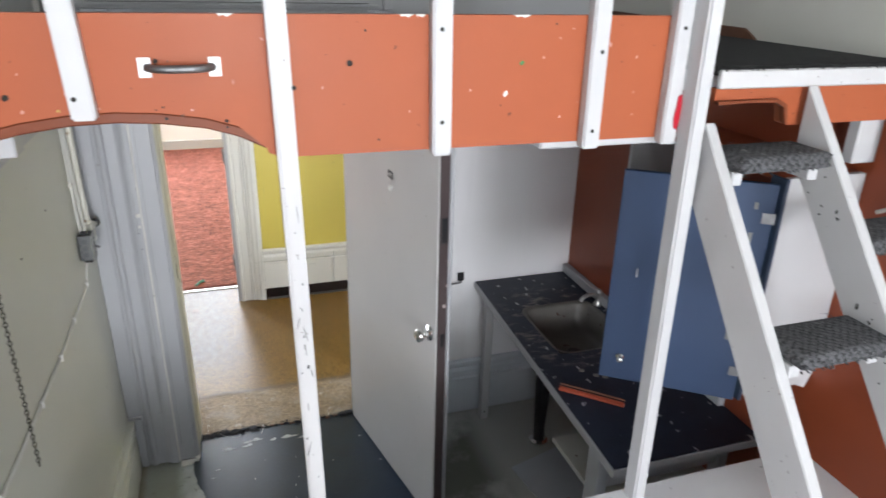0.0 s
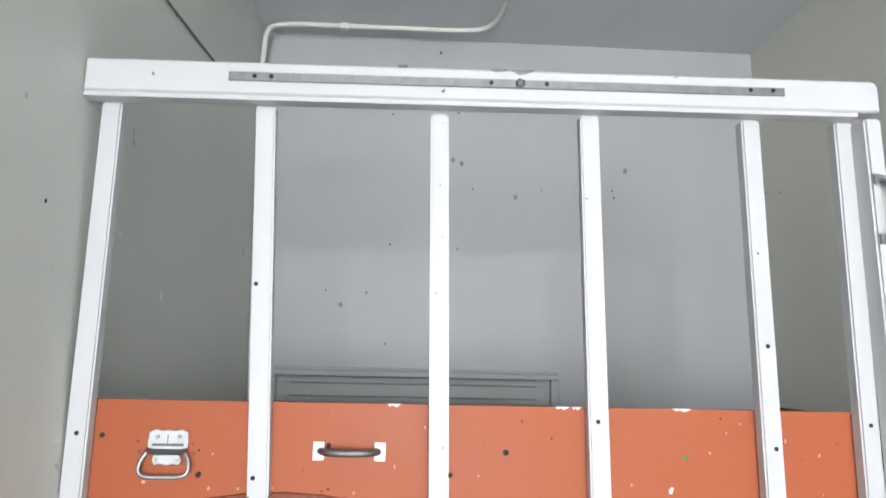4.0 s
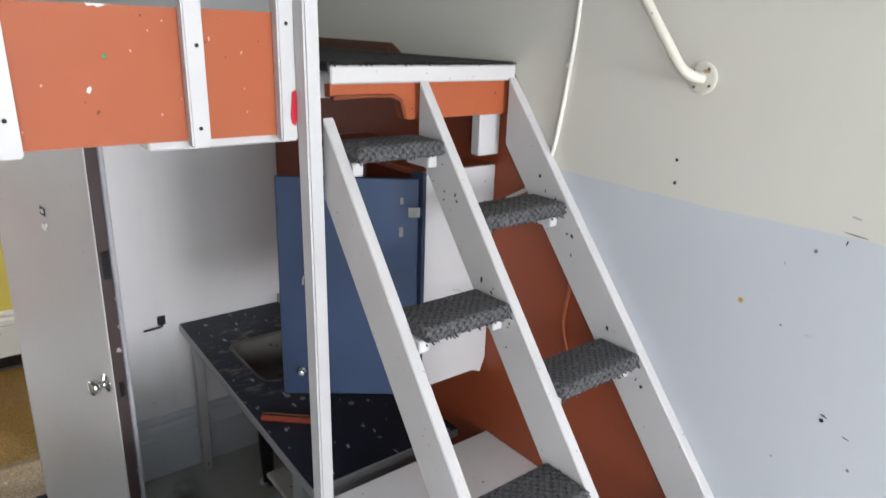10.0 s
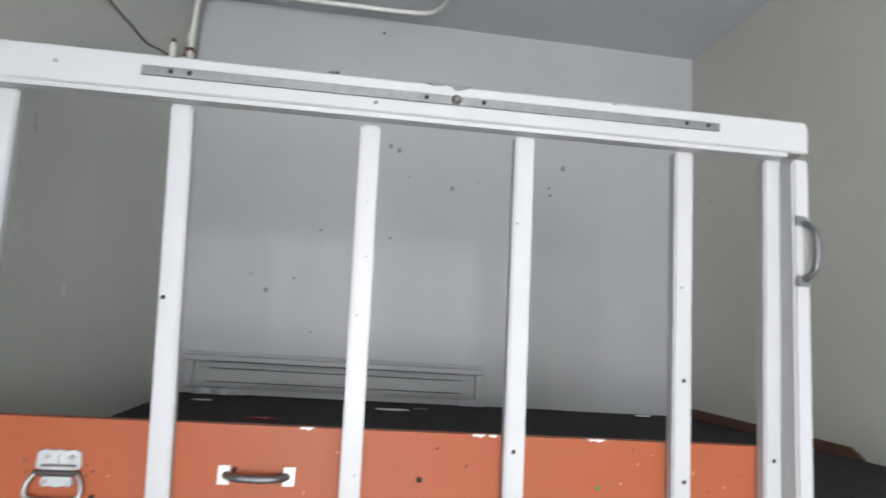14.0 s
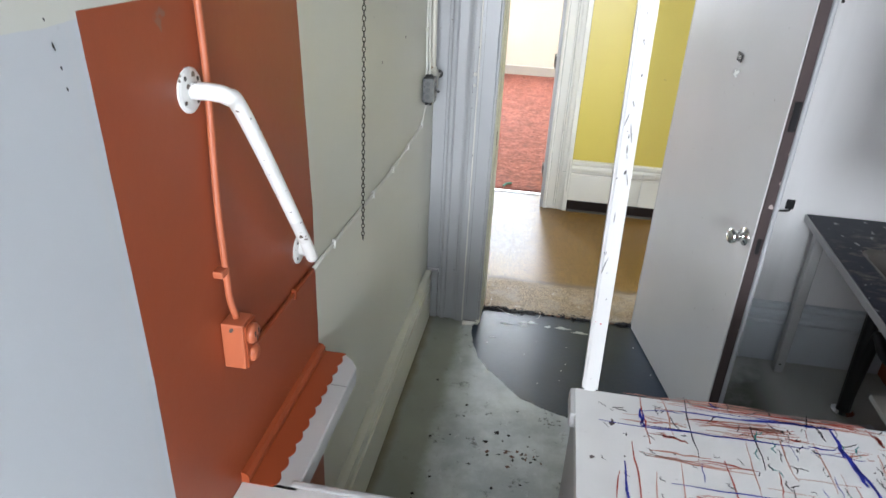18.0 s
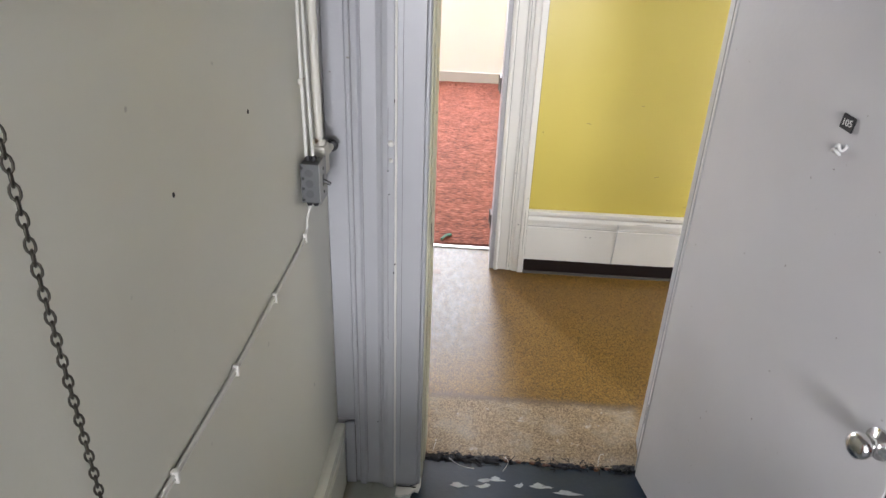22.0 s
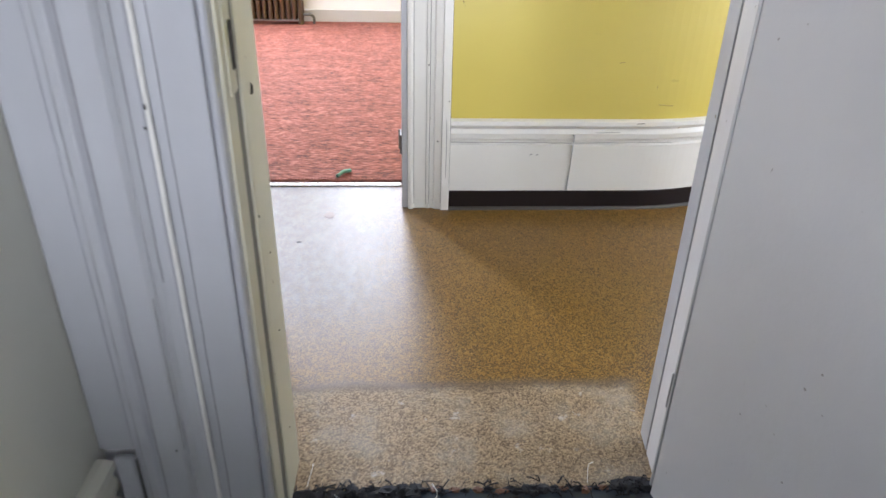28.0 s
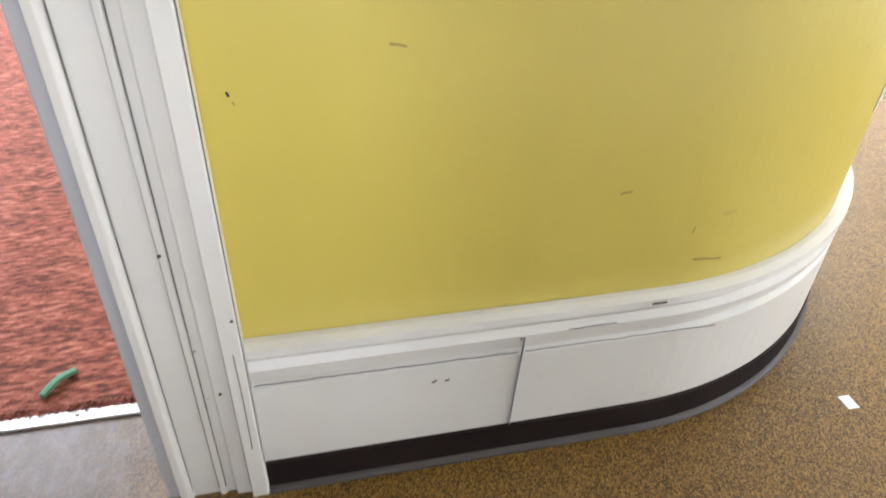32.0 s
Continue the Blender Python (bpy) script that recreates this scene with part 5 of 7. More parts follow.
for x, w in ((1.20, 0.04), (0.95, 0.03), (0.60, 0.03), (0.985, 0.02)):
    part("edge_chip", prism([(x, FAS_HI + 0.0008), (x + w * 0.15, FAS_HI - 0.004), (x + w * 0.4, FAS_HI - 0.002), (x + w * 0.6, FAS_HI - 0.0055), (x + w * 0.85, FAS_HI - 0.002), (x + w, FAS_HI + 0.0008)], "y", FAS_Y - 0.0008, FAS_Y + 0.008), M["paper"], board)


def bail_handle():
    """A hinged drop handle on a pressed plate."""
    h = part("drop_handle", prism([(0.126, 2.172), (0.140, 2.177), (0.152, 2.174), (0.164, 2.177), (0.176, 2.174), (0.190, 2.177), (0.203, 2.172), (0.205, 2.150), (0.203, 2.141), (0.193, 2.139), (0.190, 2.132), (0.138, 2.132), (0.135, 2.139), (0.125, 2.141), (0.124, 2.152)], "y", FAS_Y - 0.004, FAS_Y - 0.0005, 0.001), M["steel"], board, "galvanised drop handle")
    part("bail", tube(smooth_path([(0.128, FAS_Y - 0.008, 2.135), (0.118, FAS_Y - 0.014, 2.118), (0.116, FAS_Y - 0.018, 2.098), (0.130, FAS_Y - 0.02, 2.088), (0.164, FAS_Y - 0.02, 2.087), (0.198, FAS_Y - 0.02, 2.088), (0.212, FAS_Y - 0.018, 2.098), (0.210, FAS_Y - 0.014, 2.118), (0.200, FAS_Y - 0.008, 2.135)], 4), 0.0045, 8), M["steel"], h, smooth=True)
    part("barrel", tube([(0.124, FAS_Y - 0.009, 2.134), (0.204, FAS_Y - 0.009, 2.134)], 0.005, 8), M["dark_steel"], h)
    part("lower_plate", prism([(0.138, 2.128), (0.135, 2.116), (0.140, 2.107), (0.152, 2.109), (0.164, 2.106), (0.178, 2.109), (0.190, 2.107), (0.195, 2.116), (0.190, 2.128)], "y", FAS_Y - 0.005, FAS_Y - 0.001, 0.0015), M["steel"], h)
    part("pressed_ridge", box((0.134, FAS_Y - 0.0065, 2.1445), (0.196, FAS_Y - 0.0042, 2.149), 0.001), M["dark_steel"], h)
    part("tongue_edge", box((0.163, FAS_Y - 0.0055, 2.150), (0.1645, FAS_Y - 0.0042, 2.166)), M["dark_steel"], h)
    for x, z in ((0.143, 2.163), (0.186, 2.163), (0.144, 2.117), (0.186, 2.117)):
        part("rivet", disc((x, FAS_Y - 0.0045, z), (0, -1, 0), 0.0042, 0.002, 10), M["steel_dull"], h)


def pull_handle(name, a, b, out, parent, label):
    """A bent-bar pull handle between two flat feet; out is the way it stands off."""
    a, b, out = Vector(a), Vector(b), Vector(out)
    d = (b - a).normalized()
    pts = smooth_path([a + out * 0.004, a + d * 0.012 + out * 0.022, a + d * 0.03 + out * 0.032, (a + b) / 2 + out * 0.035, b - d * 0.03 + out * 0.032, b - d * 0.012 + out * 0.022, b + out * 0.004], 5)
    grip = part(name, tube(pts, 0.0075, 8), M["strap"], parent, label, True)
    s = d.cross(out).normalized()
    for end, sign in ((a, -1), (b, 1)):
        c = end + d * sign * 0.004
        bm = bmesh.new()
        cs = [c + d * u * 0.011 + s * v * 0.018 + out * w for u in (-1, 1) for v in (-1, 1) for w in (0.0003, 0.0035)]
        vs = [bm.verts.new(q) for q in cs]
        for q in ((0, 1, 3, 2), (4, 6, 7, 5), (0, 4, 5, 1), (2, 3, 7, 6), (0, 2, 6, 4), (1, 5, 7, 3)):
            bm.faces.new([vs[i] for i in q])
        foot = part("foot_plate", bm, M["steel"], grip)
    return grip


bail_handle()
pull_handle("pull_handle", (0.468, FAS_Y, 2.139), (0.584, FAS_Y, 2.139), (0, -1, 0), board, "grey steel pull handle on bright feet")

# ---- the railing in front of the loft ----
railing = thing("loft_railing", (0.85, -1.65, LOFT_Z), "white painted wooden loft railing with steel strap", "railing")
BY0, BY1 = FAS_Y - 0.034, FAS_Y - 0.001
def along(x):
    """How much the rail rises on its way to the corner."""
    return 0.0128 * (x - 0.25)


def rail_end():
    c = 1.664
    arc = [(c - 0.016 + 0.016 * math.cos(a), 2.938 + along(c) - 0.016 + 0.016 * math.sin(a)) for a in (math.pi / 2 * k / 5 for k in range(6))]
    return [(-0.05, 2.866 + along(-0.05)), (c, 2.866 + along(c))] + arc + [(-0.05, 2.938 + along(-0.05))]


top_rail = part("top_rail", prism(rail_end(), "y", -1.703, -1.655, 0.004), M["white"], railing)
part("rail_lip", prism([(-0.05, 2.856 + along(-0.05)), (1.615, 2.856 + along(1.615)), (1.615, 2.8655 + along(1.615)), (-0.05, 2.8655 + along(-0.05))], "y", -1.698, -1.664), M["white"], railing)


def leaning(x_lo, x_hi, y0, y1, lo, hi, w, bevel=0.004):
    """An upright of square section whose head stands a little off its foot."""
    bm = bmesh.new()
    ends = [[bm.verts.new((x + a, y, z)) for a, y in ((-w / 2, y0), (w / 2, y0), (w / 2, y1), (-w / 2, y1))] for x, z in ((x_lo, lo), (x_hi, hi))]
    a, b = ends
    bm.faces.new(a)
    bm.faces.new(b[::-1])
    for i in range(4):
        j = (i + 1) % 4
        bm.faces.new((a[i], b[i], b[j], a[j]))
    bmesh.ops.recalc_face_normals(bm, faces=bm.faces[:])
    bmesh.ops.bevel(bm, geom=bm.edges[:], offset=bevel, segments=2, affect="EDGES")
    return bm


bal = [part("baluster", leaning(xl, xh, BY0, BY1, lo, 2.857 + along(xh), 0.042), M["white"], railing) for k, (xl, xh, lo) in enumerate(((-0.002, -0.006, FAS_LO - 0.006), (0.354, 0.317, 2.050), (1.036, 1.024, FAS_LO - 0.008), (1.397, 1.390, FAS_LO - 0.012), (1.607, 1.605, FAS_LO - 0.012)))]
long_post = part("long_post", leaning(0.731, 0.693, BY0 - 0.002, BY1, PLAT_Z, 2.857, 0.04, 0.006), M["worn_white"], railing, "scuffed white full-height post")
for x, z in ((0.323, 2.472), (0.343, 2.09), (1.396, 2.369), (1.40, 2.16), (1.03, 2.208), (1.034, 2.02), (0.73, 2.10), (1.396, 1.985), (0.0, 1.985), (-0.002, 2.17), (1.606, 2.21)):
    part("screw_hole", disc((x, BY0 - 0.0005, z), (0, -1, 0), 0.0048, 0.0012, 8), M["hole"], railing)
part("red_smear", prism([(1.612, 1.985), (1.620, 1.978), (1.625, 1.995), (1.627, 2.03), (1.624, 2.062), (1.614, 2.058), (1.612, 2.03), (1.609, 2.005)], "y", BY0 - 0.003, BY0 - 0.0004), M["red"], bal[4], "smear of red paint")
for z, w, h, m in ((1.90, 0.016, 0.004, "ink_black"), (1.62, 0.006, 0.03, "smudge"), (1.55, 0.004, 0.02, "ink_black"), (1.47, 0.012, 0.022, "ink_black"), (1.455, 0.007, 0.012, "ink_black"), (1.36, 0.005, 0.05, "smudge"), (1.27, 0.004, 0.02, "ink_black"), (1.22, 0.006, 0.006, "smudge"), (1.745, 0.004, 0.03, "smudge"), (1.08, 0.008, 0.010, "red"), (1.085, 0.010, 0.003, "red"), (1.15, 0.004, 0.012, "ink_black"), (1.68, 0.007, 0.012, "ink_black"), (1.80, 0.004, 0.015, "smudge")):
    dab(long_post, 0.729 - 0.0207 * (z - PLAT_Z) + rng.uniform(-0.012, 0.012), z, w * 0.45, h * 0.5, M[m], BY0 - 0.0025, rng.uniform(-0.4, 0.4))

sm = random.Random(33)
for k in range(9):
    z = sm.uniform(0.95, 1.95)
    dab(long_post, 0.729 - 0.0207 * (z - PLAT_Z) + sm.uniform(-0.015, 0.015), z, sm.uniform(0.0015, 0.004), sm.uniform(0.008, 0.05), M["smudge"], BY0 - 0.0025, sm.uniform(-0.25, 0.25))


def leaning_post():
    bm = bmesh.new()
    lo, hi = (1.634, -1.720), (1.620, -1.709)
    corners = []
    for (x, y), z in ((lo, PLAT_Z), (hi, 2.867)):
        corners.append([bm.verts.new((x + a, y + b, z)) for a, b in ((0, 0), (0.039, 0), (0.039, 0.055), (0, 0.055))])
    a, b = corners
    bm.faces.new(a)
    bm.faces.new(b[::-1])
    for i in range(4):
        j = (i + 1) % 4
        bm.faces.new((a[i], b[i], b[j], a[j]))
    bmesh.ops.bevel(bm, geom=bm.edges[:], offset=0.005, segments=2, affect="EDGES")
    return part("corner_post", bm, M["white"], railing)


corner_post = leaning_post()
pull_handle("pull_handle", (1.642, -1.711, 2.600), (1.642, -1.709, 2.724), (0.25, -0.97, 0), corner_post, "grey steel pull handle on bright feet")
strap = part("steel_strap", prism([(0.246, 2.894), (1.447, 2.911), (1.447, 2.930), (0.246, 2.914)], "y", -1.7075, -1.7035, 0.001), M["strap"], railing, "dull grey flat steel strap")
for x in (0.30, 0.335, 0.80, 0.86, 0.92, 1.37, 1.42):
    part("strap_hole", disc((x, -1.7076, 2.901 + 0.0148 * x), (0, -1, 0), 0.005 if x != 0.86 else 0.008, 0.002, 8), M["hole"] if x != 0.86 else M["dark_steel"], strap)
for x, w, h in ((0.80, 0.035, 0.007), (0.845, 0.05, 0.012), (0.60, 0.02, 0.004), (1.2, 0.012, 0.003)):
    part("paint_chip", prism([(x, 2.9455), (x + w * 0.3, 2.9465 - h), (x + w * 0.7, 2.946 - h * 0.6), (x + w, 2.9475)], "y", -1.7042, -1.69), M["smudge"], top_rail)
part("strap_bolt", turned([(0.011, 0.0), (0.011, 0.004), (0.006, 0.007)], (0.862, -1.7076, 2.9135), (0, -1, 0), 6), M["dark_steel"], strap)

# ---- the alternating-tread stair ----
stair = thing("loft_stair", (2.0, -2.1, PLAT_Z), "white alternating-tread stair with grey carpeted treads", "stair")


def stringer(x0, x1, y_top, z_two, slope, drop, label=""):
    """A sloping side board; z_two is its top edge two metres before the back wall, drop its upright depth."""
    def up(y):
        return z_two + slope * (y + 2.0)
    y_foot = -2.0 - (z_two - PLAT_Z) / slope
    pts = [(y_top, up(y_top)), (y_foot, PLAT_Z), (y_foot + drop / slope, PLAT_Z), (y_top, up(y_top) - drop)]
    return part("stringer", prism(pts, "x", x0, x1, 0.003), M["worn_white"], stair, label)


st_l = stringer(1.676, 1.706, -1.694, 1.605, 1.29, 0.20)
st_m = stringer(1.962, 1.992, -1.694, 1.692, 1.27, 0.185)
st_r = stringer(2.283, 2.3135, -1.694, 1.717, 1.205, 0.195)


def tread(x0, x1, front, top):
    t = part("tread", box((x0, front, top - 0.040), (x1, front + 0.134, top), 0.012, seg=3), M["tread_carpet"], stair, "tread wrapped in grey flecked carpet", True)
    part("cleat", box((x0 + 0.001, front + 0.03, top - 0.075), (x0 + 0.03, front + 0.13, top - 0.0425), 0.003), M["white"], t)
    part("cleat", box((x1 - 0.03, front + 0.03, top - 0.075), (x1 - 0.001, front + 0.13, top - 0.0425), 0.003), M["white"], t)
    fuzz = bmesh.new()
    for k in range(90):
        x = x0 + (x1 - x0) * (k + rng.random()) / 90
        z = top - rng.uniform(0.004, 0.040)
        tube([(x, front + 0.004, z), (x + rng.uniform(-0.003, 0.003), front - 0.0025, z - rng.uniform(0.0, 0.004))], 0.002, 4, fuzz)
    for k in range(7):
        x, y, a = rng.uniform(x0 + 0.03, x1 - 0.03), front + rng.uniform(0.03, 0.12), rng.uniform(0, 3)
        tube([(x, y, top + 0.001), (x + 0.02 * math.cos(a), y + 0.02 * math.sin(a), top + 0.003), (x + 0.03 * math.cos(a + 0.4), y + 0.03 * math.sin(a + 0.4), top + 0.001)], 0.0007, 3, fuzz)
    tagged(part("carpet_fray", fuzz, M["tread_carpet"], t), kind="stuff")


for k, (front, top) in enumerate(((-1.813, 1.941), (-1.957, 1.769), (-2.092, 1.588), (-2.25, 1.427), (-2.376, 1.237), (-2.528, 1.073))):
    if k % 2 == 0:
        tread(1.707, 1.961, front, top)
    else:
        tread(1.993, 2.282, front, top)
def flake(parent, x, y, z, w, h, mat, name="paint_chip", tilt=0.0, out=-1):
    """A ragged chip on a face that looks along x."""
    bm = disc((0, 0, 0), (1, 0, 0), 0.5, 0.002, 8)
    r = random.Random(int(y * 913 + z * 3177))
    for v in bm.verts:
        q = r.uniform(0.6, 1.25)
        py, pz = v.co.y * w * q, v.co.z * h * q
        v.co = Vector((x + out * v.co.x * 0.5, y + py * math.cos(tilt) - pz * math.sin(tilt), z + py * math.sin(tilt) + pz * math.cos(tilt)))
    part(name, bm, mat, parent)


for side, x, spots in ((st_m, 1.9618, ((-1.80, 1.90), (-1.83, 1.80), (-2.05, 1.60), (-2.0, 1.62), (-2.07, 1.50), (-2.36, 1.24))), (st_r, 2.2828, ((-1.86, 1.80), (-1.92, 1.72), (-2.0, 1.66), (-2.2, 1.42), (-2.26, 1.36), (-2.5, 1.06)))):
    for cy, cz in spots:
        for k in range(4):
            y, z = cy + rng.gauss(0, 0.025), cz + rng.gauss(0, 0.03)
            if z > 1.69 + 1.22 * (y + 2.0) - 0.03 or z < 1.69 + 1.22 * (y + 2.0) - 0.16:
                continue
            flake(side, x, y, z, rng.uniform(0.003, 0.010), rng.uniform(0.004, 0.016), M["hole"], tilt=rng.uniform(-0.8, 0.8))

# ---- handrails on the walls ----
def hand_rail(name, pts, r, wall_x, out, mat, label, steps=6):
    h = thing(name, (wall_x, pts[0][1], pts[0][2]), label, "handrail")
    part("rail", tube(smooth_path(pts, steps), r, 14), mat, h, smooth=True)
    for p in (pts[0], pts[-1]):
        f = part("flange", turned([(0.036, 0.0005), (0.036, 0.003), (0.030, 0.005), (r, 0.006)], (wall_x + (wx(p[2]) if out > 0 else 0), p[1], p[2]), (out, 0, 0), 20), mat, h)
        for a in (0.6, 2.2, 3.8, 5.4):
            part("screw", disc((wall_x + (wx(p[2]) if out > 0 else 0) + out * 0.0045, p[1] + 0.026 * math.cos(a), p[2] + 0.026 * math.sin(a)), (out, 0, 0), 0.004, 0.002, 8), M["dark_steel"], f)


hand_rail("handrail", [(-0.006, -2.134, 1.691), (0.028, -2.134, 1.691), (0.046, -2.125, 1.684), (0.05, -2.09, 1.655), (0.05, -1.96, 1.475), (0.05, -1.83, 1.285), (0.048, -1.80, 1.243), (0.038, -1.775, 1.234), (0.02, -1.762, 1.236), (0.004, -1.758, 1.236)], 0.0138, 0.0, 1, M["rail"], "chipped white tubular handrail screwed to rust wall")
hand_rail("handrail", [(2.309, -1.826, 2.696), (2.275, -1.828, 2.694), (2.258, -1.84, 2.68), (2.255, -1.88, 2.625), (2.255, -2.07, 2.395), (2.255, -2.22, 2.205), (2.258, -2.262, 2.15), (2.27, -2.28, 2.132), (2.295, -2.288, 2.124), (2.309, -2.289, 2.123)], 0.0118, ROOM_W, -1, M["pipe"], "cream painted tubular handrail on pale wall")

# ---- the open entrance door ----
def entrance_door():
    H, E = Vector((1.112, 0.104, 0)), Vector((1.310, -0.79, 0))
    d = (E - H).normalized()
    n = Vector((-d.y, d.x, 0))
    L, th = (E - H).length, 0.045

    def slab(a0, a1, t0, t1, z0, z1, bevel=0.002):
        bm = bmesh.new()
        v = [bm.verts.new(H + d * a + n * t + Vector((0, 0, z))) for a in (a0, a1) for t in (t0, t1) for z in (z0, z1)]
        for q in ((0, 1, 3, 2), (4, 6, 7, 5), (0, 4, 5, 1), (2, 3, 7, 6), (0, 2, 6, 4), (1, 5, 7, 3)):
            bm.faces.new([v[i] for i in q])
        bmesh.ops.recalc_face_normals(bm, faces=bm.faces[:])
        if bevel:
            bmesh.ops.bevel(bm, geom=bm.edges[:], offset=bevel, segments=1, affect="EDGES")
        return bm

    door = thing("entrance_door", (H.x, H.y, 0.008), "flush grey painted door standing open, numbered 105", "door", kind="structure")
    part("leaf", slab(0.004, L - 0.004, 0, th, 0.008, 2.015), M["door"], door)
    part("hinge_stile", slab(-0.005, 0.003, -0.001, th, 0.03, 2.015), M["white"], door, "white painted hinge edge")
    edge = part("lock_edge", slab(L - 0.0035, L + 0.003, 0.003, th - 0.003, 0.008, 2.015), M["door_edge"], door, "bare dark wooden edge with paint remains")
    part("weather_strip", slab(L - 0.012, L + 0.006, th + 0.001, th + 0.016, 0.008, 2.01, 0.004), M["trim"], door, "white foam draught strip")
    part("latch_plate", slab(L + 0.0032, L + 0.0055, 0.014, 0.032, 0.92, 0.98), M["black"], edge)
    part("latch_plate", slab(L + 0.0032, L + 0.0055, 0.010, 0.036, 1.37, 1.47), M["black"], edge)
    k = H + d * (L - 0.055) + Vector((0, 0, 0.963))
    knob = part("knob", turned([(0.034, 0.0005), (0.034, 0.006), (0.016, 0.010), (0.013, 0.028), (0.025, 0.034), (0.029, 0.046), (0.027, 0.058), (0.018, 0.063), (0.006, 0.064)], k, -n, 24), M["chrome"], door, "worn chrome knob", True)
    p = H + d * 0.510 + Vector((0, 0, 1.535))
    u = Vector((0, 0, 1))
    bm = bmesh.new()
    vs = [bm.verts.new(p + d * (a * 0.0205 + b * 0.002) + u * (b * 0.0165 - a * 0.0025) - n * c) for a in (-1, 1) for b in (-1, 1) for c in (0.0005, 0.004)]
    for q in ((0, 1, 3, 2), (4, 6, 7, 5), (0, 4, 5, 1), (2, 3, 7, 6), (0, 2, 6, 4), (1, 5, 7, 3)):
        bm.faces.new([vs[i] for i in q])
    bmesh.ops.bevel(bm, geom=bm.edges[:], offset=0.002, segments=2, affect="EDGES")
    plate = part("number_plate", bm, M["black"], door, "small black plate reading 105")
    txt = bpy.data.curves.new("number", "FONT")
    txt.body, txt.size, txt.align_x, txt.align_y, txt.extrude = "105", 0.021, "CENTER", "CENTER", 0.0004
    ob = new("number", txt)
    ob.matrix_world = Matrix.Translation(p - n * 0.0047) @ Matrix((d.to_4d(), u.to_4d(), (-n).to_4d(), (0, 0, 0, 1))).transposed()
    dg = bpy.context.evaluated_depsgraph_get()
    me = bpy.data.meshes.new_from_object(ob.evaluated_get(dg))
    me.transform(Matrix.Translation(p - n * 0.0047) @ Matrix(((d.x, u.x, -n.x, 0), (d.y, u.y, -n.y, 0), (d.z, u.z, -n.z, 0), (0, 0, 0, 1))))
    bpy.data.objects.remove(ob)
    me.materials.clear()
    me.materials.append(M["print_white"])
    num = new("digits", me)
    num.parent = plate
    num.matrix_parent_inverse = Matrix.Translation(-where_is(plate))
    w = H + d * 0.497 + Vector((0, 0, 1.475)) - n * 0.001
    part("tape_scrap", tube(smooth_path([w, w + d * 0.012 + u * 0.012 - n * 0.008, w + d * 0.022 + u * 0.002 - n * 0.004, w + d * 0.03 + u * 0.014]), 0.004, 6), M["paper"], door, "torn bit of white tape")
    part("tape_scrap", tube(smooth_path([w - d * 0.01 - u * 0.008, w + d * 0.006 - u * 0.002 - n * 0.006, w + d * 0.016 - u * 0.012]), 0.004, 6), M["paper"], door, "torn bit of white tape")
    for z in (0.25, 1.78):
        part("hinge", slab(-0.012, -0.0055, 0.0, th, z, z + 0.09), M["steel"], door)


entrance_door()

# ---- the worktop with its sink ----
DZ = 0.800
desk = thing("sink_worktop", (2.0, -0.75, 0), "dark blue painted worktop with a stained steel sink", "worktop")
SB = (1.875, 2.235, -0.79, -0.36)


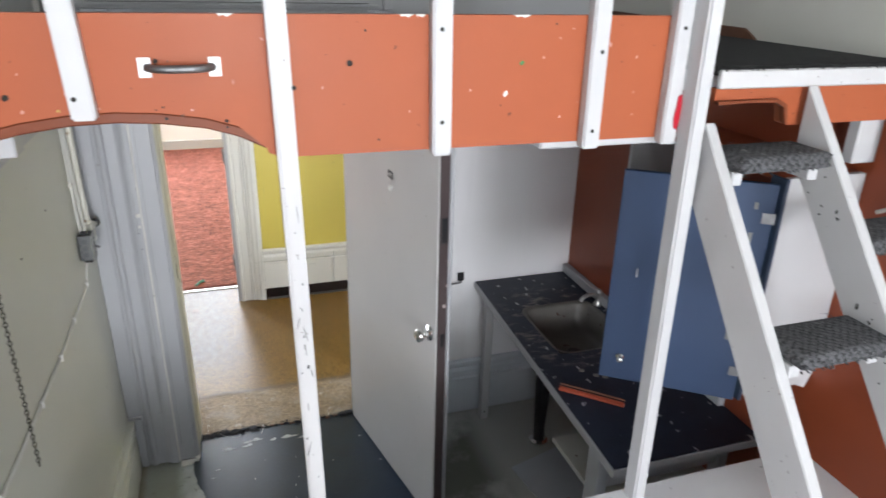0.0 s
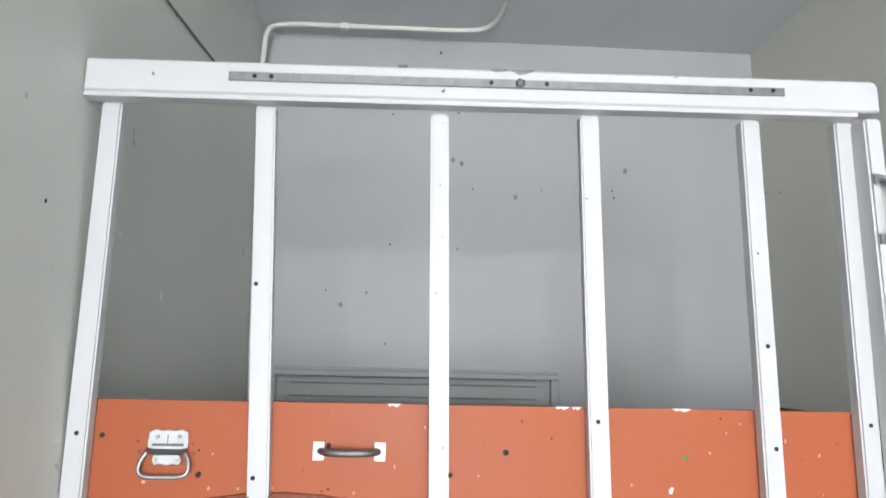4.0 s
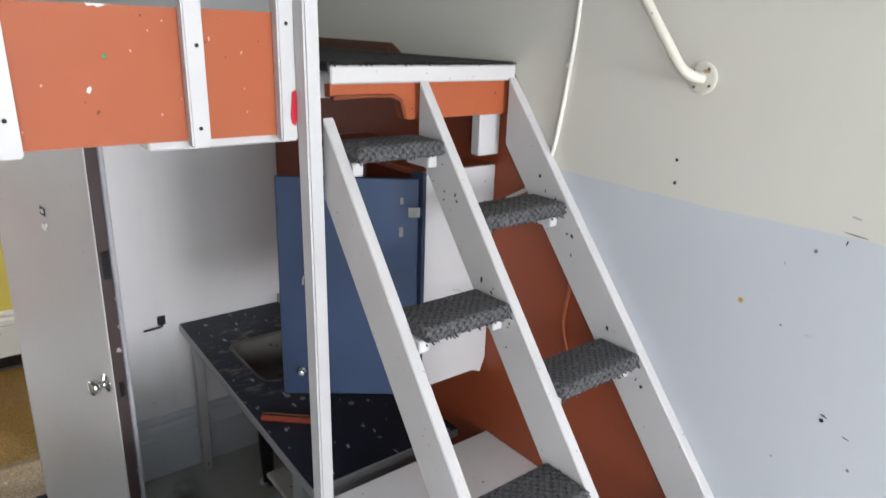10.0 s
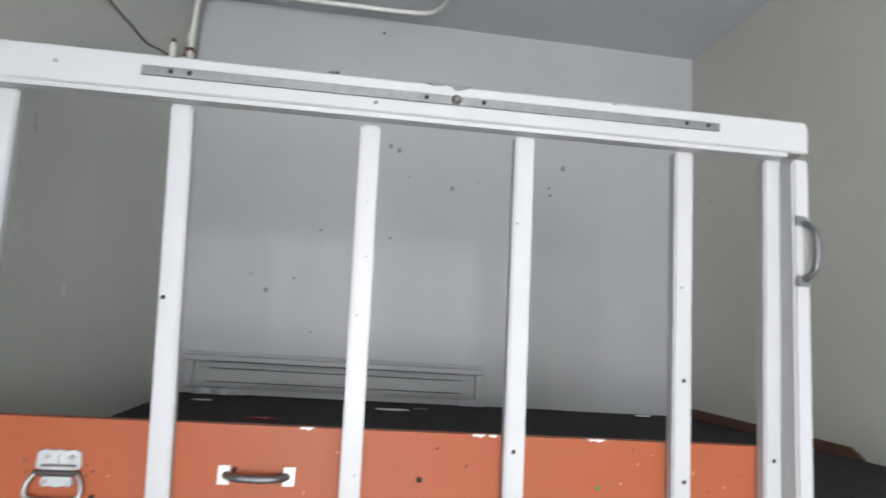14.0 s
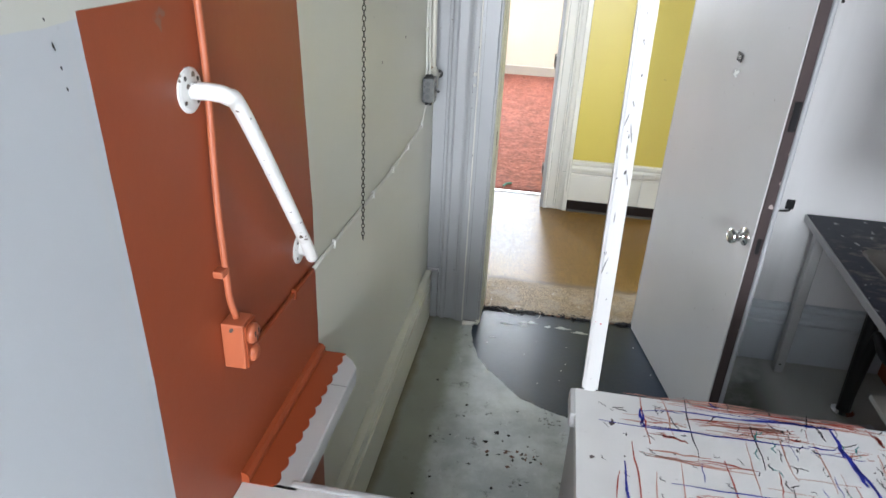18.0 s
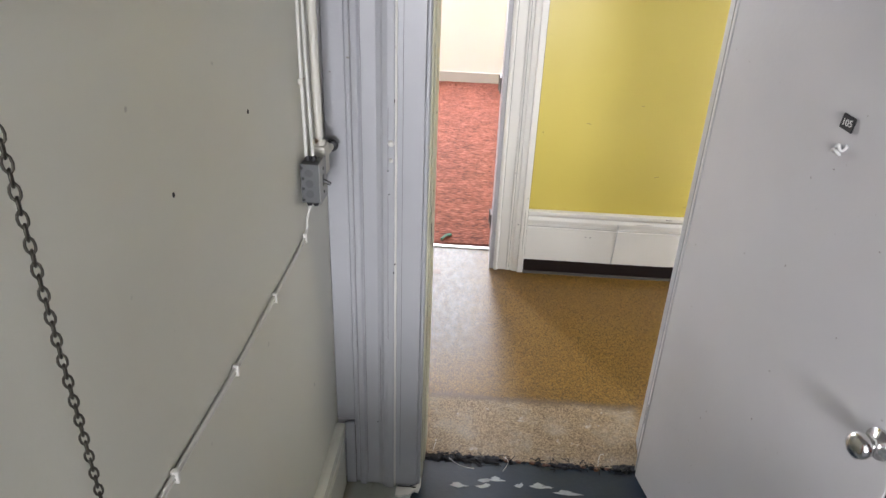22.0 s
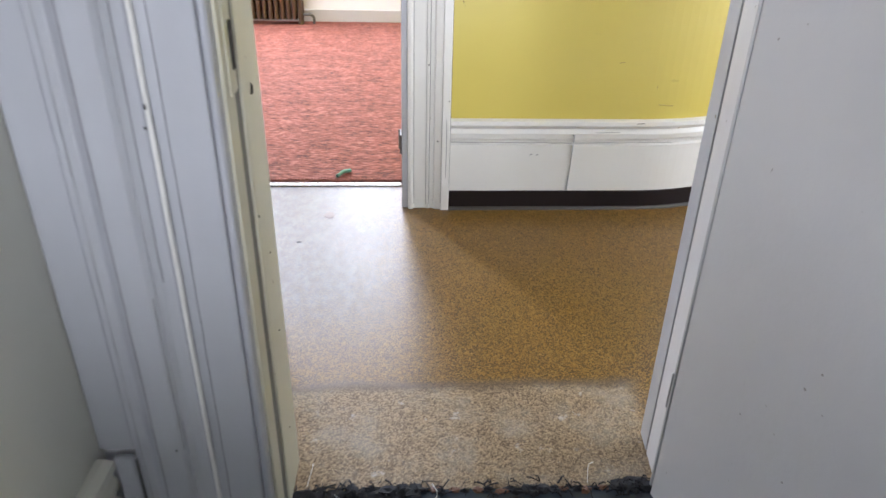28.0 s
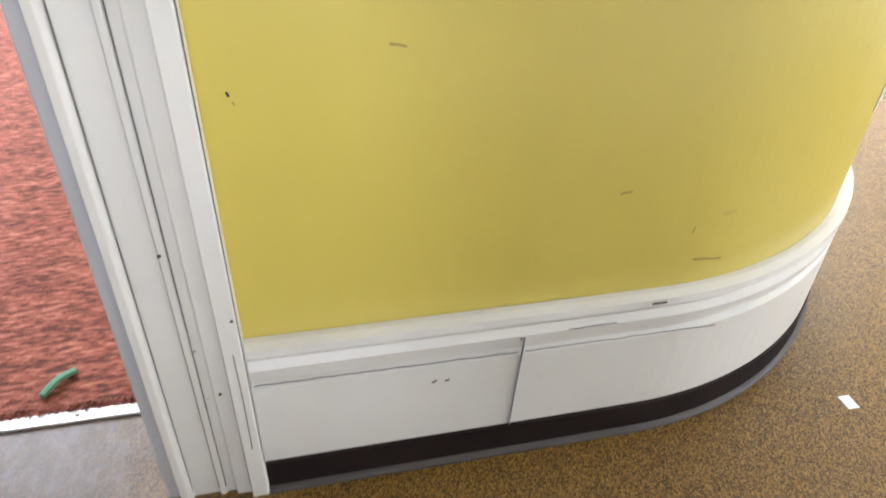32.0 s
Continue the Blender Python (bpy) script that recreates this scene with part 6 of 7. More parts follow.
def worktop():
    bm = bmesh.new()
    edge = lambda y: 1.772 + (1.716 - 1.772) * (-y / 1.495)
    outer = [(edge(0), -0.004), (ROOM_W - 0.003, -0.004), (ROOM_W - 0.003, -1.495), (edge(-1.495), -1.495)]
    x0, x1, y0, y1 = SB
    inner = [(x0, y1), (x1, y1), (x1, y0), (x0, y0)]
    rows = []
    for z in (DZ, DZ - 0.03):
        rows.append(([bm.verts.new((*p, z)) for p in outer], [bm.verts.new((*p, z)) for p in inner]))
    (o0, i0), (o1, i1) = rows
    for k in range(4):
        j = (k + 1) % 4
        bm.faces.new((o0[k], o0[j], i0[j], i0[k]))
        bm.faces.new((o1[k], i1[k], i1[j], o1[j]))
        bm.faces.new((o0[k], o1[k], o1[j], o0[j]))
        bm.faces.new((i0[k], i0[j], i1[j], i1[k]))
    part("top", bm, M["worktop"], desk)
    bm = prism([(edge(0) - 0.008, -0.004), (edge(0) - 0.001, -0.004), (edge(-1.495) - 0.001, -1.496), (edge(-1.495) - 0.008, -1.503)], "z", DZ - 0.032, DZ - 0.003)
    part("edge_strip", bm, M["trim"], desk, "pale painted edge strip")
    part("front_strip", box((1.709, -1.503, DZ - 0.032), (ROOM_W - 0.003, -1.4965, DZ - 0.003), 0.001), M["trim"], desk, "pale painted edge strip")
    # the bowl: nested rounded rectangles
    cx, cy, hx, hy = (x0 + x1) / 2, (y0 + y1) / 2, (x1 - x0) / 2, (y1 - y0) / 2
    bm = bmesh.new()
    rings = []
    for grow, z, rad in ((0.012, DZ + 0.003, 0.07), (0.0, DZ + 0.002, 0.065), (-0.008, DZ - 0.01, 0.06), (-0.02, DZ - 0.11, 0.06), (-0.05, DZ - 0.14, 0.07), (-0.12, DZ - 0.146, 0.04)):
        ring = []
        for q, (sx, sy) in enumerate(((1, 1), (-1, 1), (-1, -1), (1, -1))):
            for k in range(5):
                a = math.pi / 2 * (q + k / 4)
                ring.append(bm.verts.new((cx + sx * (hx + grow - rad) + rad * math.cos(a), cy + sy * (hy + grow - rad) + rad * math.sin(a), z)))
        rings.append(ring)
    for a, b in zip(rings, rings[1:]):
        for k in range(20):
            bm.faces.new((a[k], a[(k + 1) % 20], b[(k + 1) % 20], b[k]))
    bm.faces.new(rings[-1])
    bowl = part("sink_bowl", bm, M["sink"], desk, "stained stainless steel bowl", True)
    part("drain", turned([(0.045, 0), (0.042, 0.003), (0.028, 0.0035), (0.025, -0.004)], (cx - 0.02, cy - 0.06, DZ - 0.147), (0, 0, 1), 20), M["dark_steel"], bowl)
    part("splash_back", box((ROOM_W - 0.035, -1.30, DZ + 0.001), (ROOM_W - 0.002, -0.005, DZ + 0.05), 0.004), M["trim"], desk, "pale painted upstand")
    leg = part("leg", box((1.79, -0.13, 0.0), (1.835, -0.085, DZ - 0.031), 0.004), M["white"], desk)
    part("screw", disc((1.81, -0.1305, 0.05), (0, -1, 0), 0.006, 0.002, 8), M["dark_steel"], leg)
    part("leg", box((1.735, -1.38, 0.0), (1.78, -1.30, DZ - 0.031), 0.004), M["trim"], desk)
    part("leg", box((2.26, -1.38, 0.0), (2.305, -1.33, DZ - 0.031), 0.004), M["trim"], desk)
    part("cross_rail", box((1.781, -1.375, 0.60), (2.259, -1.345, 0.66), 0.004), M["trim"], desk)
    part("shelf", box((1.785, -1.34, 0.48), (2.29, -0.95, 0.50), 0.003), M["cream_edge"], desk)


worktop()
tap = thing("tap", (2.27, -0.42, DZ), "small worn chrome tap behind the sink", "tap")
part("body", turned([(0.022, 0.001), (0.02, 0.01), (0.013, 0.02), (0.012, 0.06), (0.017, 0.065), (0.017, 0.085), (0.006, 0.09)], (2.262, -0.42, DZ), (0, 0, 1), 16), M["worn_steel"], tap, smooth=True)
part("spout", tube(smooth_path([(2.262, -0.42, DZ + 0.045), (2.22, -0.43, DZ + 0.07), (2.17, -0.44, DZ + 0.066), (2.155, -0.443, DZ + 0.045)]), 0.009, 10), M["worn_steel"], tap, smooth=True)
part("lever", tube([(2.262, -0.42, DZ + 0.088), (2.235, -0.455, DZ + 0.10)], 0.006, 8), M["worn_steel"], tap)
trap = thing("drain_pipe", (2.04, -0.5, 0), "black plastic waste pipe under the sink", "pipe")
part("pipe", tube(smooth_path([(2.035, -0.635, DZ - 0.14), (2.035, -0.635, 0.50), (2.03, -0.60, 0.42), (2.02, -0.52, 0.42), (2.02, -0.46, 0.45), (2.02, -0.43, 0.40), (2.026, -0.385, 0.03)], 6), 0.024, 12), M["black"], trap, smooth=True)
part("upright_pipe", tube([(1.99, -0.41, 0.62), (2.026, -0.385, 0.02)], 0.03, 12), M["black"], trap)
part("floor_collar", turned([(0.05, 0.0), (0.05, 0.012), (0.036, 0.022)], (2.026, -0.385, 0.0), (0, 0, 1), 16), M["chrome"], trap)
for z in (0.42, 0.60):
    part("coupling", turned([(0.034, 0), (0.038, 0.006), (0.038, 0.03), (0.034, 0.036)], (2.035, -0.635, z + 0.06), (0, 0, 1), 14), M["black"], trap)
level = thing("plastic_bar", (1.83, -1.12, DZ), "red-brown plastic bar lying on the worktop", "tool")
a, b = Vector((1.745, -1.035, DZ + 0.012)), Vector((1.93, -1.205, DZ + 0.012))
part("bar", tube([a, a + (b - a) * 0.02, b - (b - a) * 0.02, b], 0.0105, 6), M["red_plastic"], level)
part("groove", tube([a + Vector((0.01, 0.012, 0.011)), b + Vector((0.01, 0.012, 0.011))], 0.004, 6), M["brown"], level)
for x, y in ((1.94, -0.98), (1.97, -1.0), (1.90, -0.93), (2.08, -1.12)):
    bm = disc((x, y, DZ), (0, 0, 1), 0.012, 0.003, 9)
    solid("paint_crumb", bm, M["smudge"], "dried pale paint crumb on the worktop", "scrap", "crumbs on the worktop")
patch = thing("floor_patch_board", (1.9, -0.55, 0), "pale square board lying on the floor", "board")
part("board", prism([(1.80, -0.55), (2.12, -0.46), (2.2, -0.80), (1.86, -0.92)], "z", 0.0005, 0.008), M["lilac_base"], patch)

# ---- the wall cupboard with its blue door ----
cup = thing("wall_cupboard", (2.2, -1.2, 1.1), "white wall cupboard with an open dark blue door", "cupboard")
CU = (2.045, ROOM_W - 0.003, -1.625, -0.85, 1.10, 1.815)
x0, x1, y0, y1, z0, z1 = CU
part("near_side", prism([(x0, z0 + 0.03), (x0 + 0.18, z0 + 0.03), (x1 - 0.02, z0), (x1, z0 + 0.05), (x1, z1), (x0, z1)], "y", y0, y0 + 0.018), M["white"], cup)
part("far_side", box((x0, y1 - 0.018, z0), (x1, y1, z1), 0.002), M["white"], cup)
part("bottom", box((x0, y0 + 0.019, z0), (x1, y1 - 0.019, z0 + 0.018), 0.002), M["white"], cup)
part("top", box((x0, y0 + 0.019, z1 - 0.018), (x1, y1 - 0.019, z1), 0.002), M["rust"], cup, "rust painted top")
part("shelf", box((x0 + 0.03, y0 + 0.02, 1.45), (x1, y1 - 0.02, 1.468), 0.002), M["white"], cup)
part("front_stile", box((x0 - 0.014, y0 - 0.004, z0), (x0 - 0.001, y0 + 0.055, z1), 0.002), M["navy"], cup, "dark navy front stile")


def blue_door():
    A, B = Vector((1.690, -1.370, 0)), Vector((2.028, -1.612, 0))
    d = (B - A).normalized()
    n = Vector((d.y, -d.x, 0))
    L = (B - A).length

    def slab(a0, a1, t0, t1, lo, hi, bevel=0.002):
        bm = bmesh.new()
        v = [bm.verts.new(A + d * a + n * t + Vector((0, 0, z))) for a in (a0, a1) for t in (t0, t1) for z in (lo, hi)]
        for q in ((0, 1, 3, 2), (4, 6, 7, 5), (0, 4, 5, 1), (2, 3, 7, 6), (0, 2, 6, 4), (1, 5, 7, 3)):
            bm.faces.new([v[i] for i in q])
        bmesh.ops.recalc_face_normals(bm, faces=bm.faces[:])
        bmesh.ops.bevel(bm, geom=bm.edges[:], offset=bevel, segments=1, affect="EDGES")
        return bm

    leaf = part("door", slab(0, L, -0.018, 0.0, 1.092, 1.795), M["blue"], cup, "dark blue painted cupboard door")
    k = A + d * 0.06 + Vector((0, 0, 1.175))
    part("latch", turned([(0.014, 0.0005), (0.013, 0.004), (0.006, 0.006), (0.006, 0.014), (0.012, 0.018), (0.008, 0.024)], k, n, 14), M["chrome"], leaf, "small chrome latch", True)
    h = A + d * 0.075 + Vector((0, 0, 1.49))
    part("hook", tube(smooth_path([h, h + n * 0.012, h + n * 0.022 + Vector((0, 0, -0.008)), h + n * 0.020 + Vector((0, 0, -0.018)), h + n * 0.010 + Vector((0, 0, -0.016))]), 0.0025, 6), M["white"], leaf, "white screw hook")
    for z in (1.18, 1.68):
        part("hinge", slab(L - 0.03, L + 0.006, 0.0005, 0.003, z, z + 0.032, 0.001), M["strap"], leaf)
    for z, w in ((1.30, 0.05), (1.62, 0.03), (1.72, 0.02)):
        part("scrape", slab(L - 0.05 - w * 0.2, L - 0.044, 0.0005, 0.0012, z, z + w, 0.0003), M["smudge"], leaf)


blue_door()
hook = thing("wall_hook", (1.6, 0, 0.83), "black metal hook on a small square plate", "hook")
part("plate", box((1.668, -0.006, 0.815), (1.706, -0.001, 0.862), 0.002), M["black"], hook)
part("arm", tube(smooth_path([(1.69, -0.008, 0.82), (1.68, -0.02, 0.812), (1.64, -0.02, 0.808), (1.60, -0.018, 0.806)]), 0.004, 6), M["black"], hook)
for (x, z), mat in (((1.66, 1.72), "hole"), ((1.60, 1.90), "hole"), ((1.56, 1.70), "black")):
    part("nail_hole", disc((x, -0.0005, z), (0, -1, 0), 0.007, 0.003, 8), M[mat], wall_back)
robe = thing("coat_hook", (1.58, 0, 1.74), "small black coat hook on the wall", "hook")
part("hook", tube(smooth_path([(1.585, -0.001, 1.76), (1.588, -0.02, 1.755), (1.60, -0.03, 1.74), (1.602, -0.028, 1.722), (1.594, -0.016, 1.718)]), 0.006, 8), M["black"], robe)

# ---- switch box, conduits and cables on the left wall ----
sw = thing("switch_box", (0.03, -0.28, 1.28), "surface-mounted grey metal switch box, unpainted", "switch")
BOX_LO, BOX_HI, BOX_Y = 1.238, 1.340, -0.305
part("box", box((0.004, BOX_Y, BOX_LO), (0.050, -0.240, BOX_HI), 0.003, seg=2), M["grey_box"], sw)
part("cover", box((0.0505, BOX_Y - 0.002, BOX_LO - 0.003), (0.0535, -0.236, BOX_HI + 0.003), 0.0012), M["steel_dull"], sw, "dull grey cover plate")
for z in (1.262, 1.290, 1.318):
    part("knockout", turned([(0.0105, 0), (0.0105, 0.0012), (0.0085, 0.0016)], (0.026, BOX_Y - 0.0005, z), (0, -1, 0), 16), M["knock"], sw)
part("toggle_slot", box((0.0537, -0.279, 1.275), (0.0547, -0.267, 1.305)), M["black"], sw)
part("toggle", tube([(0.0545, -0.273, 1.288), (0.072, -0.273, 1.279)], 0.0048, 8), M["black"], sw, "black toggle lever")
for z in (1.258, 1.320):
    part("screw", disc((0.0536, -0.272, z), (1, 0, 0), 0.0045, 0.002, 8), M["black"], sw)
for x, z in ((0.010, 1.246), (0.010, 1.276), (0.010, 1.303), (0.008, 1.330)):
    part("screw", disc((x, BOX_Y - 0.0005, z), (0, -1, 0), 0.0038, 0.002, 8), M["black"], sw)
for z, up in ((BOX_HI + 0.0035, 1), (BOX_LO - 0.0035, -1)):
    for x in (0.018, 0.034):
        part("clamp", turned([(0.0085, 0), (0.0085, 0.005), (0.006, 0.012)], (x, -0.282, z), (0, 0, up), 8), M["black"], sw)
cond = thing("conduit_run", (0.02, -0.19, 1.3), "cream painted conduit running up to the loft", "conduit")
part("conduit", tube(smooth_path([(0.024, -0.18, 1.345), (0.024, -0.18, 1.40), (0.020, -0.17, 1.55), (0.018, -0.17, 1.86)]), 0.012, 12), M["pipe"], cond, smooth=True)
part("cable", tube(smooth_path([(0.016, -0.284, 1.352), (0.010, -0.262, 1.45), (0.008, -0.258, 1.60), (0.008, -0.256, 1.86)]), 0.0045, 8), M["cable"], cond, smooth=True)
part("cable", tube(smooth_path([(0.032, -0.282, 1.352), (0.018, -0.235, 1.44), (0.012, -0.225, 1.60), (0.010, -0.222, 1.86)]), 0.0045, 8), M["cable"], cond, smooth=True)
elbow = part("elbow", box((0.004, -0.205, 1.272), (0.044, -0.150, 1.352), 0.006, seg=2), M["pipe"], cond)
part("collar", turned([(0.017, 0.0), (0.017, 0.010), (0.013, 0.014)], (0.024, -0.18, 1.352), (0, 0, 1), 12), M["pipe"], elbow)
part("stub", tube([(0.024, -0.149, 1.305), (0.030, -0.06, 1.312)], 0.010, 10), M["pipe"], cond)
part("grommet", turned([(0.018, 0.0), (0.018, 0.008), (0.013, 0.014), (0.007, 0.015)], (0.031, -0.058, 1.312), (0.05, -1.0, 0), 14), M["black"], cond)
part("clip", box((0.001, -0.268, 1.525), (0.014, -0.248, 1.54), 0.002), M["pipe"], cond)
low = thing("wall_cable", (0.005, -1.0, 1.13), "twin cable clipped along the cream wall", "cable")
CAB = [(0.020, -0.282, 1.225), (0.008, -0.278, 1.18), (0.006, -0.31, 1.141), (0.006, -0.582, 1.129), (0.006, -0.838, 1.123), (0.006, -1.10, 1.128), (0.006, -1.37, 1.137), (0.006, -1.686, 1.147)]
part("cable", tube(smooth_path(CAB, 4), 0.0035, 8), M["cable"], low, smooth=True)
part("cable", tube(smooth_path([(x, y, z - 0.0075) for x, y, z in CAB[2:]], 4), 0.0035, 8), M["cable"], low, smooth=True)
part("painted_cable", tube(smooth_path([(0.006, -1.69, 1.145), (0.006, -1.82, 1.146), (0.006, -2.0, 1.15), (0.01, -2.06, 1.165), (0.015, -2.104, 1.19)], 4), 0.006, 8), M["rust"], low, "cable painted rust with the wall", True)
for y, z, m in ((-0.307, 1.140, "cable"), (-0.582, 1.125, "cable"), (-0.838, 1.119, "cable"), (-1.11, 1.124, "cable"), (-1.52, 1.138, "cable"), (-1.816, 1.146, "rust")):
    part("clip", box((0.001, y - 0.005, z - 0.013), (0.013, y + 0.005, z + 0.012), 0.003, seg=2), M[m], low)
up = thing("wall_conduit", (0.01, -2.1, 1.8), "thin conduit, white above and rust below", "conduit")
part("conduit", tube(smooth_path([(wx(z) + 0.009, y, z) for y, z in ((-2.20, CEIL - 0.002), (-2.17, 2.9), (-2.168, 2.45), (-2.115, 2.2), (-2.09, 2.0), (-2.085, 1.845))]), 0.0065, 10), M["cable"], up, smooth=True)
part("conduit_lower", tube(smooth_path([(wx(1.844) + 0.009, -2.085, 1.844), (wx(1.7) + 0.009, -2.09, 1.70), (wx(1.5) + 0.010, -2.115, 1.50), (0.011, -2.125, 1.36), (0.014, -2.128, 1.315), (0.022, -2.126, 1.274)]), 0.0065, 10), M["rust_light"], up, "conduit painted rust", True)
for y, z, m in ((-2.086, 1.85, "cable"), (-2.166, 2.42, "cable"), (-2.137, 1.37, "rust_light")):
    part("strap", box((wx(z) + 0.0, y - 0.012, z - 0.006), (wx(z) + 0.019, y + 0.012, z + 0.008), 0.003, seg=2), M[m], up)
ob_ = thing("outlet_box", (0.03, -2.2, 1.24), "old socket box painted rust orange", "socket")
part("box", box((0.001, -2.150, 1.176), (0.044, -2.102, 1.272), 0.004, seg=2), M["rust_light"], ob_)
cover = part("cover", box((0.0442, -2.148, 1.178), (0.049, -2.104, 1.270), 0.002), M["rust"], ob_)
part("socket", turned([(0.020, 0), (0.020, 0.006), (0.017, 0.010), (0.008, 0.011)], (0.049, -2.126, 1.245), (1, 0, 0), 20), M["rust_light"], cover, smooth=True)
part("switch_boss", turned([(0.017, 0), (0.017, 0.004), (0.012, 0.009)], (0.049, -2.126, 1.202), (1, 0, 0), 18), M["rust_light"], cover, smooth=True)
for dy, dz in ((-0.007, 0.003), (0.007, 0.003), (0.0, -0.009)):
    part("slot", box((0.0590, -2.126 + dy - 0.002, 1.245 + dz - 0.005), (0.0606, -2.126 + dy + 0.002, 1.245 + dz + 0.005)), M["hole"], cover)
for y, z, r in ((-2.264, 1.935, 0.0075), (-2.214, 1.924, 0.004), (-2.264, 1.865, 0.006), (-2.10, 1.93, 0.005), (-2.26, 2.04, 0.003), (-2.2, 2.3, 0.003), (-2.45, 2.35, 0.004), (-0.6, 1.55, 0.003), (-0.95, 1.52, 0.0028), (-1.8, 2.6, 0.003)):
    bm = disc((wx(z) + 0.0003, y, z), (1, 0, 0), r, 0.002, 9)
    for v in bm.verts:
        v.co.z = z + (v.co.z - z) * 1.5
    part("nail_hole", bm, M["hole"], wall_left)
for y, z, w, h in ((-2.405, 1.80, 0.003, 0.010), (-2.40, 1.775, 0.0025, 0.006), (-2.398, 1.75, 0.002, 0.005), (-2.41, 1.83, 0.002, 0.004)):
    flake(wall_left, wx(z) + 0.0008, y, z, w, h, M["hole"], out=1, tilt=0.3)
for y, z, w, h, key in ((-1.525, 3.287, 0.012, 0.022, "brown"), (-1.201, 3.313, 0.012, 0.020, "brown"), (-1.185, 2.49, 0.016, 0.035, "paper"), (-1.472, 2.605, 0.008, 0.010, "paper"), (-1.464, 2.321, 0.008, 0.010, "paper")):
    flake(wall_left, wx(z) + 0.0008, y, z, w, h, M[key], out=1, tilt=0.2)
pr = random.Random(21)
for k in range(16):
    y, z = -2.19 + pr.gauss(0, 0.05), 1.92 + pr.gauss(0, 0.05)
    if z > 1.85:
        flake(wall_left, wx(z) + 0.0008, y, z, pr.uniform(0.003, 0.009), pr.uniform(0.004, 0.014), M["paper"], out=1, tilt=pr.uniform(-1, 1))


# ---- the hanging chain ----
def hanging_chain():
    ch = thing("hanging_chain", (0.045, -1.335, 1.87), "dark steel chain hanging below the loft", "chain")
    ring = [(0.0042 * math.cos(t), 0, 0.0085 * math.sin(t)) for t in (2 * math.pi * k / 10 for k in range(10))]
    link = mesh_of("link", tube(ring, 0.0015, 5, closed=True), M["chain"], True)
    n = int((1.87 - 1.045) / 0.0132)
    for k in range(n):
        ob = new("link", link)
        ob.parent = ch
        ob.matrix_basis = Matrix.Translation((-0.02 * k / n, 0.035 * k / n, -0.0132 * (k + 0.5))) @ Matrix.Rotation(math.pi / 2 * (k % 2) + 0.5, 4, "Z")
    part("eye", tube([(0.045, -1.335, 1.868), (0.055, -1.335, 1.892)], 0.003, 6), M["chain"], ch)


hanging_chain()

# ---- above the loft ----
cc = thing("ceiling_conduit", (0.5, -0.2, CEIL), "white painted conduit looping across the ceiling", "conduit")
part("conduit", tube(smooth_path([(wx(2.2) + 0.02, -0.155, 2.14), (wx(2.9) + 0.02, -0.165, 2.9), (wx(3.5) + 0.02, -0.17, 3.5), (-0.052, -0.165, 3.70), (-0.048, -0.145, 3.82), (-0.010, -0.110, CEIL - 0.020), (0.11, -0.120, CEIL - 0.014), (0.25, -0.120, CEIL - 0.014), (0.60, -0.125, CEIL - 0.014), (0.90, -0.135, CEIL - 0.014), (0.99, -0.20, CEIL - 0.014), (1.02, -0.34, CEIL - 0.014), (1.032, -0.6, CEIL - 0.014), (1.036, -1.0, CEIL - 0.014), (1.04, -2.4, CEIL - 0.014), (1.04, -3.6, CEIL - 0.014)], 5), 0.0115, 10), M["cable"], cc, smooth=True)
for x, y in ((0.30, -0.116), (1.03, -0.60), (1.037, -1.5), (1.04, -2.6)):
    part("clip", box((x - 0.018, y - 0.018, CEIL - 0.03), (x + 0.018, y + 0.018, CEIL - 0.0005), 0.005, seg=2), M["cable"], cc)
part("coupling", turned([(0.016, 0), (0.016, 0.04)], (wx(3.6) + 0.02, -0.168, 3.60), (0, 0, 1), 12), M["cable"], cc)
part("clamp", box((wx(3.5), -0.19, 3.56), (wx(3.5) + 0.035, -0.15, 3.572), 0.003), M["brown"], cc)
wr = thing("loose_wire", (0.005, -0.9, 3.3), "thin loose wire clipped on the wall", "cable")
part("wire", tube(smooth_path([(wx(z) + 0.004, y, z) for y, z in ((-2.6, 3.19), (-2.1, 3.235), (-1.563, 3.285), (-1.2, 3.315), (-0.855, 3.346), (-0.7, 3.36), (-0.56, 3.40), (-0.44, 3.43))]), 0.0035, 6), M["smudge"], wr, smooth=True)
for y, z, h in ((-0.43, 3.395, 0.085), (-0.27, 3.43, 0.06)):
    plug = part("connector", turned([(0.006, 0), (0.013, 0.004), (0.014, h * 0.75), (0.010, h), (0.004, h + 0.006)], (wx(z) + 0.016, y, z), (0, 0, 1), 12), M["cable"], wr, "white wire connector", smooth=True)
    part("dark_tip", turned([(0.008, 0), (0.008, 0.012)], (wx(z) + 0.016, y, z + h + 0.006), (0, 0, 1), 8), M["brown"], plug)
part("jumper", tube(smooth_path([(wx(3.48) + 0.016, -0.43, 3.488), (wx(3.5) + 0.02, -0.36, 3.505), (wx(3.49) + 0.016, -0.27, 3.50)]), 0.0035, 6), M["cable"], wr, smooth=True)
rc = thing("power_cord", (ROOM_W, -1.9, 2.5), "white power cord fixed up the pale wall", "cable")
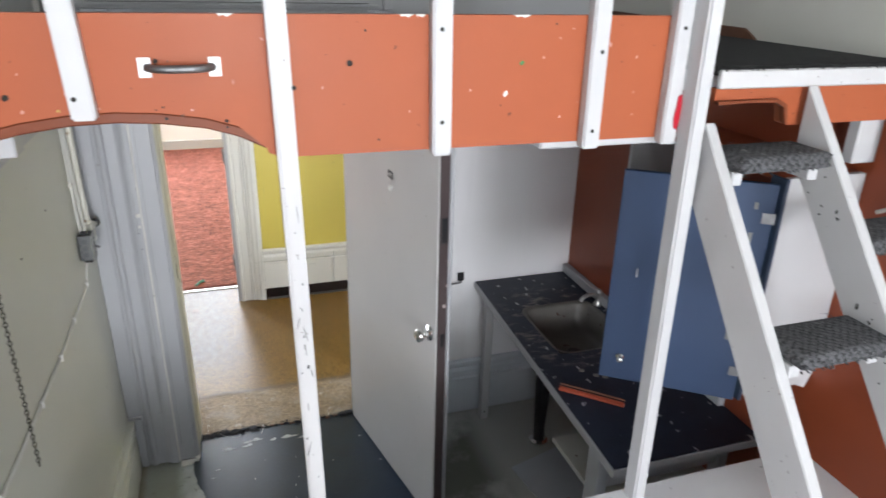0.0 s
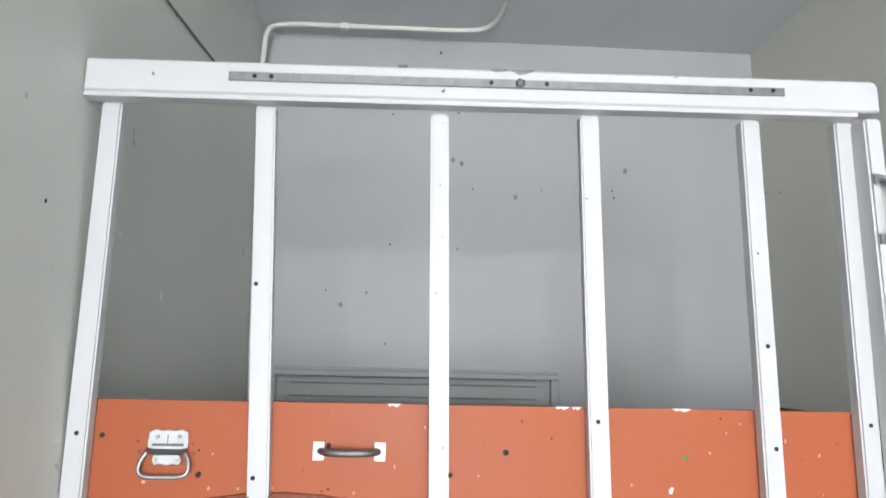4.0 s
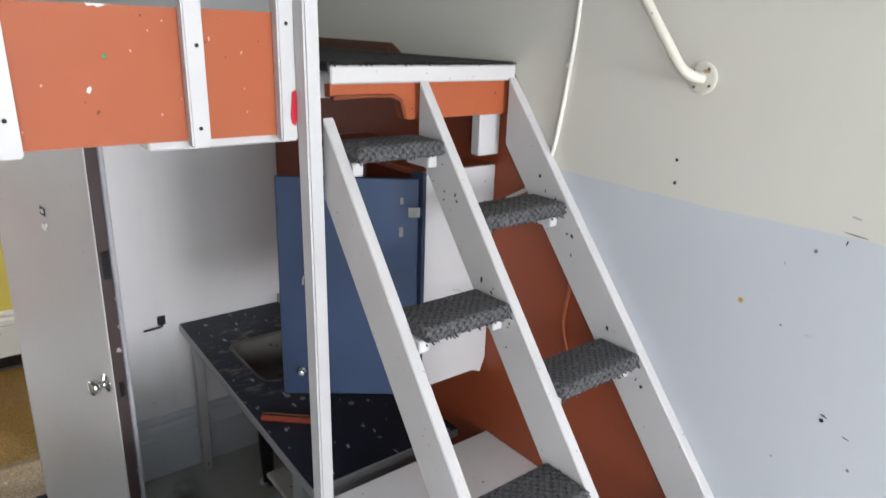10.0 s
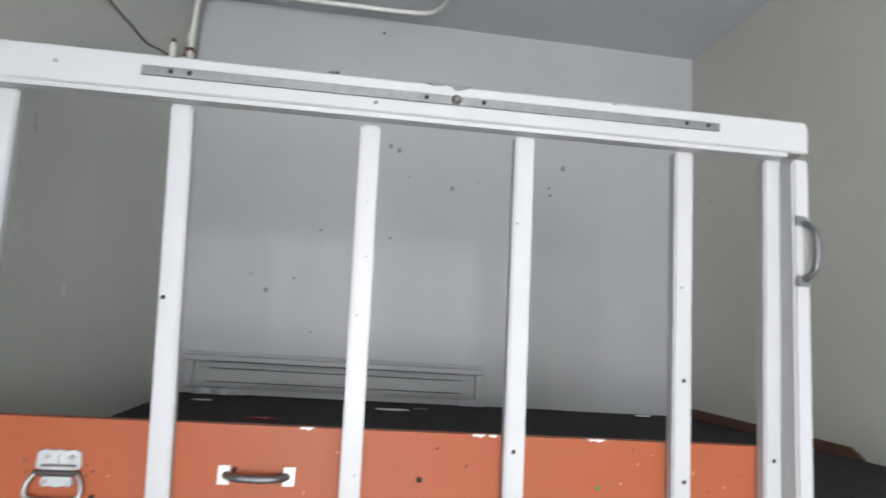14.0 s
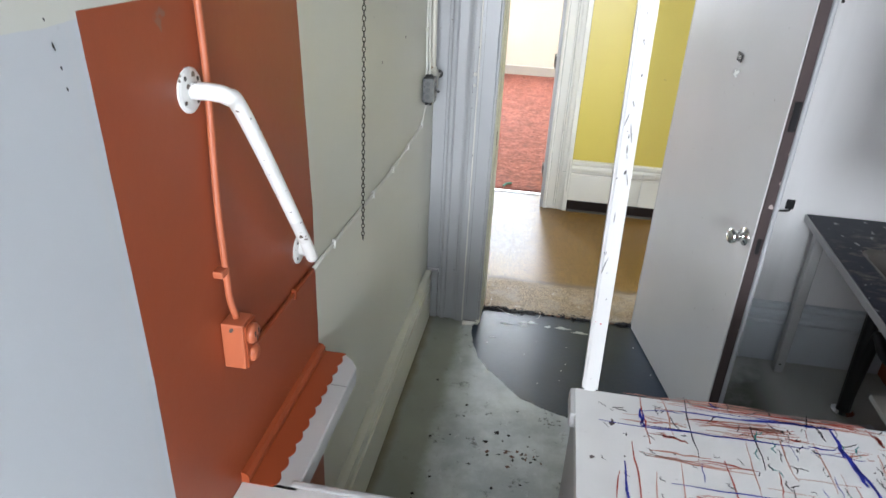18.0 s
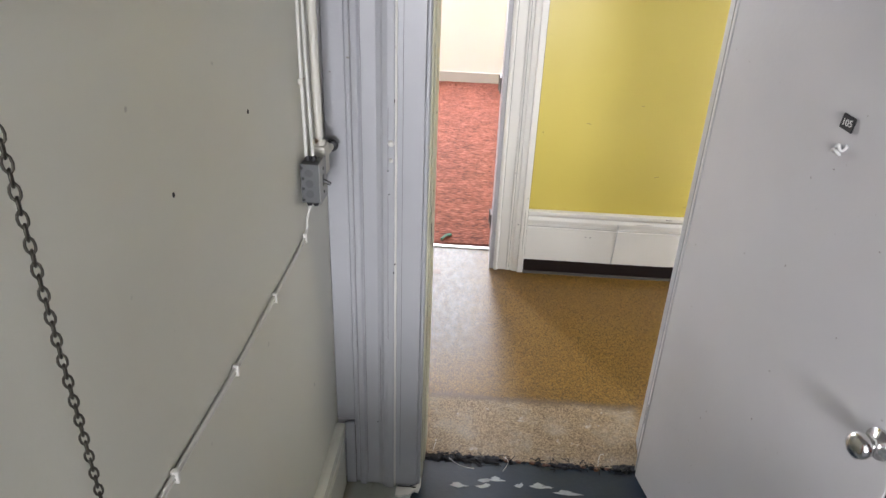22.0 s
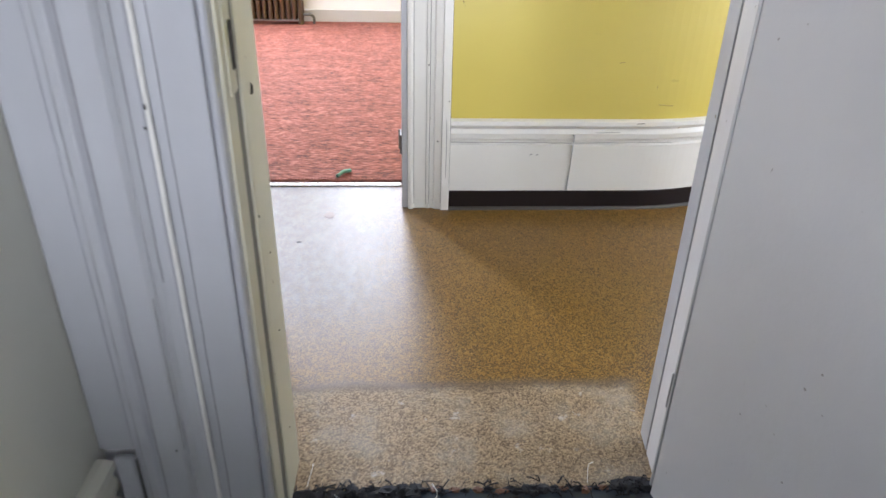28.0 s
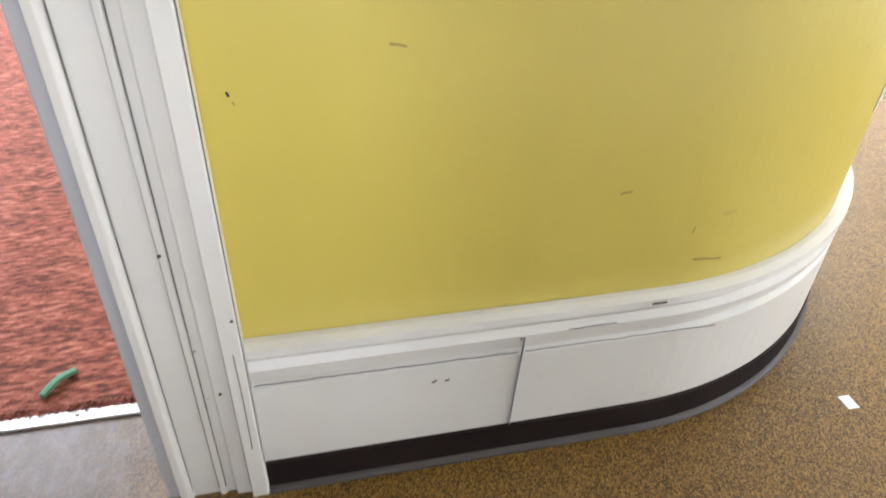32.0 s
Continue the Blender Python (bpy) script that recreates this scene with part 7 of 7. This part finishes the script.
part("cord", tube(smooth_path([(ROOM_W - 0.006, -1.69, 1.72), (ROOM_W - 0.006, -1.82, 1.80), (ROOM_W - 0.006, -1.865, 1.9), (ROOM_W - 0.006, -1.90, 2.12), (ROOM_W - 0.006, -1.915, 2.30), (ROOM_W - 0.006, -1.91, 2.55), (ROOM_W - 0.006, -1.925, 3.0), (ROOM_W - 0.006, -1.945, 3.42), (ROOM_W - 0.006, -1.98, 3.52), (ROOM_W - 0.006, -2.05, CEIL - 0.004)]), 0.006, 8), M["cable"], rc, smooth=True)
for y, z in ((-1.913, 2.42), (-1.93, 3.05), (-1.897, 2.13), (-1.943, 3.42)):
    part("clip", box((ROOM_W - 0.014, y - 0.009, z - 0.006), (ROOM_W - 0.0005, y + 0.009, z + 0.006), 0.003), M["cable"], rc)
lo_c = thing("painted_cable", (ROOM_W, -1.9, 1.3), "cable painted rust hanging behind the stair", "cable")
part("cable", tube(smooth_path([(ROOM_W - 0.005, -1.95, 1.72), (ROOM_W - 0.005, -1.97, 1.55), (ROOM_W - 0.005, -1.96, 1.40), (ROOM_W - 0.005, -1.99, 1.28), (ROOM_W - 0.005, -1.97, 1.15)]), 0.005, 8), M["rust_light"], lo_c, smooth=True)
for y, z, r, mk in ((-2.256, 1.877, 0.009, "hole"), (-2.253, 1.932, 0.008, "hole"), (-2.47, 2.539, 0.009, "hole"), (-2.464, 2.473, 0.005, "hole"), (-2.299, 2.48, 0.006, "smudge"), (-2.137, 2.415, 0.008, "hole"), (-2.042, 2.433, 0.006, "hole"), (-2.162, 2.336, 0.004, "hole"), (-1.403, 2.939, 0.006, "smudge"), (-0.058, 3.165, 0.010, "smudge"), (-0.181, 3.129, 0.012, "smudge"), (-2.681, 1.444, 0.009, "hole"), (-2.464, 1.646, 0.012, "yellow_dab"), (-2.60, 1.80, 0.008, "smudge"), (-2.56, 1.62, 0.005, "smudge"), (-2.75, 1.36, 0.007, "smudge")):
    bm = disc((ROOM_W - 0.0005, y, z), (-1, 0, 0), r * 0.5, 0.0015, 9)
    part("nail_hole" if mk == "hole" else "paint_mark", bm, M[mk], wall_right)
for y, z, w, h, mk, tilt in ((-2.654, 1.831, 0.004, 0.022, "hole", 0.15), (-2.668, 1.850, 0.060, 0.004, "smudge", 0.1), (-2.661, 1.884, 0.028, 0.005, "smear", 0.2), (-2.683, 1.456, 0.026, 0.005, "hole", 0.3), (-2.544, 1.758, 0.006, 0.010, "smear", 0.0), (-2.620, 1.617, 0.026, 0.004, "smear", 0.0), (-2.732, 1.427, 0.022, 0.004, "smudge", 0.2), (-2.597, 1.308, 0.014, 0.005, "smear", 0.0), (-2.145, 2.418, 0.005, 0.018, "hole", 0.4), (-0.970, 3.504, 0.005, 0.018, "smear", 0.2), (-0.994, 3.097, 0.012, 0.006, "smear", 0.0)):
    flake(wall_right, ROOM_W - 0.0005, y, z, w * 0.7, h * 0.7, M[mk], "paint_mark", tilt)
chip = thing("torn_tape", (ROOM_W, -2.2, 3.3), "small torn scrap of tape on pale wall", "scrap")
part("tape", prism([(-2.21, 3.312), (-2.18, 3.308), (-2.176, 3.27), (-2.20, 3.265)], "x", ROOM_W - 0.002, ROOM_W - 0.0005), M["right"], chip)
for x, z, r in ((1.66, 3.261, 0.014), (0.539, 3.50, 0.005), (0.854, 3.522, 0.005), (0.871, 3.269, 0.013), (0.83, 3.285, 0.012), (0.925, 3.147, 0.004), (1.129, 3.114, 0.0125), (1.253, 3.153, 0.004), (1.594, 3.159, 0.005), (1.60, 3.125, 0.006), (0.546, 2.868, 0.005), (0.858, 2.857, 0.005), (0.784, 2.648, 0.005), (0.262, 2.65, 0.004), (0.447, 2.643, 0.005), (0.333, 2.584, 0.012), (0.539, 2.414, 0.004), (0.761, 3.827, 0.007)):
    bm = disc((x, -0.0005, z), (0, -1, 0), r, 0.0012, 9)
    rr = random.Random(int(x * 100 + z * 999))
    for v in bm.verts:
        v.co.x = x + (v.co.x - x) * rr.uniform(0.5, 1.0)
    part("nail_hole" if r < 0.011 else "plaster_chip", bm, M["smudge"] if r > 0.011 else M["hole"], wall_back)
for k, (x, y, w, mk, lab) in enumerate(((0.441, -0.73, 0.05, "red", "small red scrap lying on the loft carpet"), (0.90, -0.31, 0.07, "paper", "torn white paper on the loft carpet"), (0.165, -0.27, 0.04, "paper", "torn white paper on the loft carpet"), (2.05, -0.10, 0.04, "paper", "torn white paper on the loft carpet"), (1.02, -0.24, 0.03, "smudge", "torn grey paper on the loft carpet"))):
    bm = prism([(x - w, y), (x - w * 0.3, y - w * 0.35), (x + w * 0.9, y - w * 0.1), (x + w * 0.4, y + w * 0.3)], "z", LOFT_Z + 0.0045, LOFT_Z + 0.0085)
    solid("paper_scrap", bm, M[mk], lab, "scrap", "scraps on the loft")
for k in range(9):
    x, y = rng.uniform(0.2, 0.65), rng.uniform(-1.45, -0.7)
    bm = bmesh.new()
    bmesh.ops.create_icosphere(bm, subdivisions=1, radius=0.007)
    for v in bm.verts:
        v.co = Vector((x + v.co.x * rng.uniform(0.6, 1.4), y + v.co.y * rng.uniform(0.6, 1.4), max(0.0002, 0.001 + v.co.z * 0.5)))
    solid("dirt_crumb", bm, M["hole"], "dark crumb of dirt on the floor", "dirt", "crumbs on the floor")
def floor_blotch(x, y, w, h, mat, name):
    """A flat ragged spot on the floor."""
    r = random.Random(int(x * 977 + y * 3571))
    pts = [(x + w * 0.5 * math.cos(t) * r.uniform(0.45, 1.2), y + h * 0.5 * math.sin(t) * r.uniform(0.45, 1.2)) for t in (2 * math.pi * k / 11 for k in range(11))]
    part(name, prism(pts, "z", 0.0002, 0.0011), mat, floor)


for x, y, w, h in ((0.172, -0.575, 0.016, 0.014), (0.485, -0.877, 0.030, 0.026), (0.511, -0.921, 0.010, 0.016), (0.620, -0.873, 0.008, 0.010), (0.440, -0.938, 0.032, 0.018), (0.33, -0.80, 0.014, 0.008), (0.29, -0.93, 0.010, 0.008), (0.56, -0.72, 0.012, 0.006), (0.39, -1.08, 0.018, 0.012), (0.25, -1.18, 0.014, 0.010), (0.60, -1.15, 0.016, 0.010)):
    floor_blotch(x, y, w, h, M["hole"], "dirt_spot")
spots = random.Random(12)
for k in range(22):
    floor_blotch(0.567 + spots.gauss(0, 0.045), -1.012 + spots.gauss(0, 0.04), spots.uniform(0.006, 0.03), spots.uniform(0.005, 0.02), M["brown"] if k % 3 else M["hole"], "dirt_spot")
for k in range(16):
    floor_blotch(0.70 + spots.gauss(0, 0.03), -0.75 + spots.gauss(0, 0.02), spots.uniform(0.006, 0.022), spots.uniform(0.003, 0.008), M["grime_shade_grey"], "dirt_spot")
for x, y, w, h in ((0.767, -0.312, 0.008, 0.008), (0.740, -0.451, 0.006, 0.006), (0.637, -0.497, 0.006, 0.009), (0.387, -0.154, 0.030, 0.010), (0.770, -0.163, 0.007, 0.010), (0.747, -0.367, 0.006, 0.012), (0.365, -0.209, 0.022, 0.006), (1.112, -0.083, 0.012, 0.012), (0.95, -0.24, 0.010, 0.010), (0.90, -0.52, 0.008, 0.007), (1.18, -0.30, 0.006, 0.014), (0.56, -0.27, 0.005, 0.018)):
    floor_blotch(x, y, w, h, M["smear"], "paint_fleck")
for x, y, w in ((0.40, -0.008, 0.08), (0.52, 0.022, 0.05), (0.555, 0.032, 0.07), (0.70, 0.013, 0.09), (0.795, -0.010, 0.11), (0.655, 0.008, 0.03), (0.51, -0.004, 0.05)):
    for k in range(2):
        a, b, t = x + rng.uniform(-0.01, 0.01) + 0.02 * k, y + 0.008 * k + rng.uniform(-0.002, 0.002), w * rng.uniform(0.9, 1.1) * (1 - 0.5 * k)
        top = [(a + t * u, b + 0.0095 * math.sin(math.pi * u) * rng.uniform(0.4, 1.2)) for u in (0.0, 0.2, 0.4, 0.6, 0.8, 1.0)]
        low = [(a + t * u, b - 0.0095 * math.sin(math.pi * u) * rng.uniform(0.4, 1.2) - 0.0004) for u in (0.9, 0.7, 0.5, 0.3, 0.1)]
        part("paint_smear", prism(top + low, "z", 0.0003, 0.0011), M["smear"], floor)
